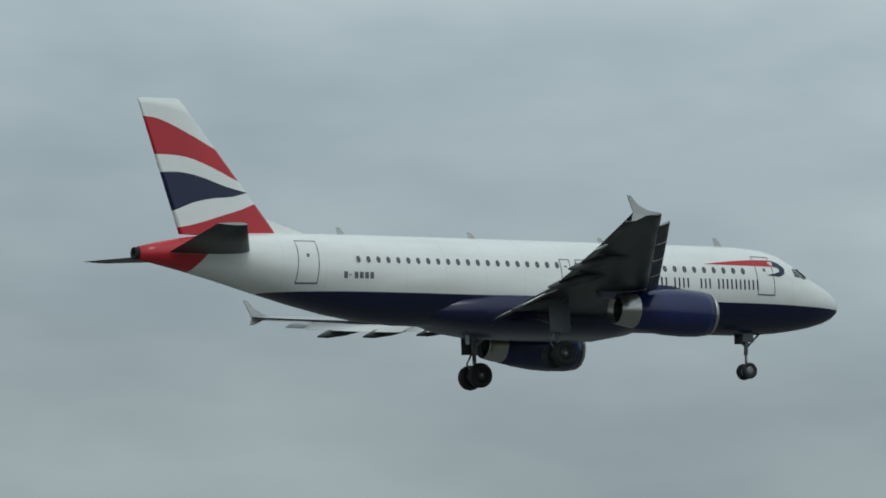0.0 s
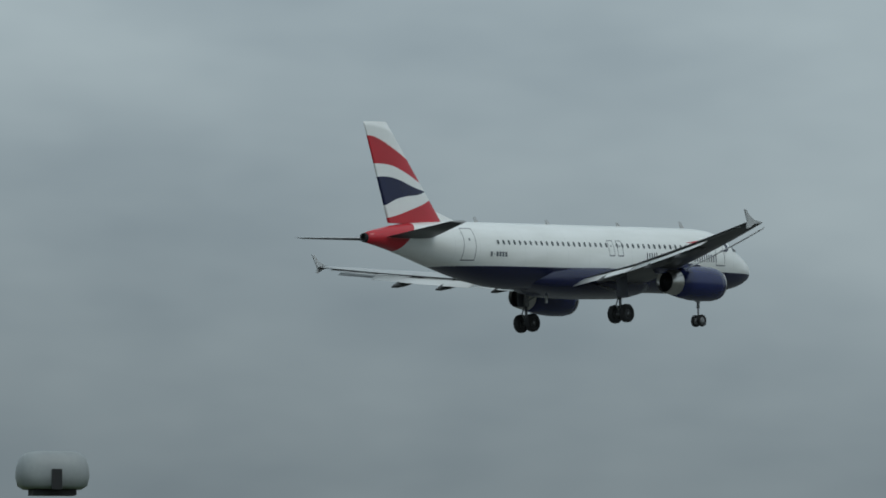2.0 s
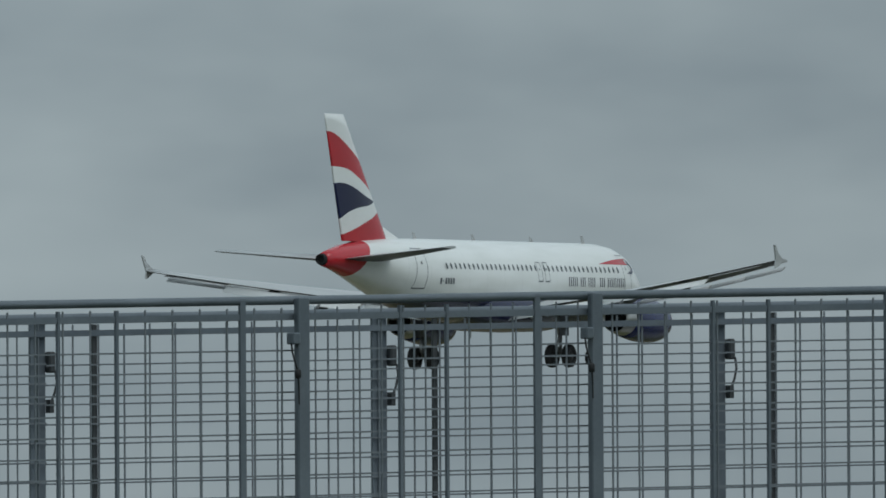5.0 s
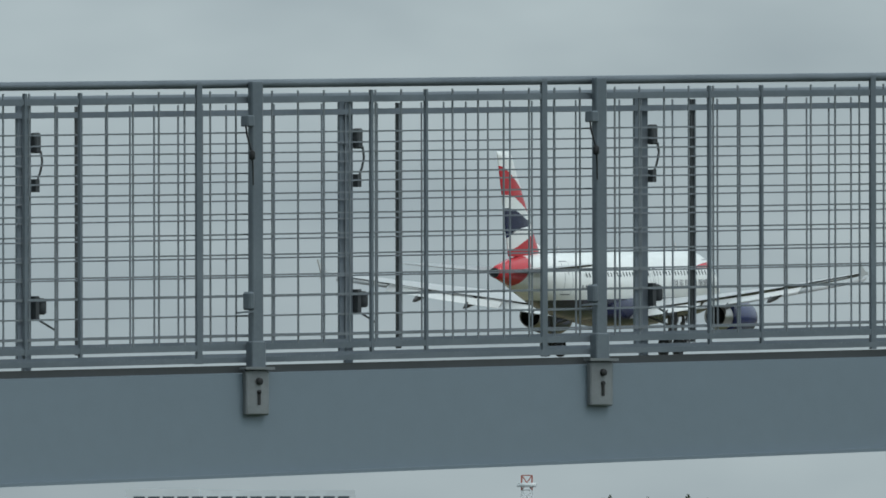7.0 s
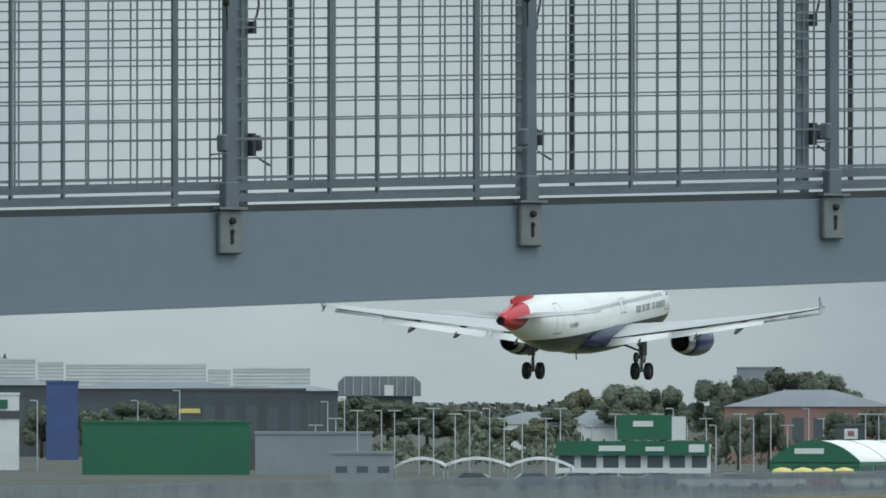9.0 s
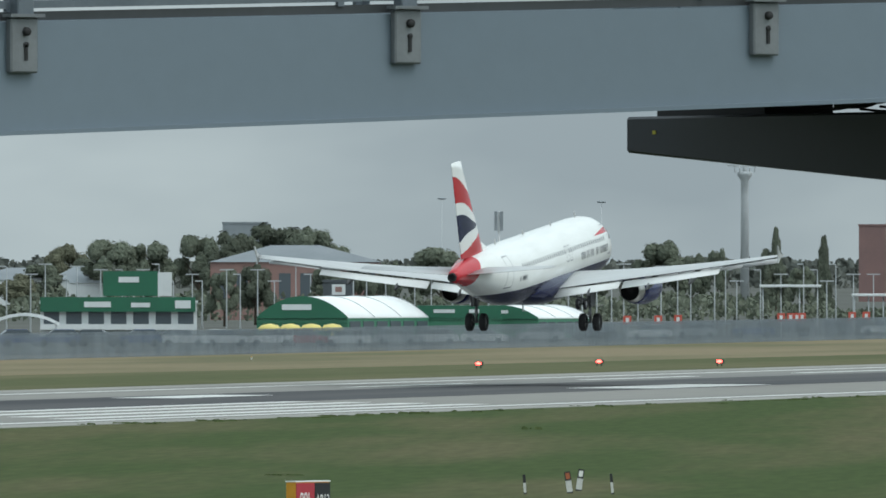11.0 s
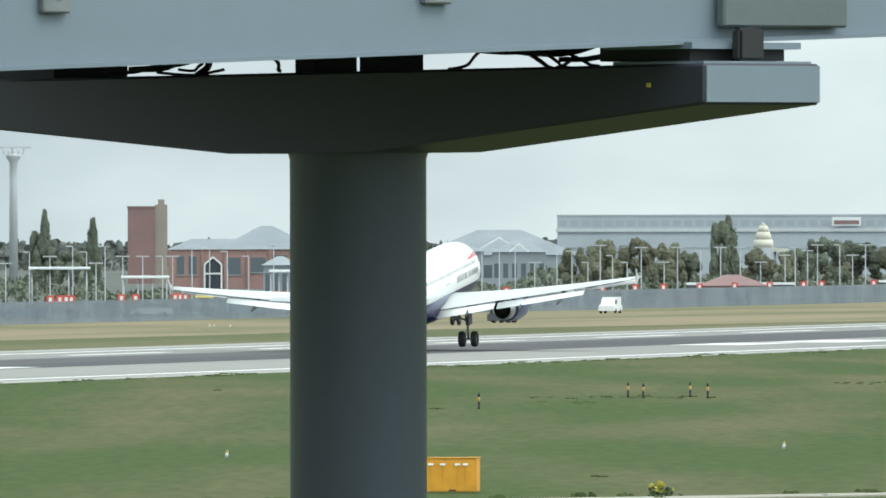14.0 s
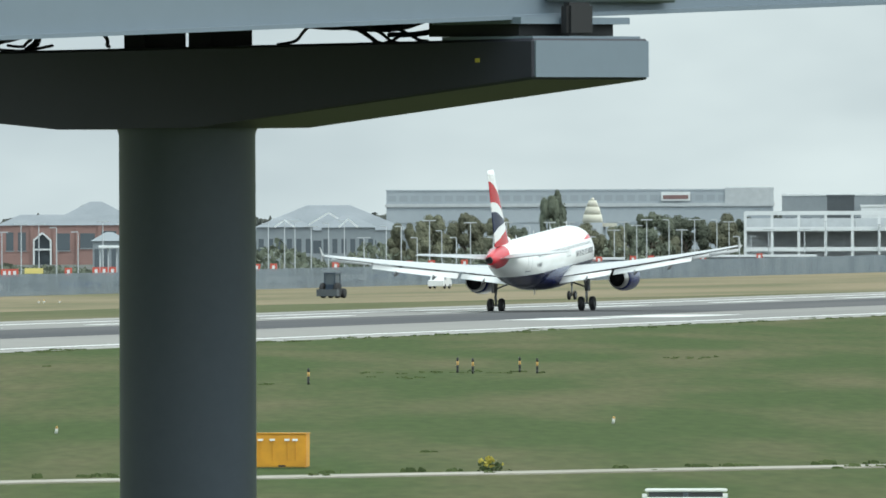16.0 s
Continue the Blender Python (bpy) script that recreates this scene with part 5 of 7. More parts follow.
x = 1050.0
while x < 2700:
    add_box(x, x + 0.11, 378.0, 378.03, 0.02, 2.1)
    x += 0.27
for z in (0.4, 1.75):
    add_box(1050, 2700, 378.04, 378.09, z, z + 0.06)
me = bpy.data.meshes.new("palisade_fence")
me.from_pydata(fv, [], ff)
me.materials.append(material("palisade_steel", (0.20, 0.235, 0.26), 0.6, 0.1, 0.15, 0.2, 0, 10, (0.15, 0.18, 0.205)))
tagged(new("palisade_fence", me), "long grey steel palisade fence along the airfield edge", "fence", kind="stuff")
bm = bmesh.new()
box(bm, 900, 4800, 381, 392, -0.3, 0.03)
tagged(part("perimeter_road", bm, ASPHALT), "grey asphalt perimeter road and car park", "road", kind="structure")


# trees
def leaf_crown(n, shape, seed, size):
    """Many small leaf clumps in a lumpy volume one metre high and wide."""
    r = random.Random(seed)
    lumps = []
    for i in range(26):
        a = r.uniform(0, 6.28)
        if shape == "poplar":
            z = 0.10 + 0.84 * (i + r.uniform(0, 1)) / 26
            wide = 0.40 * min(1.0, (z / 0.3) ** 0.6) * max(0.10, 1.02 - z) ** 0.7
            lumps.append((wide * 0.55 * math.cos(a), wide * 0.55 * math.sin(a), z, wide * 0.62 + 0.03))
        else:
            z = r.uniform(0.34, 0.90)
            rad = 0.40 * math.sqrt(max(0.03, 1 - ((z - 0.50) / 0.46) ** 2)) * r.uniform(0.55, 1.0)
            lumps.append((rad * math.cos(a), rad * math.sin(a), z, r.uniform(0.08, 0.15)))
    vs, fs = [], []
    for i in range(n):
        lx, ly, lz, lr = r.choice(lumps)
        d = Vector((r.gauss(0, 1), r.gauss(0, 1), r.gauss(0, 1))).normalized() * lr * r.uniform(0.88, 1.06)
        c = Vector((lx, ly, lz)) + d
        if c.z > 1.0 or c.z < 0.08:
            continue
        face = d.normalized() + Vector((r.gauss(0, 0.3), r.gauss(0, 0.3), r.gauss(0, 0.3) + 0.25))
        m = face.to_track_quat("Z", "Y").to_matrix() @ Euler((0, 0, r.uniform(0, 6.28))).to_matrix()
        s = size * r.uniform(0.6, 1.3)
        n0 = len(vs)
        for p in ((-s, -s * 0.6, 0), (s, -s * 0.5, 0), (s * 0.7, s * 0.6, s * 0.3), (-s * 0.8, s * 0.5, 0)):
            vs.append(c + m @ Vector(p))
        fs.append((n0, n0 + 1, n0 + 2, n0 + 3))
    for lx, ly, lz, lr in lumps:
        rr, n0 = lr * 0.93, len(vs)
        for j in range(1, 5):
            for i in range(8):
                a, b = i * math.pi / 4 + j * 0.4, math.pi * j / 5
                k = rr * r.uniform(0.85, 1.1)
                vs.append(Vector((lx + k * math.sin(b) * math.cos(a), ly + k * math.sin(b) * math.sin(a), min(lz + k * math.cos(b), 0.99))))
        for j in range(3):
            for i in range(8):
                fs.append((n0 + j * 8 + i, n0 + j * 8 + (i + 1) % 8, n0 + (j + 1) * 8 + (i + 1) % 8, n0 + (j + 1) * 8 + i))
        fs.append(tuple(range(n0, n0 + 8)))
    me = bpy.data.meshes.new("crown")
    me.from_pydata(vs, [], fs)
    return me


def trunk_mesh(seed):
    r = random.Random(seed)
    bm = bmesh.new()
    tube(bm, (0, 0, -0.01), (0.01, 0, 0.45), 0.035, 0.022, 8)
    for i in range(5):
        a = i * 1.256 + r.uniform(-0.3, 0.3)
        z = r.uniform(0.25, 0.42)
        tube(bm, (0.005, 0, z), (0.25 * math.cos(a), 0.25 * math.sin(a), z + r.uniform(0.15, 0.3)), 0.015, 0.005, 6)
    return finish(bm, "trunk", BARK)


CROWNS = {"round": [leaf_crown(4200, "round", k, 0.019) for k in (1, 2, 3)], "poplar": [leaf_crown(1900, "poplar", k, 0.026) for k in (5, 6)], "light": [leaf_crown(3600, "round", k, 0.019) for k in (8, 9)]}
for kind, meshes in CROWNS.items():
    for me in meshes:
        me.materials.append(LEAF_LIGHT if kind == "light" else LEAF)
TRUNKS = [trunk_mesh(k) for k in (1, 2)]
trng = random.Random(21)


def tree(across, dist, top, wide, kind="round"):
    """A tree by bearing, distance, the height of its top over eye level and its width, in arc units."""
    dist = behind_fence(across, dist, 430)
    h, w = max(rise(top, dist), 2.5), wide * dist / ARC
    label = {"round": "broad dark green tree with a dense crown", "poplar": "tall narrow dark green poplar tree", "light": "yellowing green tree with a loose crown"}[kind]
    t = thing("tree", arc_frame(across, dist) @ pose(0, 0, 0, 0, 0, trng.uniform(0, 360)) @ Matrix.Diagonal((w, w, h, 1)), label, "tree", "trees beyond the airfield")
    part("trunk", trng.choice(TRUNKS), None, t)
    part("crown", trng.choice(CROWNS[kind]), None, t)


for across, dist, top, wide, kind in (
        (-1985, 1850, -50, 70, "round"), (-1930, 1880, -40, 80, "round"), (-1800, 1850, -46, 80, "round"), (-1745, 1880, -38, 70, "round"), (-1690, 1900, -34, 60, "round"), (262, 2100, -46, 80, "light"), (305, 2080, -52, 60, "light"),
        (-2120, 2300, 0, 110, "round"), (-2030, 2350, 10, 110, "round"), (-1965, 2300, 20, 110, "round"), (-1900, 2350, 34, 150, "round"), (-1830, 2300, 26, 110, "round"), (-1800, 2350, 0, 100, "round"),
        (-2190, 2300, 2, 120, "round"), (-2260, 2400, -6, 110, "light"), (-1600, 2200, -12, 130, "round"), (-1530, 2250, -20, 100, "round"), (-1405, 2200, -10, 120, "round"), (-1345, 2250, -20, 90, "round"),
        (-1212, 2200, 2, 110, "round"), (-1155, 2250, -22, 70, "round"), (-1110, 2400, -12, 50, "round"), (-1006, 2300, 25, 40, "poplar"), (-1020, 2300, -14, 42, "round"), (-922, 2200, 10, 44, "poplar"), (-1006, 2000, -40, 60, "round"),
        (-960, 2150, -44, 60, "round"), (-500, 3000, 0, 90, "round"), (-620, 3000, -6, 60, "round"), (205, 2050, 12, 62, "poplar"), (190, 2060, 2, 50, "round"), 
        (-20, 2000, -30, 90, "light"), (40, 2050, -28, 90, "light"), (100, 2000, -36, 80, "light"), (130, 1950, -50, 60, "round"), (-70, 2050, -44, 70, "light"), (320, 2000, -46, 60, "round"), (370, 1980, -26, 90, "round"),
        (430, 2000, -32, 100, "round"), (490, 1980, -30, 90, "light"), (540, 2000, -36, 70, "round"), (395, 1930, -62, 60, "light"), (590, 1950, -70, 60, "round"), (650, 1950, -66, 50, "round"), (720, 1950, -64, 60, "round"), (760, 2000, -50, 60, "round"), (556, 1860, -92, 46, "round"), (604, 1880, -86, 54, "light"), (652, 1860, -94, 46, "round"), (704, 1870, -84, 60, "round"), (752, 1860, -90, 54, "light"), (800, 1870, -86, 60, "round"),
        
        (-2660, 2500, -18, 110, "round"), (-2610, 2450, -26, 120, "round"), (-2540, 2450, -30, 110, "round"), (-2480, 2450, -34, 90, "round"), (-2440, 2100, -56, 120, "round"), (-2360, 2150, -58, 110, "light"), (-2310, 2250, -38, 100, "round"), (-2230, 2350, -30, 60, "round"),
        (-2290, 2500, -30, 60, "round"), (-2150, 2100, -40, 100, "round"), (-2760, 2450, -30, 110, "round"), (-2830, 2300, -40, 110, "round"), (-2905, 2300, -46, 110, "round"),
        (-2980, 2150, -34, 110, "round"), (-3060, 2150, -26, 120, "round"), (-3130, 2150, -40, 100, "round"), (-3230, 2150, -36, 90, "round"), (-3310, 2100, -50, 90, "round"), (-3620, 2050, -30, 80, "round"), (-3690, 2050, -24, 60, "poplar"),
        (-3740, 2050, -20, 70, "round"), (-3800, 2050, -26, 60, "poplar"), (-3870, 2050, -30, 90, "light"), (-3940, 2050, -36, 90, "light"), (-3475, 2900, 62, 50, "round"), (-3405, 2900, 60, 36, "round"), (-3335, 2900, 64, 60, "round"), (-3300, 2900, 56, 40, "round")):
    tree(across, dist, top, wide, kind)

# scrub and hedges along the car park
hv, hf = [], []
for i in range(17000):
    a = trng.uniform(-2900, 850)
    d = behind_fence(a, trng.uniform(1960, 2120), trng.uniform(425, 440))
    p = bearing_point(a, d)
    z = trng.uniform(0, 1) ** 0.8 * (2.6 + 2.4 * noise.noise(Vector((a * 0.012, 3, 0))) + 1.0 * noise.noise(Vector((a * 0.06, 7, 0)))) * (0.32 if -900 < a < -330 else 1.0)
    m, s = Euler((trng.uniform(0, 6), trng.uniform(0, 6), trng.uniform(0, 6))).to_matrix(), trng.uniform(0.18, 0.45)
    n0 = len(hv)
    for q in ((-s, -s * 0.6, 0), (s, -s * 0.5, 0), (s * 0.7, s * 0.6, s * 0.3), (-s * 0.8, s * 0.5, 0)):
        c = p + Vector((0, 0, max(z, 0.15))) + m @ Vector(q)
        hv.append((c.x, c.y, max(c.z, 0.0)))
    hf.append((n0, n0 + 1, n0 + 2, n0 + 3))
me = bpy.data.meshes.new("hedge")
me.from_pydata(hv, [], hf)
me.materials.append(LEAF)
tagged(new("hedge", me), "dark green scrub and hedges behind the car park", "hedge", kind="stuff")
# woods closing the horizon
hv, hf = [], []
for i in range(26000):
    a, d = trng.uniform(-5200, 1500), trng.uniform(3300, 3400)
    p = bearing_point(a, d)
    z = trng.uniform(0, 1) ** 0.7 * (5.2 + 1.6 * noise.noise(Vector((a * 0.006, 1, 0))) + 1.0 * noise.noise(Vector((a * 0.03, 9, 0))))
    m, s = Euler((trng.uniform(0, 6), trng.uniform(0, 6), trng.uniform(0, 6))).to_matrix(), trng.uniform(0.45, 1.0)
    n0 = len(hv)
    for q in ((-s, -s * 0.6, 0), (s, -s * 0.5, 0), (s * 0.7, s * 0.6, s * 0.3), (-s * 0.8, s * 0.5, 0)):
        c = p + Vector((0, 0, max(z, 0.3))) + m @ Vector(q)
        hv.append((c.x, c.y, max(c.z, 0.0)))
    hf.append((n0, n0 + 1, n0 + 2, n0 + 3))
me = bpy.data.meshes.new("far_woods")
me.from_pydata(hv, [], hf)
me.materials.append(material("far_foliage", (0.115, 0.12, 0.105), 0.9, 0, 0.2, 0.05, 0, 10, (0.09, 0.10, 0.09), spec=0.1))
tagged(new("far_woods", me), "distant grey-green woods along the horizon", "woods", kind="stuff")


# buildings
def building(name, label, x0, x1, dist, top, mat, deep=14.0, rows=0, cols=0, roof=None, roof_h=0.0, base=None, win=0.55, tall=0.5, turn=0.0, overhang=0.25, glass=None):
    """A block by its two bearings, distance and top; windows in rows; a flat coping or a hipped roof."""
    dist = behind_fence(x1, dist)
    w, h = (x1 - x0) * dist / ARC, rise(top, dist)
    eave = h - roof_h
    t = thing(name, arc_frame((x0 + x1) / 2, dist) @ pose(0, 0, 0, 0, 0, turn), label, "building")
    bm = bmesh.new()
    box(bm, -w / 2, w / 2, 0, deep, 0, eave)
    part("wall", bm, mat, t)
    bm = bmesh.new()
    o = overhang
    if roof_h > 0:
        i0 = min(w * 0.5, deep * 0.5) * 0.8
        v = [bm.verts.new(p) for p in ((-w / 2 - o, -o, eave), (w / 2 + o, -o, eave), (w / 2 + o, deep + o, eave), (-w / 2 - o, deep + o, eave), (-w / 2 + i0, deep / 2, h), (w / 2 - i0, deep / 2, h))]
        for f in ((0, 1, 5, 4), (1, 2, 5), (2, 3, 4, 5), (3, 0, 4), (3, 2, 1, 0)):
            bm.faces.new([v[i] for i in f])
    else:
        box(bm, -w / 2 - o * 0.4, w / 2 + o * 0.4, -o * 0.4, deep, eave + 0.004, eave + 0.28)
    part("roof", bm, roof or mat, t)
    if rows and cols:
        z_lo = eave * 0.12 if base is None else base
        ch, cw = (eave - z_lo) / rows, w / cols
        bm = bmesh.new()
        box(bm, -cw * win / 2, cw * win / 2, -0.03, 0.0, 0, ch * tall)
        wm = finish(bm, "window", glass or FAR_GLASS)
        for r in range(rows):
            for c in range(cols):
                wi = part("window", wm, None, t)
                wi.location = (-w / 2 + cw * (c + 0.5), -0.004, z_lo + ch * (r + 0.28))
    return t, w, eave


LIGHT_GREEN = material("light_green_cladding", (0.035, 0.175, 0.10), 0.5, 0, 0.06, 0.3, 0, 12, (0.04, 0.155, 0.09))
ROOF_FABRIC = material("white_roof_fabric", (0.78, 0.79, 0.78), 0.6, 0, 0.05, 0.3, 0, 10, (0.72, 0.73, 0.72))


def vault_hall(foot0, foot1, run, dist, top, eave, deep=14.0):
    """A car-hire hall: an arched green gable, and a white vault running back and to the right from it."""
    u = dist / ARC
    half, run, h, e = (foot1 - foot0) / 2 * u, run * u, rise(top, dist), rise(eave, dist)
    t = thing("rental_hall", arc_frame((foot0 + foot1) / 2, dist), "green car-hire hall with a white vaulted fabric roof", "building", "green car-hire halls")
    arch = [(half * k / 8, e + (h - e) * (1 - abs(k / 8) ** 2.1)) for k in range(-8, 9)]
    # vault, a shell of its own thickness
    bm = bmesh.new()
    rows = []
    for j in range(4):
        f = j / 3
        rows.append([[bm.verts.new((x + run * f, 0.02 + deep * f, z - lower)) for x, z in arch] for lower in (0.0, 0.14)])
    for p, q in zip(rows, rows[1:]):
        for i in range(16):
            bm.faces.new((p[0][i], p[0][i + 1], q[0][i + 1], q[0][i]))
            bm.faces.new((p[1][i], q[1][i], q[1][i + 1], p[1][i + 1]))
        for i in (0, 16):
            bm.faces.new((p[0][i], q[0][i], q[1][i], p[1][i]))
    for r_ in (rows[0], rows[-1]):
        for i in range(16):
            bm.faces.new((r_[0][i], r_[1][i], r_[1][i + 1], r_[0][i + 1]))
    part("roof", bm, ROOF_FABRIC, t, "white vaulted fabric roof", smooth=True)
    for f in (0.33, 0.66, 0.99):
        bm = bmesh.new()
        for p, q in zip(arch, arch[1:]):
            tube(bm, (p[0] + run * f, deep * f, p[1] + 0.02), (q[0] + run * f, deep * f, q[1] + 0.02), 0.05, 0.05, 6, False)
        part("roof_hoop", bm, PALE_STEEL, t)
    # gable
    bm = bmesh.new()
    front = [bm.verts.new((x, -0.22, z + 0.03)) for x, z in arch] + [bm.verts.new((half, -0.22, e - 0.1)), bm.verts.new((-half, -0.22, e - 0.1))]
    back = [bm.verts.new((v.co.x, -0.004, v.co.z)) for v in front]
    bm.faces.new(front)
    bm.faces.new(back[::-1])
    for i in range(len(front)):
        k = (i + 1) % len(front)
        bm.faces.new((front[i], front[k], back[k], back[i]))
    part("gable", bm, GREEN, t, "dark green arched gable")
    bm = bmesh.new()
    box(bm, -half * 0.45, half * 0.2, -0.28, -0.224, e + (h - e) * 0.36, e + (h - e) * 0.62)
    part("sign_bar", bm, FAR_WHITE, t)
    # walls
    bm = bmesh.new()
    lo = [bm.verts.new(p) for p in ((-half, 0, 0), (half, 0, 0), (half + run, deep, 0), (-half + run, deep, 0))]
    hi = [bm.verts.new((v.co.x, v.co.y, e - 0.12)) for v in lo]
    bm.faces.new(hi)
    for i in range(4):
        bm.faces.new((lo[i], lo[(i + 1) % 4], hi[(i + 1) % 4], hi[i]))
    part("wall", bm, LIGHT_GREEN, t, "light green clad wall")
    bm = bmesh.new()
    box(bm, -half, half, -0.1, -0.004, e - 0.62, e - 0.5)
    part("wall_band", bm, GREEN, t)
    side = Vector((run, deep, 0)).normalized()
    out = Vector((side.y, -side.x, 0))
    length = math.hypot(run, deep)
    for i in range(6):
        bm = bmesh.new()
        m = Matrix(((side.x, out.x, 0, half), (side.y, out.y, 0, 0), (0, 0, 1, 0), (0, 0, 0, 1)))
        box(bm, length * (i + 0.12) / 6, length * (i + 0.9) / 6, 0.004, 0.06, 0.3, e - 0.4, m)
        part("window", bm, FAR_GLASS, t)


vault_hall(-1928, -1766, 145, 1620, -99, -136)
vault_hall(-1562, -1428, 95, 1640, -115, -137)
t, w, e = building("green_shed", "long low green-clad car-hire shed with a dark fascia", -1644, -1494, 1636, -141, LIGHT_GREEN, 1.2)
bm = bmesh.new()
box(bm, -w / 2, w / 2, -0.2, 1.2, rise(-139, 1636) + 0.1, rise(-115, 1636))
part("fascia", bm, GREEN, t, "dark green fascia")
for a, b in ((-0.3, -0.05), (0.12, 0.24)):
    bm = bmesh.new()
    box(bm, w * a, w * b, -0.26, -0.204, rise(-128, 1636), rise(-122, 1636))
    part("sign_bar", bm, FAR_WHITE, t)
# hall with the large green sign
t, w, e = building("rental_office", "white and green car-hire office with a large sign", -2312, -2034, 1660, -112, FAR_WHITE, 12, 1, 7, base=0.4, tall=0.5, win=0.7)
for nm, a, b, c, d, mt in (("fascia", -0.5, 0.49, -126, -100, GREEN), ("sign_board", -0.10, 0.25, -98, -54, GREEN), ("sign_board", 0.25, 0.34, -98, -56, FAR_WHITE), ("awning", -0.5, 0.5, -158, -148, FAR_WHITE)):
    bm = bmesh.new()
    box(bm, w * a, w * b, -0.8, -0.1, rise(c, 1660), rise(d, 1660))
    part(nm, bm, mt, t)
for a, b, c, d in ((0.0, 0.13, -74, -64), (-0.22, -0.05, -118, -108), (0.08, 0.2, -118, -110), (0.36, 0.46, -120, -106)):
    bm = bmesh.new()
    box(bm, w * a, w * b, -0.86, -0.81, rise(c, 1660), rise(d, 1660))
    part("sign_bar", bm, FAR_WHITE, t)
# white tent canopies
for i, (a, wd) in enumerate(((-2552, 92), (-2452, 122), (-2340, 112))):
    t = thing("tent_canopy", arc_frame(a, 1600), "white peaked fabric canopy over parked cars", "canopy", "white canopies")
    ww = wd * 1600 / ARC
    bm = bmesh.new()
    zt, ze = rise(-128, 1600), rise(-145, 1600)
    pr = [(ww * 0.55 * k, ze + (zt - ze) * (1 - k * k)) for k in (-1, -0.7, -0.4, -0.15, 0, 0.15, 0.4, 0.7, 1)]
    rr = [[bm.verts.new((x, y, z - 0.3 * abs(y - 2.5) / 2.5)) for y in (0, 1.2, 2.5, 3.8, 5)] for x, z in pr]
    for p, q in zip(rr, rr[1:]):
        for j in range(4):
            bm.faces.new((p[j], q[j], q[j + 1], p[j + 1]))
    bmesh.ops.solidify(bm, geom=bm.faces[:], thickness=0.06)
    part("fabric", bm, FAR_WHITE, t)
    for x in (-ww * 0.5, ww * 0.5):
        bm = bmesh.new()
        tube(bm, (x, 0.3, 0), (x, 0.3, ze), 0.08, 0.08, 8)
        part("mast", bm, PALE_STEEL, t)
for i in range(4):
    t = thing("yellow_canopy", arc_frame(-1905 + 37 * i, 1560), "yellow mushroom-shaped canopy on a post", "canopy", "yellow canopies")
    bm = bmesh.new()
    zt = rise(-147, 1560)
    lathe(bm, [(zt, 0.1), (zt - 0.15, 0.75), (zt - 0.5, 1.12), (zt - 0.65, 1.05)], 14, axis="z")
    part("cover", bm, YELLOW, t)
    bm = bmesh.new()
    tube(bm, (0, 0, 0), (0, 0, zt - 0.3), 0.12, 0.1, 8)
    part("post", bm, YELLOW, t)
t, w, e = building("site_cabin", "grey flat-roofed site cabin with small windows", -2715, -2602, 1600, -124, FAR_GREY, 5, 1, 3, tall=0.25)
t, w, e = building("white_gable_shed", "white low shed with a shallow roof", -2440, -2260, 2250, -48, FAR_WHITE, 20, 0, 0, SLATE, 1.6)
t, w, e = building("white_gable_shed", "white low shed with a shallow roof", -2300, -2180, 2300, -46, FAR_WHITE, 16, 0, 0, FAR_GREY, 2.2)
t, w, e = building("brick_hall", "dark brick hall with a broad grey roof", -2010, -1708, 2000, -8, BRICK, 18, 1, 8, SLATE, 2.0, tall=0.5)
t, w, e = building("flat_block", "pale grey flat-roofed block above the trees", -1988, -1908, 2700, 30, FAR_GREY, 12, 1, 4, tall=0.3)
t, w, e = building("low_shop", "low grey building with a white logo board", -1810, -1755, 1750, -74, DARK_CLAD, 8)
bm = bmesh.new()
box(bm, -0.7, 0.7, -0.06, -0.004, e - 1.3, e - 0.2)
part("logo_board", bm, FAR_WHITE, t)
bm = bmesh.new()
box(bm, -0.35, 0.35, -0.09, -0.062, e - 1.0, e - 0.45)
part("logo_mark", bm, BRICK, t)
# brown tower block
t, w, e = building("tower_block", "windowless brown rendered tower block", -860, -812, 2600, 26, BROWN, 8)
bm = bmesh.new()
box(bm, w / 2 + 0.01, w / 2 + 1.95, 0.4, 7, 0, e + 0.5)
box(bm, w / 2 + 0.5, w / 2 + 1.5, 1, 3, e + 0.5, e + 1.3)
part("stair_tower", bm, TAN, t, "lighter brown stair tower")
t, w, e = building("brick_arcade", "long pink brick range with a low slate roof and arched gateway", -788, -350, 2400, -29, BRICK, 8, 0, 0, SLATE, 1.5)
UNIT = 2400 / ARC


def range_x(across):
    return (across + 569) * UNIT


for a0, a1, lo, hi in ((-773, -760, -92, -60), (-752, -738, -92, -60), (-684, -660, -92, -62), (-642, -616, -88, -62), (-604, -578, -88, -58), (-556, -536, -90, -62), (-512, -492, -90, -62), (-468, -446, -90, -62), (-424, -402, -90, -62), (-384, -364, -90, -62)):
    bm = bmesh.new()
    box(bm, range_x(a0), range_x(a1), -0.05, -0.004, rise(lo, 2400), rise(hi, 2400))
    wi = part("window", bm, FAR_GLASS, t)
    bm = bmesh.new()
    box(bm, range_x(a0) - 0.1, range_x(a1) + 0.1, -0.16, -0.056, rise(lo, 2400) - 0.16, rise(lo, 2400) - 0.02)
    part("sill", bm, FAR_GREY, wi)
for a0 in (-788, -730, -690, -650, -610, -570, -524, -480, -436, -392, -356):
    bm = bmesh.new()
    box(bm, range_x(a0), range_x(a0 + 5), -0.22, -0.004, 0, e)
    part("pier", bm, BRICK, t)
bm = bmesh.new()
gx0, gx1, gz = range_x(-724), range_x(-694), rise(-74, 2400)
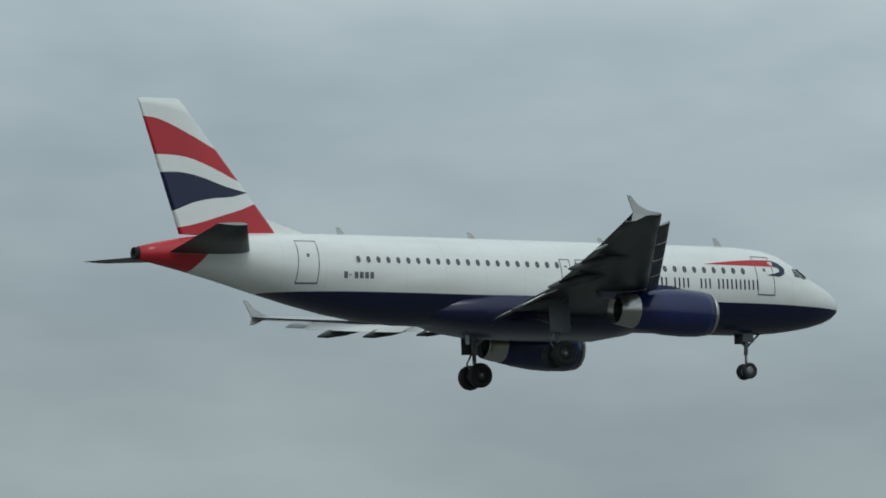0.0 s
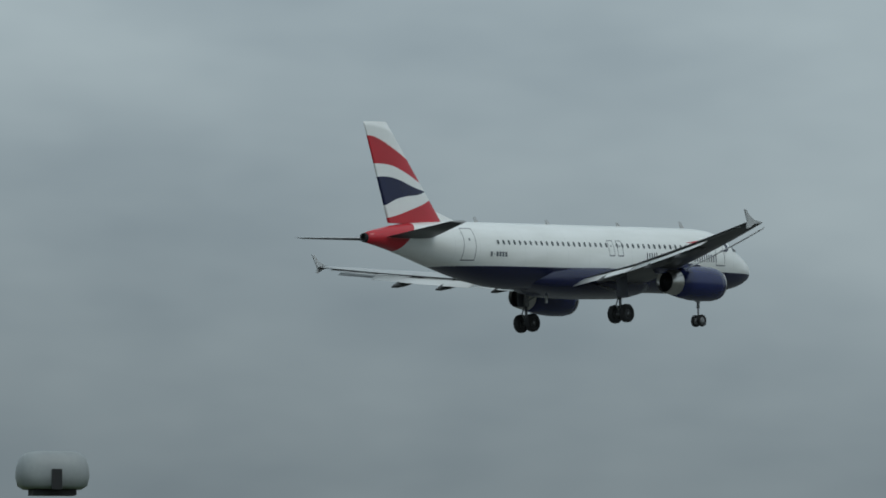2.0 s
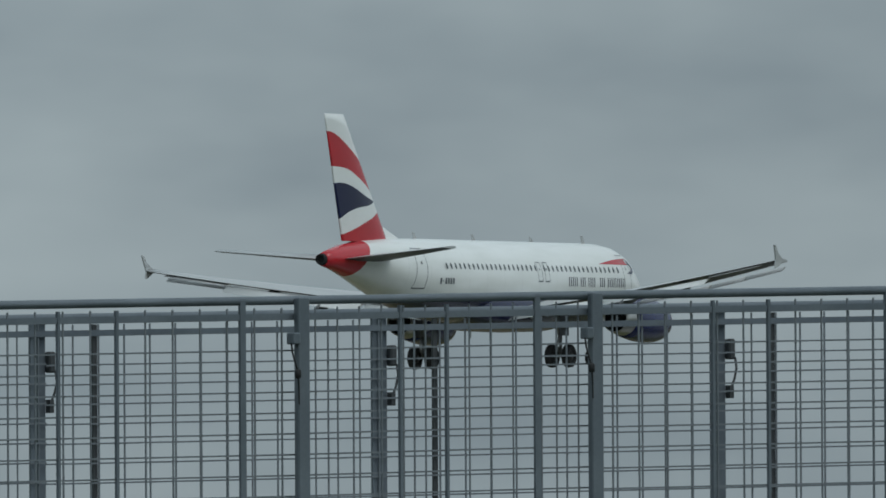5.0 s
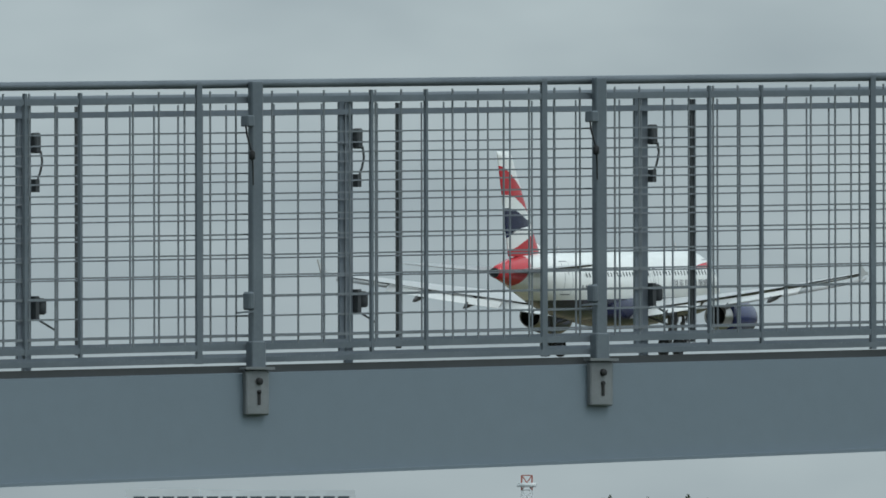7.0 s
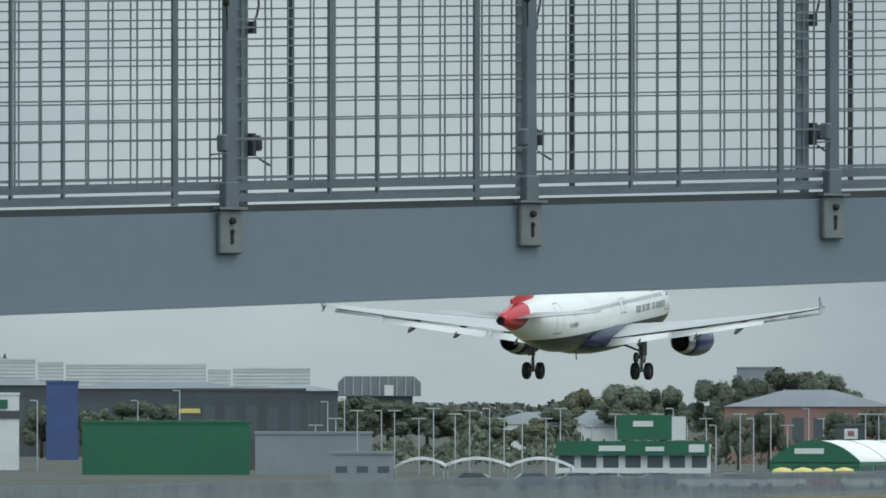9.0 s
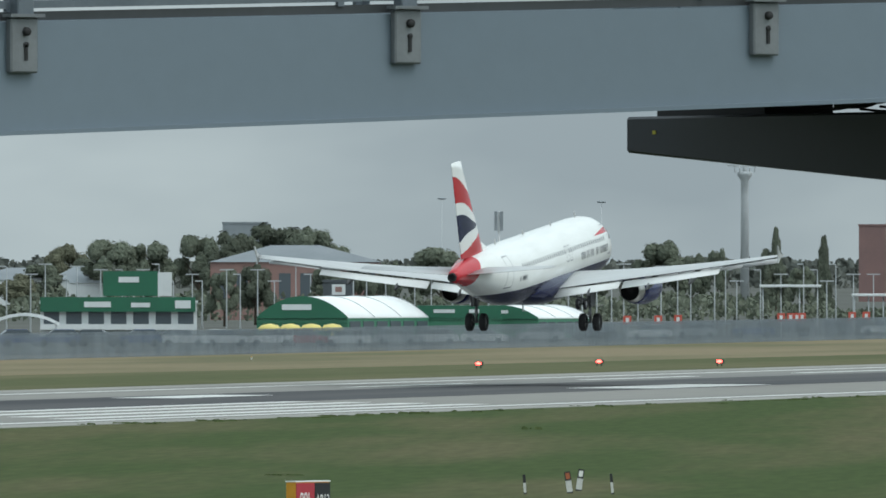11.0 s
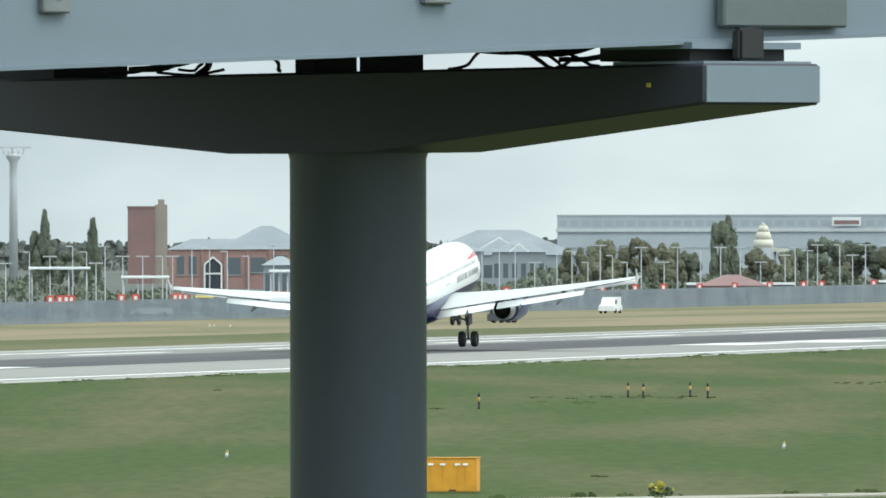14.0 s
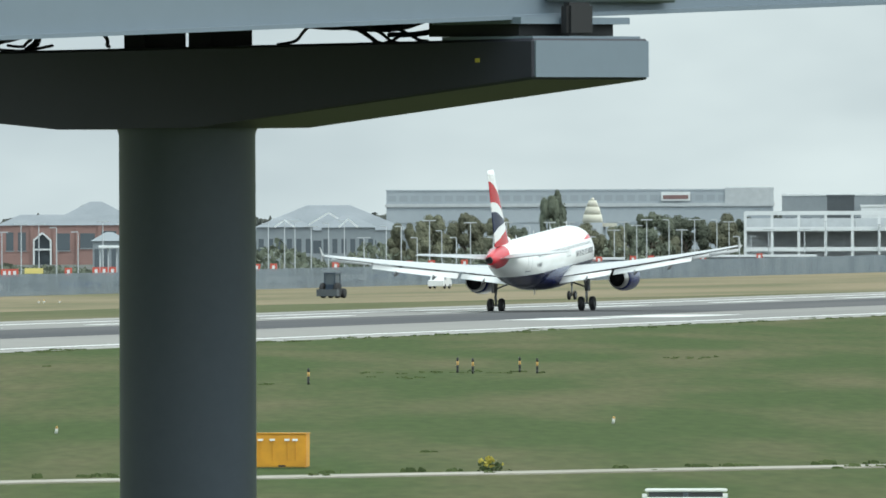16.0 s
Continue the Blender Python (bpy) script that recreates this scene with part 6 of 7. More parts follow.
gm, rise_top = (gx0 + gx1) / 2, rise(-61, 2400)
for p, q in (((gx0, 0), (gx0, gz)), ((gx1, 0), (gx1, gz)), ((gx0, gz), (gm, rise_top)), ((gx1, gz), (gm, rise_top)), ((gx0, gz * 0.62), (gx1, gz * 0.62))):
    wire(bm, (p[0], -0.36, p[1]), (q[0], -0.36, q[1]), 0.12)
part("gateway_frame", bm, FAR_WHITE, t, "white pointed gateway frame")
bm = bmesh.new()
f = [bm.verts.new((x, -0.28, z)) for x, z in ((gx0, 0), (gx1, 0), (gx1, gz), (gm, rise_top), (gx0, gz))]
bm.faces.new(f)
bmesh.ops.solidify(bm, geom=bm.faces[:], thickness=0.05)
part("gateway_glazing", bm, FAR_GLASS, t, "dark teal gateway glazing")
t, w, e = building("slate_hall", "grey hall with a raised hipped slate roof", -668, -560, 2480, -6, FAR_GREY, 12, 0, 0, SLATE, 2.0)
for a0, a1, top, d, rh in ((-345, -60, -14, 2300, 3.4), (-330, -230, -34, 2250, 1.4), (-215, -120, -32, 2250, 1.6)):
    t, w, e = building("slate_hall", "grey hall with a wide hipped slate roof", a0, a1, d, top, FAR_GREY, 20, 1, 6, SLATE, rh, tall=0.4)
    bm = bmesh.new()
    for sx in (-1, 1):
        wire(bm, (sx * w * 0.18, -0.4, e), (0, -0.4, e + rh * 0.7), 0.1)
    part("gable_trim", bm, FAR_WHITE, t)
# hotel
t, w, e = building("hotel", "long grey-blue hotel with window bands and a white sign", -100, 585, 3000, 10, HOTEL_GREY, 22, 2, 34, base=5.4, tall=0.42, win=0.7, glass=HOTEL_GLASS)
bm = bmesh.new()
box(bm, -w / 2 - 0.2, w / 2 + 0.2, -0.3, 0.0, rise(-18, 3000), rise(-12, 3000))
part("ledge", bm, PALE_STEEL, t)
bm = bmesh.new()
box(bm, -w / 2, w / 2 * 0.9, -0.12, -0.05, rise(-46, 3000), rise(-24, 3000))
part("lower_wall", bm, HOTEL_GREY, t)
bm = bmesh.new()
box(bm, w * 0.21, w * 0.285, -0.5, -0.35, rise(-8, 3000), rise(8, 3000))
part("sign_board", bm, FAR_WHITE, t)
bm = bmesh.new()
box(bm, w * 0.215, w * 0.28, -0.56, -0.51, rise(-5, 3000), rise(2, 3000))
part("sign_bar", bm, BROWN, t)
bm = bmesh.new()
box(bm, w / 2 - 8.6, w / 2 + 0.05, -0.2, 10, rise(-14, 3000), rise(15, 3000))
part("end_wing", bm, PALE_STEEL, t)
# cream temple-like tower
t = thing("cream_monument", arc_frame(265, 2210), "cream stepped stone monument on a plinth", "monument")
zb, zt = rise(-52, 2210), rise(-2, 2210)
for k, (r0, r1, a, b) in enumerate(((1.7, 1.7, 0, 0.12), (1.35, 1.2, 0.12, 0.4), (1.15, 0.85, 0.4, 0.68), (0.8, 0.5, 0.68, 0.9), (0.3, 0.12, 0.9, 1.0))):
    bm = bmesh.new()
    z0, z1 = zb + (zt - zb) * a, zb + (zt - zb) * b
    lathe(bm, [(0 if k == 0 else z0, r0), (z1, r1)], 8, axis="z")
    part("tier" if k else "plinth", bm, CREAM if k else FAR_GREY, t)
bm = bmesh.new()
box(bm, 0.8, 3.2, -1, 1.5, zb - 0.1, zb + 0.35)
part("wing", bm, CREAM, t)
# open white-framed deck car park
t = thing("parking_deck", arc_frame(660, 2200), "white-framed open multi-storey car park", "building")
ww = 250 * 2200 / ARC
for z in (-98, -62, -34):
    bm = bmesh.new()
    box(bm, -ww / 2, ww / 2 + 6, 0, 0.5, rise(z, 2200), rise(z + 7, 2200))
    part("beam", bm, FAR_WHITE, t)
for i in range(8):
    bm = bmesh.new()
    xx = -ww / 2 + (ww + 6) * i / 7
    box(bm, xx - 0.18, xx + 0.18, 0.05, 0.45, 0, rise(-28, 2200))
    part("column", bm, FAR_WHITE, t)
bm = bmesh.new()
box(bm, -ww / 2, ww / 2 + 6, 0.6, 14, rise(-64, 2200), rise(-60, 2200))
box(bm, -ww / 2, ww / 2 + 6, 8, 14, 0, rise(-40, 2200))
part("deck", bm, PALE_STEEL, t)
t, w, e = building("terminal_block", "grey flat-roofed block behind the car park", 600, 900, 2700, 0, FAR_GREY, 14, 1, 10, FAR_WHITE, 0, tall=0.3)
t, w, e = building("dark_box_block", "dark square block on a pale roof", 680, 728, 2500, -2, DARK_CLAD, 8)
t, w, e = building("terminal_block", "pale low block with a red board", 740, 900, 2300, -20, FAR_WHITE, 14, 1, 6, tall=0.3)
t, w, e = building("low_shelter", "long low white car-park shelter", 130, 320, 1760, -112, DARK_CLAD, 4, 1, 10, FAR_WHITE, tall=0.6, base=0.2, win=0.8)
t, w, e = building("low_shelter", "long low white car-park shelter", 470, 660, 1780, -108, DARK_CLAD, 4, 1, 10, FAR_WHITE, tall=0.6, base=0.2, win=0.8)
t, w, e = building("brick_lodge", "small brick lodge with a tiled hipped roof", 150, 270, 1850, -94, BRICK, 8, 1, 4, BROWN, 1.3)
t, w, e = building("glass_canopy", "pale curved glazed shelter", -620, -560, 1900, -60, FAR_GREY, 6, 1, 4, roof_h=1.0)
for a0, a1, top in ((-1036, -926, -78), (-872, -786, -94), (-610, -560, -84)):
    u = 1760 / ARC
    cw, zt = (a1 - a0) * u, rise(top, 1760)
    t = thing("flat_canopy", arc_frame((a0 + a1) / 2, behind_fence(a1, 1760, 398)), "thin white flat canopy on slim posts over a car-park bay", "canopy", "flat canopies in the car park")
    bm = bmesh.new()
    box(bm, -cw / 2, cw / 2, 0, 4.0, zt - 0.28, zt)
    bmesh.ops.bevel(bm, geom=bm.edges[:], offset=0.05, segments=1, affect="EDGES")
    part("roof", bm, FAR_WHITE, t)
    for x in (-cw * 0.44, -cw * 0.15, cw * 0.15, cw * 0.44):
        bm = bmesh.new()
        tube(bm, (x, 0.6, 0), (x, 0.6, zt - 0.28), 0.07, 0.07, 8)
        part("post", bm, PALE_STEEL, t)
t = thing("yellow_board", arc_frame(-724, behind_fence(-724, 1640, 399)), "long yellow notice board on two posts", "sign")
bm = bmesh.new()
box(bm, -0.95, 0.95, -0.05, 0.0, 1.75, 2.3)
part("board", bm, YELLOW, t)
for x in (-0.8, 0.8):
    bm = bmesh.new()
    tube(bm, (x, 0.04, 0), (x, 0.04, 2.2), 0.04, 0.04, 6)
    part("post", bm, PALE_STEEL, t)

# west range behind the guideway
t, w, e = building("office_block", "white office block with long window bands", -4335, -3885, 2200, 40, FAR_WHITE, 16, 3, 26, base=3, tall=0.5, win=0.8)
for a, b, h in ((-0.5, -0.21, 2.5), (-0.2, 0.41, 2.3)):
    bm = bmesh.new()
    box(bm, w * a, w * b, 0.2, 10, e, e + h)
    part("upper_storey", bm, FAR_WHITE, t)
for i in range(15):
    bm = bmesh.new()
    box(bm, w * (-0.47 + 0.058 * i), w * (-0.425 + 0.058 * i), 0.12, 0.196, e + 0.6, e + 1.5)
    part("upper_window", bm, FAR_GLASS, t)
t, w, e = building("blue_warehouse", "blue ribbed warehouse with grey plant boxes", -3858, -3640, 2150, 12, BLUE_CLAD, 18)
for a, b, top, mt in ((-0.15, 0.14, 36, FAR_GREY), (0.16, 0.47, 44, FAR_WHITE), (-0.42, -0.16, 34, FAR_WHITE)):
    bm = bmesh.new()
    box(bm, w * a, w * b, 3, 12, e - 1, rise(top, 2150))
    part("plant_box", bm, mt, t)
for i in range(5):
    bm = bmesh.new()
    box(bm, -w / 2, w / 2, -0.05, -0.004, e - 0.5 - 0.7 * i, e - 0.3 - 0.7 * i)
    part("rib", bm, FAR_GLASS, t)
t, w, e = building("loading_shed", "white-edged shed, a dark panel standing for its open bay's shade", -3570, -3490, 1950, 22, FAR_WHITE, 10)
# dark slab in front of the wall, coloured as the open bay's inner shade
bm = bmesh.new()
box(bm, -w / 2 + 0.5, w / 2 + 0.8, -0.2, -0.05, 0, e - 0.7)
part("bay", bm, DARK_CLAD, t)
t, w, e = building("plant_block", "grey plant block on a roof", -3520, -3455, 2300, 40, FAR_GREY, 8)
for a0, a1, top in ((-3450, -3240, 44), (-3236, -3190, 39), (-3186, -2936, 35), (-2932, -2892, 26), (-2888, -2750, 28)):
    t, w, e = building("ribbed_hall", "white corrugated metal hall", a0, a1, 2350, top, FAR_WHITE, 20)
    for i in range(6):
        bm = bmesh.new()
        box(bm, -w / 2, w / 2, -0.06, -0.004, e - 0.42 - 0.5 * i, e - 0.36 - 0.5 * i)
        part("rib", bm, FAR_GREY, t)
for a0, a1, top, mt in ((-3380, -3190, 12, SLATE), (-3170, -2870, 6, SLATE), (-2860, -2700, 2, FAR_GREY)):
    t, w, e = building("link_building", "long low dark glazed link building", a0, a1, 2200, top, DARK_CLAD, 12, 1, 14, mt, 0.9, tall=0.5, win=0.8)
t, w, e = building("blue_stair", "bright blue ribbed stair block", -3222, -3165, 2100, 4, BLUE_CLAD, 6)
t, w, e = building("car_hire_office", "white car-hire office with dark green sign boards", -3500, -3272, 1850, -18, FAR_WHITE, 10)
for a, b, c, d, mt in ((-0.37, -0.02, -40, -26, GREEN), (0.27, 0.41, -42, -26, GREEN), (-0.37, 0.05, -60, -44, DARK_CLAD), (0.2, 0.5, -60, -46, DARK_CLAD)):
    bm = bmesh.new()
    box(bm, w * a, w * b, -0.15, -0.05, rise(c, 1850), rise(d, 1850))
    part("sign_board", bm, mt, t)
bm = bmesh.new()
box(bm, w * -0.34, w * -0.06, -0.19, -0.155, rise(-36, 1850), rise(-30, 1850))
part("sign_bar", bm, FAR_WHITE, t)
t, w, e = building("dark_showroom", "dark grey showroom with yellow lettering bar", -2990, -2760, 1850, -10, DARK_CLAD, 10, 1, 6)
bm = bmesh.new()
box(bm, -w / 2 + 0.2, -w / 2 + 2.6, -0.14, -0.05, rise(-50, 1850), rise(-42, 1850))
part("sign_bar", bm, YELLOW, t)
t, w, e = building("grey_wall_shed", "long low grey shed", -3840, -3520, 1750, -66, FAR_GREY, 6)
t, w, e = building("green_shed", "low green shed with a flat roof", -3160, -2860, 1750, -68, GREEN, 6)
t, w, e = building("grey_wall_shed", "long low grey shed", -2850, -2640, 1750, -88, FAR_GREY, 6)
# drum-shaped dark roof building
t = thing("drum_building", arc_frame(-2625, 3200), "dark ribbed building with a chamfered drum roof", "building")
ww, zt = 148 * 3200 / ARC, rise(16, 3200)
bm = bmesh.new()
pr = [(-0.5, zt - 3.8), (-0.5, zt - 1.2), (-0.42, zt), (0.42, zt), (0.5, zt - 1.2), (0.5, zt - 3.8)]
vv = [[bm.verts.new((ww * a, y, z)) for a, z in pr] for y in (0, 10)]
bm.faces.new(vv[0])
bm.faces.new(vv[1][::-1])
for i in range(6):
    bm.faces.new((vv[0][i], vv[0][(i + 1) % 6], vv[1][(i + 1) % 6], vv[1][i]))
part("drum", bm, SLATE, t)
for i in range(9):
    bm = bmesh.new()
    xx = -ww * 0.42 + ww * 0.84 * i / 8
    box(bm, xx - 0.1, xx + 0.1, -0.25, -0.01, zt - 3.6, zt - 0.1)
    part("rib", bm, PALE_STEEL, t)
bm = bmesh.new()
box(bm, ww * 0.06, ww * 0.17, -0.3, -0.02, zt - 3.7, zt - 1.7)
part("panel", bm, FAR_WHITE, t)
bm = bmesh.new()
box(bm, -ww * 0.4, ww * 0.4, 1, 9, 0, zt - 3.8)
part("base", bm, DARK_CLAD, t)

# radar tower
t = thing("radar_tower", arc_frame(-1062, 2200), "pale concrete radar tower with a flared head", "tower")
zt = rise(128, 2200)
bm = bmesh.new()
lathe(bm, [(0, 0.62), (zt * 0.80, 0.48), (zt - 1.6, 0.50), (zt - 0.9, 0.95), (zt - 0.5, 1.0), (zt - 0.4, 0.8)], 12, axis="z")
part("shaft", bm, PALE_STEEL, t)
for i in range(6):
    bm = bmesh.new()
    a = i * math.pi / 3
    tube(bm, (1.25 * math.cos(a), 1.25 * math.sin(a), zt - 0.5), (1.35 * math.cos(a), 1.35 * math.sin(a), zt + 0.35), 0.06, 0.06, 6)
    part("rail_post", bm, PALE_STEEL, t)
bm = bmesh.new()
box(bm, -2.3, 2.3, -0.2, 0.2, zt + 0.25, zt + 0.5)
tube(bm, (0, 0, zt - 0.5), (0, 0, zt + 0.3), 0.3, 0.2, 8)
part("antenna", bm, PALE_STEEL, t, "radar antenna bar")
# phone mast
t = thing("phone_mast", arc_frame(-1498, 1750), "slim steel phone mast with panel antennas", "mast")
zt = rise(52, 1750)
bm = bmesh.new()
tube(bm, (0, 0, 0), (0, 0, zt), 0.20, 0.10, 10)
part("pole", bm, PALE_STEEL, t)
for dx in (-0.32, 0.28):
    bm = bmesh.new()
    box(bm, dx - 0.16, dx + 0.16, -0.2, 0.1, zt - 2.0, zt)
    part("panel_antenna", bm, FAR_GREY, t)
# red and white lattice tower
t = thing("lattice_tower", arc_frame(-3620, 2000), "red and white lattice tower with round platforms", "tower")
zt = rise(97, 2000)
LAT_RED = material("lattice_red", (0.36, 0.10, 0.07), 0.6)
zs = [zt * i / 9 for i in range(10)]
for i in range(9):
    paint = LAT_RED if i in (5, 6, 8) else FAR_WHITE
    for sx in (-0.62, 0.62):
        for sy in (-0.62, 0.62):
            bm = bmesh.new()
            wire(bm, (sx, sy, zs[i]), (sx, sy, zs[i + 1]), 0.09)
            part("leg", bm, paint, t)
    for sy in (-0.62, 0.62):
        for x0, z0, x1, z1 in ((-0.62, zs[i], 0.62, zs[i + 1]), (0.62, zs[i], -0.62, zs[i + 1]), (-0.62, zs[i + 1], 0.62, zs[i + 1])):
            bm = bmesh.new()
            wire(bm, (x0, sy, z0), (x1, sy, z1), 0.06)
            part("brace", bm, paint, t)
for z in (rise(76, 2000), rise(-2, 2000)):
    bm = bmesh.new()
    lathe(bm, [(z, 0.7), (z, 1.15), (z + 0.5, 1.15), (z + 0.5, 0.7)], 14, axis="z")
    part("platform", bm, FAR_WHITE, t)

# car-park lamp posts
bm = bmesh.new()
tube(bm, (0, 0, 0), (0, 0, 1.0), 0.085, 0.05, 8)
single = finish(bm, "pole", PALE_STEEL)
bm = bmesh.new()
box(bm, -0.75, 0.0, -0.1, 0.1, -0.03, 0.09)
head_l = finish(bm, "head", PALE_STEEL)
bm = bmesh.new()
box(bm, 0.0, 0.75, -0.1, 0.1, -0.03, 0.09)
head_r = finish(bm, "head", PALE_STEEL)
lrng = random.Random(5)
a = -2800.0
while a < 820:
    d = behind_fence(a, lrng.uniform(1700, 1960), lrng.uniform(400, 425))
    h = rise(lrng.choice((-42, -46, -52, -60, -72)), d)
    t = thing("street_lamp", arc_frame(a, d), "pale steel car-park lamp post with flat heads", "street lamp", "lamp posts in the car park")
    p = part("pole", single, None, t)
    p.scale = (1, 1, h)
    for k, hm_ in enumerate((head_l, head_r)):
        if k == 0 or lrng.random() < 0.6:
            q = part("head", hm_, None, t)
            q.location.z = h
    a += lrng.uniform(16, 44)
for a, top, d in ((-3860, -20, 1800), (-3790, -24, 1800), (-3715, -30, 1800), (-3660, -24, 1800), (-3590, -30, 1800), (-3240, -28, 1780), (-3060, -28, 1780), (-2985, -10, 1780), (-2720, -30, 1780), (-2690, -24, 1780)):
    t = thing("street_lamp", arc_frame(a, d), "pale steel car-park lamp post with flat heads", "street lamp", "lamp posts in the car park")
    p = part("pole", single, None, t)
    p.scale = (1, 1, rise(top, d))
    q = part("head", head_l, None, t)
    q.location.z = rise(top, d)

# red parking boards
for a in (-997, -980, -969, -960, -871, -846, -776, -768, -758, -663, -614, -600, -585, -455, -430, -330, -300, -190, -60, -20, 38, 88, 152, 214, 276, 336, 368, -1270, -1215, -1180, 460, 560):
    d = behind_fence(a, 1600, 398)
    t = thing("parking_sign", arc_frame(a, d), "red board with a white letter mark on a post", "sign", "red parking boards")
    bm = bmesh.new()
    tube(bm, (0, 0, 0), (0, 0, 1.4), 0.05, 0.05, 6)
    part("post", bm, PALE_STEEL, t)
    bm = bmesh.new()
    box(bm, -0.38, 0.38, -0.06, 0.0, 1.45, 2.28)
    part("board", bm, RED_BOARD, t)
    bm = bmesh.new()
    box(bm, -0.15, 0.15, -0.09, -0.064, 1.65, 2.08)
    part("mark", bm, FAR_WHITE, t)


# parked cars
def car(across, dist, colour, turn, van=False):
    t = thing("parked_car", arc_frame(across, dist) @ pose(0, 0, 0, 0, 0, turn), ("white panel van parked by the fence" if van else colour[0] + " hatchback car parked behind the fence"), "van" if van else "car", "" if van else "parked cars")
    if van:
        t.matrix_basis = t.matrix_basis @ Matrix.Diagonal((0.85, 0.95, 0.78, 1))
    prof = [(-2.1, 0.35), (-2.1, 0.85), (-1.2, 0.98), (1.9, 1.0), (2.1, 0.8), (2.1, 0.35)]
    top = [(-1.1, 0.98), (-0.45, 1.45), (1.35, 1.47), (1.9, 1.0)]
    if van:
        prof = [(-2.4, 0.35), (-2.4, 1.05), (-1.6, 1.15), (2.4, 1.15), (2.4, 0.35)]
        top = [(-1.6, 1.15), (-0.9, 2.1), (2.35, 2.15), (2.4, 1.15)]
    for nm, pf, wd, mt in (("body", prof, 0.86, colour[1]), ("cabin", top, 0.74, FAR_GLASS if not van else colour[1])):
        bm = bmesh.new()
        v = [[bm.verts.new((x, y, z + (0.004 if nm == "cabin" else 0))) for x, z in pf] for y in (-wd, wd)]
        bm.faces.new(v[0])
        bm.faces.new(v[1][::-1])
        for i in range(len(pf)):
            j = (i + 1) % len(pf)
            bm.faces.new((v[0][i], v[0][j], v[1][j], v[1][i]))
        part(nm, bm, mt, t)
    bm = bmesh.new()
    box(bm, top[1][0], top[2][0], -0.7, 0.7, top[1][1] + 0.03, top[1][1] + 0.07)
    part("roof", bm, colour[1], t)
    if van:
        for y in (-0.745,):
            bm = bmesh.new()
            box(bm, -1.2, -0.2, -0.77, -0.745, 1.25, 1.8)
            part("side_window", bm, FAR_GLASS, t)
    for x in (-1.35, 1.3):
        for y in (-0.8, 0.8):
            w_ = part("wheel", car_wheel, None, t)
            w_.location = (x, y, 0.32)


bm = bmesh.new()
lathe(bm, [(-0.1, 0.05), (-0.1, 0.28), (-0.06, 0.32), (0.06, 0.32), (0.1, 0.28), (0.1, 0.05)], 14, axis="y")
car_wheel = finish(bm, "wheel", TYRE)
COLOURS = [(n, material("car_" + n, c, 0.25)) for n, c in (("white", (0.62, 0.63, 0.63)), ("silver", (0.34, 0.36, 0.37)), ("black", (0.015, 0.016, 0.018)), ("red", (0.30, 0.03, 0.03)), ("blue", (0.03, 0.06, 0.18)), ("grey", (0.12, 0.13, 0.14)))]
a = -2450.0
crng = random.Random(9)
while a < 800:
    car(a, behind_fence(a, 1500, crng.uniform(392, 398)), crng.choice(COLOURS), crng.choice((0, 180)) + crng.uniform(-12, 12))
    a += crng.uniform(62, 110)
car(-6, 1735, COLOURS[0], 78, van=True)

# tractor on the verge
t = thing("tractor", arc_frame(-196, 1578) @ pose(0, 0, 0, 0, 0, 68) @ Matrix.Diagonal((0.85, 0.85, 0.92, 1)), "dark blue tractor with a glazed cab on dry grass", "tractor")
TRACTOR = material("tractor_blue", (0.012, 0.028, 0.05), 0.4, 0, 0.1, 1)
bm = bmesh.new()
box(bm, -0.9, 0.9, -0.5, 0.5, 0.7, 1.4)
box(bm, 0.7, 1.9, -0.35, 0.35, 0.75, 1.45)
bmesh.ops.bevel(bm, geom=bm.edges[:], offset=0.06, segments=2, affect="EDGES")
part("body", bm, TRACTOR, t)
bm = bmesh.new()
box(bm, -0.75, 0.75, -0.6, 0.6, 1.4, 2.45)
part("cab", bm, FAR_GLASS, t)
for x in (-0.75, 0.75):
    for y in (-0.6, 0.6):
        bm = bmesh.new()
        box(bm, x - 0.06, x + 0.06, y - 0.06, y + 0.06, 1.4, 2.5)
        part("pillar", bm, TRACTOR, t)
bm = bmesh.new()
box(bm, -0.85, 0.85, -0.7, 0.7, 2.46, 2.6)
part("roof", bm, TRACTOR, t)
bm = bmesh.new()
box(bm, -1.7, -0.9, -1.2, 1.2, 0.2, 0.9)
part("mower_deck", bm, DARK_CLAD, t)
for x, y, r in ((-0.6, -0.85, 0.8), (-0.6, 0.85, 0.8), (1.4, -0.75, 0.5), (1.4, 0.75, 0.5)):
    bm = bmesh.new()
    lathe(bm, [(-0.2, r * 0.4), (-0.22, r * 0.9), (-0.12, r), (0.12, r), (0.22, r * 0.9), (0.2, r * 0.4)], 18, pose(x, y, r), axis="y")
    part("wheel", bm, TYRE, t)

# high lamp heads far beyond the car park
for across, top in ((-1599, 75), (-1316, 69)):
    z = rise(top, 2600)
    t = thing("high_mast_lamp", arc_frame(across, 2600), "flat grey lamp crown on a thin tall mast", "street lamp", "high masts beyond the car park")
    bm = bmesh.new()
    tube(bm, (0, 0, 0), (0, 0, z), 0.03, 0.012, 6)
    part("mast", bm, material("mast_grey", (0.62, 0.66, 0.68), 0.6), t)
    bm = bmesh.new()
    lathe(bm, [(z - 0.2, 0.2), (z - 0.15, 0.62), (z - 0.02, 0.75), (z + 0.1, 0.4), (z + 0.14, 0.1)], 14, axis="z")
    part("crown", bm, FAR_GREY, t, "flat grey lamp crown")



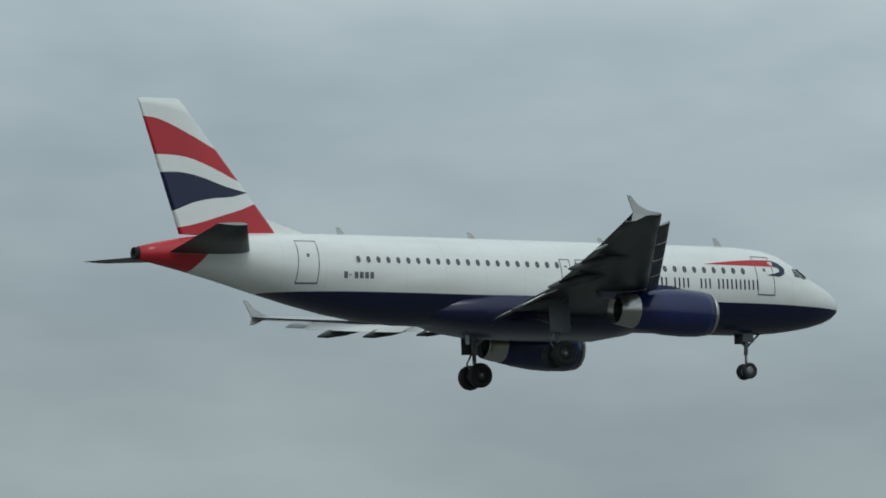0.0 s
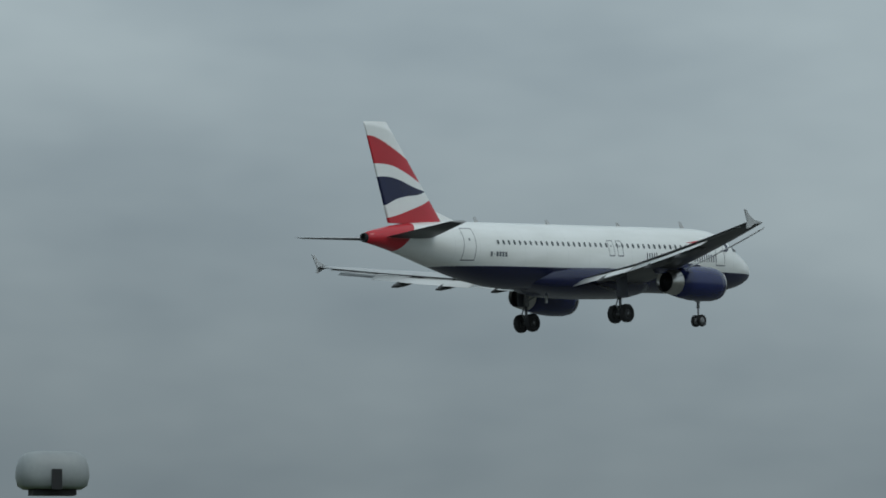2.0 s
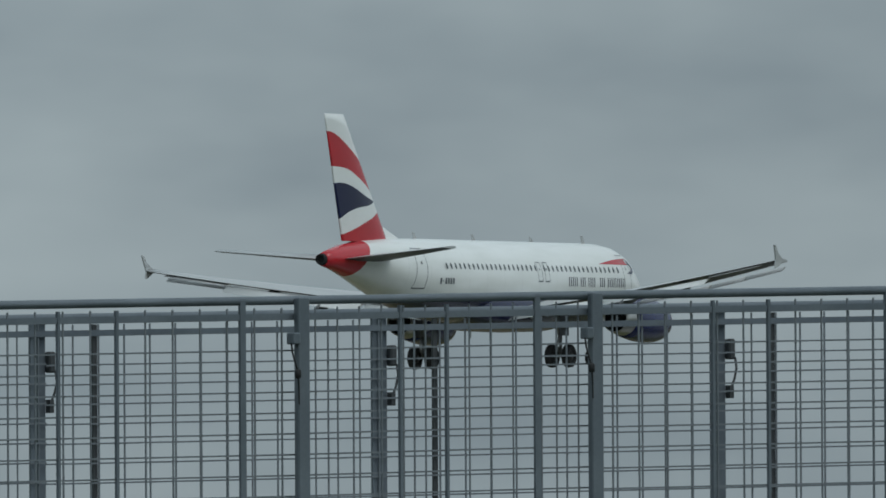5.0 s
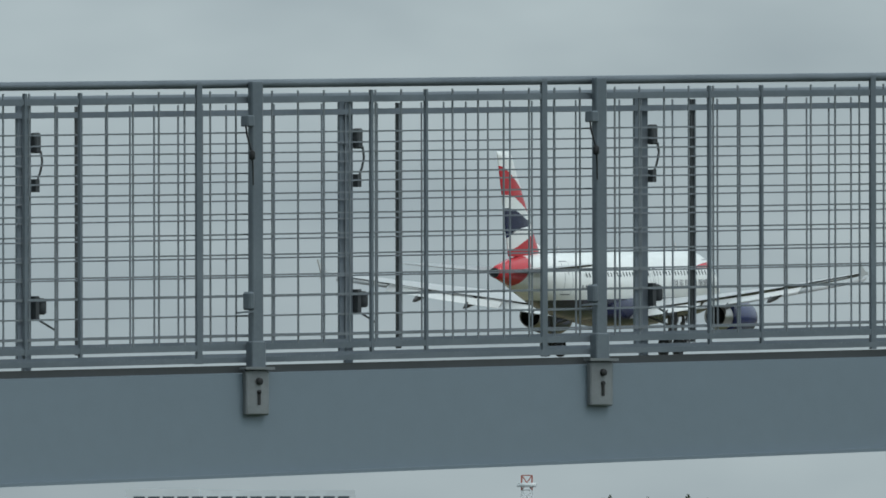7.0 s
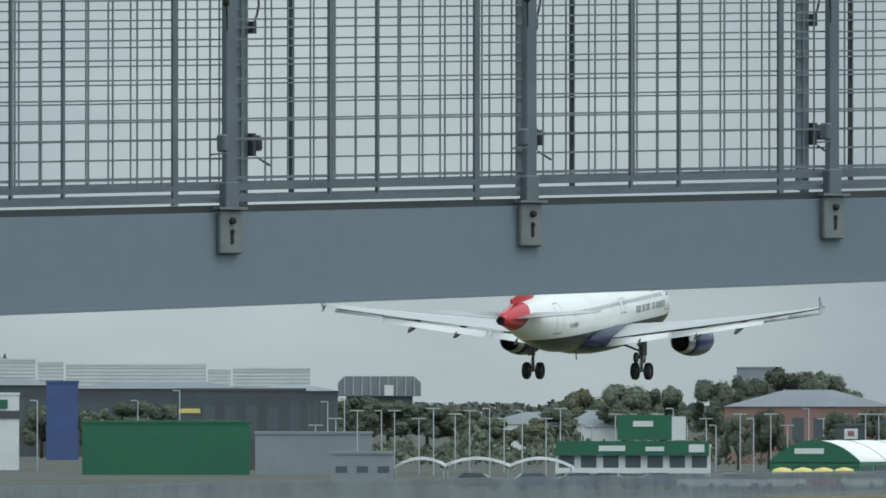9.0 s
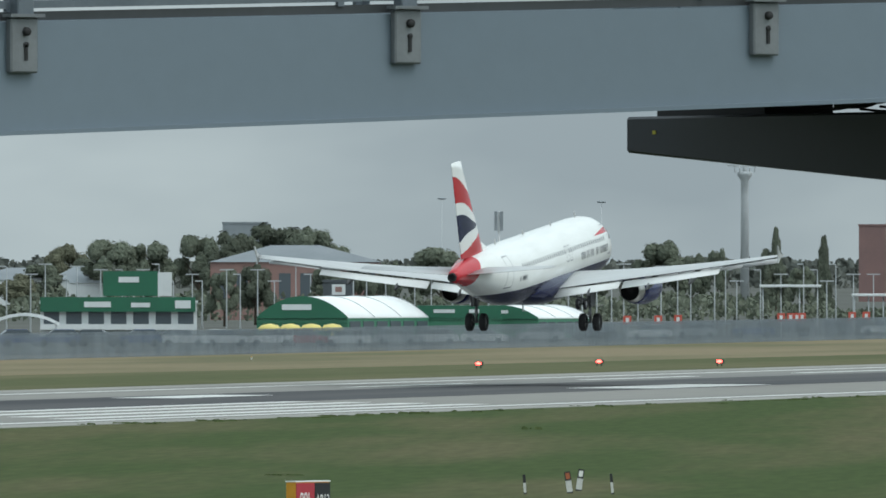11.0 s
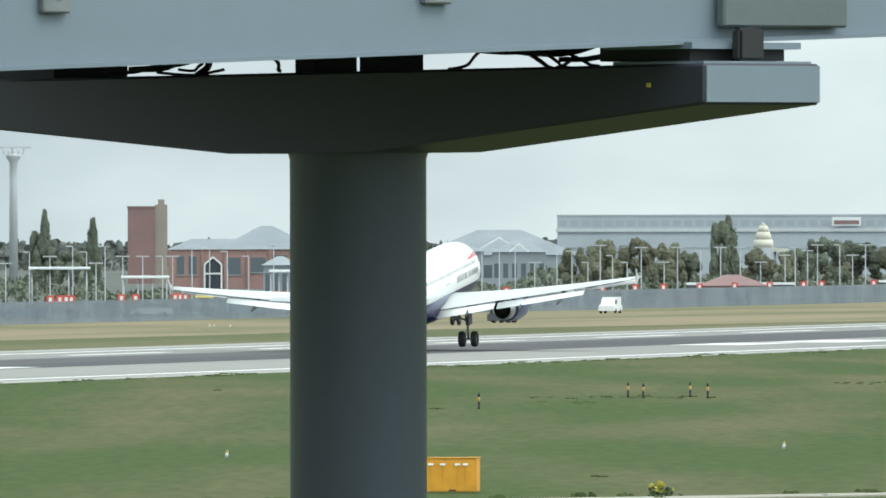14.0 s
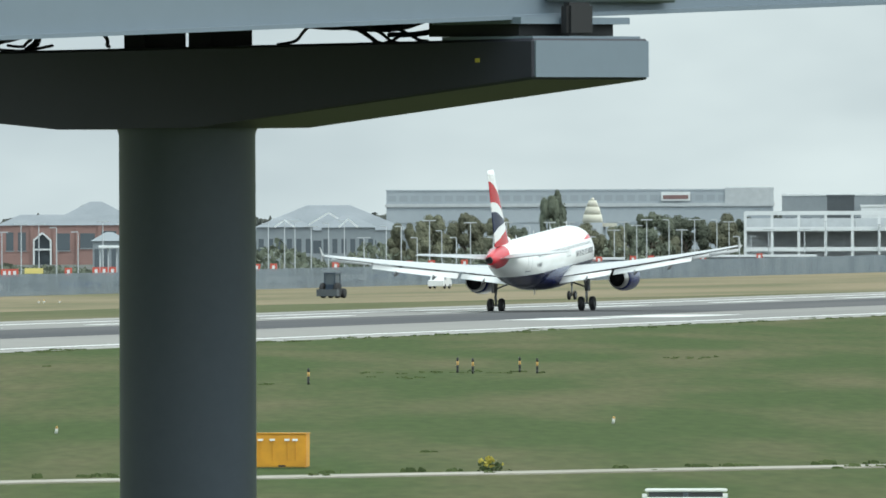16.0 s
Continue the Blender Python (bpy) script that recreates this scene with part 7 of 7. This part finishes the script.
# ---------------------------------------------------------------- what moves
FLIGHT = [
    (0.00, 362.11, 641.79, 89.42, -2.85, -1.46, -0.59),
    (0.50, 488.64, 679.24, 89.72, -2.18, -1.04, -0.56),
    (1.00, 610.06, 685.29, 86.34, -2.39, -1.28, -0.58),
    (1.50, 717.98, 685.03, 82.48, -3.14, -1.57, -0.61),
    (2.00, 781.06, 637.15, 67.79, -2.58, -1.41, -0.61),
    (2.50, 817.16, 596.03, 53.14, 0.12, -1.22, -0.61),
    (3.00, 817.09, 521.94, 39.95, 1.21, -0.58, -1.10),
    (3.20, 811.11, 510.55, 38.56, 0.78, -0.54, -0.46),
    (5.30, 768.41, 297.82, 30.97, 0.08, -0.66, -3.16),
    (5.50, 794.92, 302.54, 30.44, 0.48, -0.52, -3.16),
    (6.00, 849.47, 309.32, 28.95, 2.13, -0.35, -3.16),
    (6.50, 895.78, 314.33, 26.50, 2.28, -0.96, -2.50),
    (7.00, 948.20, 320.42, 24.17, 0.50, -1.24, -1.83),
    (7.50, 971.84, 317.61, 21.66, 0.98, -1.30, -2.35),
    (8.00, 996.79, 314.78, 18.93, 0.85, -2.22, -0.91),
    (10.50, 1140.04, 311.31, 8.87, -0.17, -4.96, 0.00),
    (11.00, 1052.78, 277.38, 7.87, -0.10, -5.03, 0.01),
    (11.50, 1005.85, 257.49, 7.66, -0.36, -4.79, 0.14),
    (12.00, 1046.13, 260.05, 6.71, 0.27, -4.44, -0.04),
    (12.50, 1081.19, 262.13, 5.89, 0.15, -4.95, 0.03),
    (13.00, 1114.93, 263.13, 5.34, 0.49, -5.82, -0.10),
    (13.50, 1162.38, 268.07, 4.65, 1.43, -5.79, -0.09),
    (14.00, 1201.14, 270.20, 4.52, -1.24, -6.19, -0.42),
    (14.50, 1232.40, 271.28, 4.44, -3.30, -4.96, -0.33),
    (15.00, 1270.63, 273.48, 4.41, -0.71, -4.31, -0.44),
    (15.50, 1311.55, 276.73, 4.38, 0.66, -3.22, -0.29),
    (16.00, 1354.57, 279.93, 4.34, -1.22, -2.89, -0.05),
]


def motions():
    walk(airliner, [(r[0], pose(*r[1:])) for r in FLIGHT])


motions()
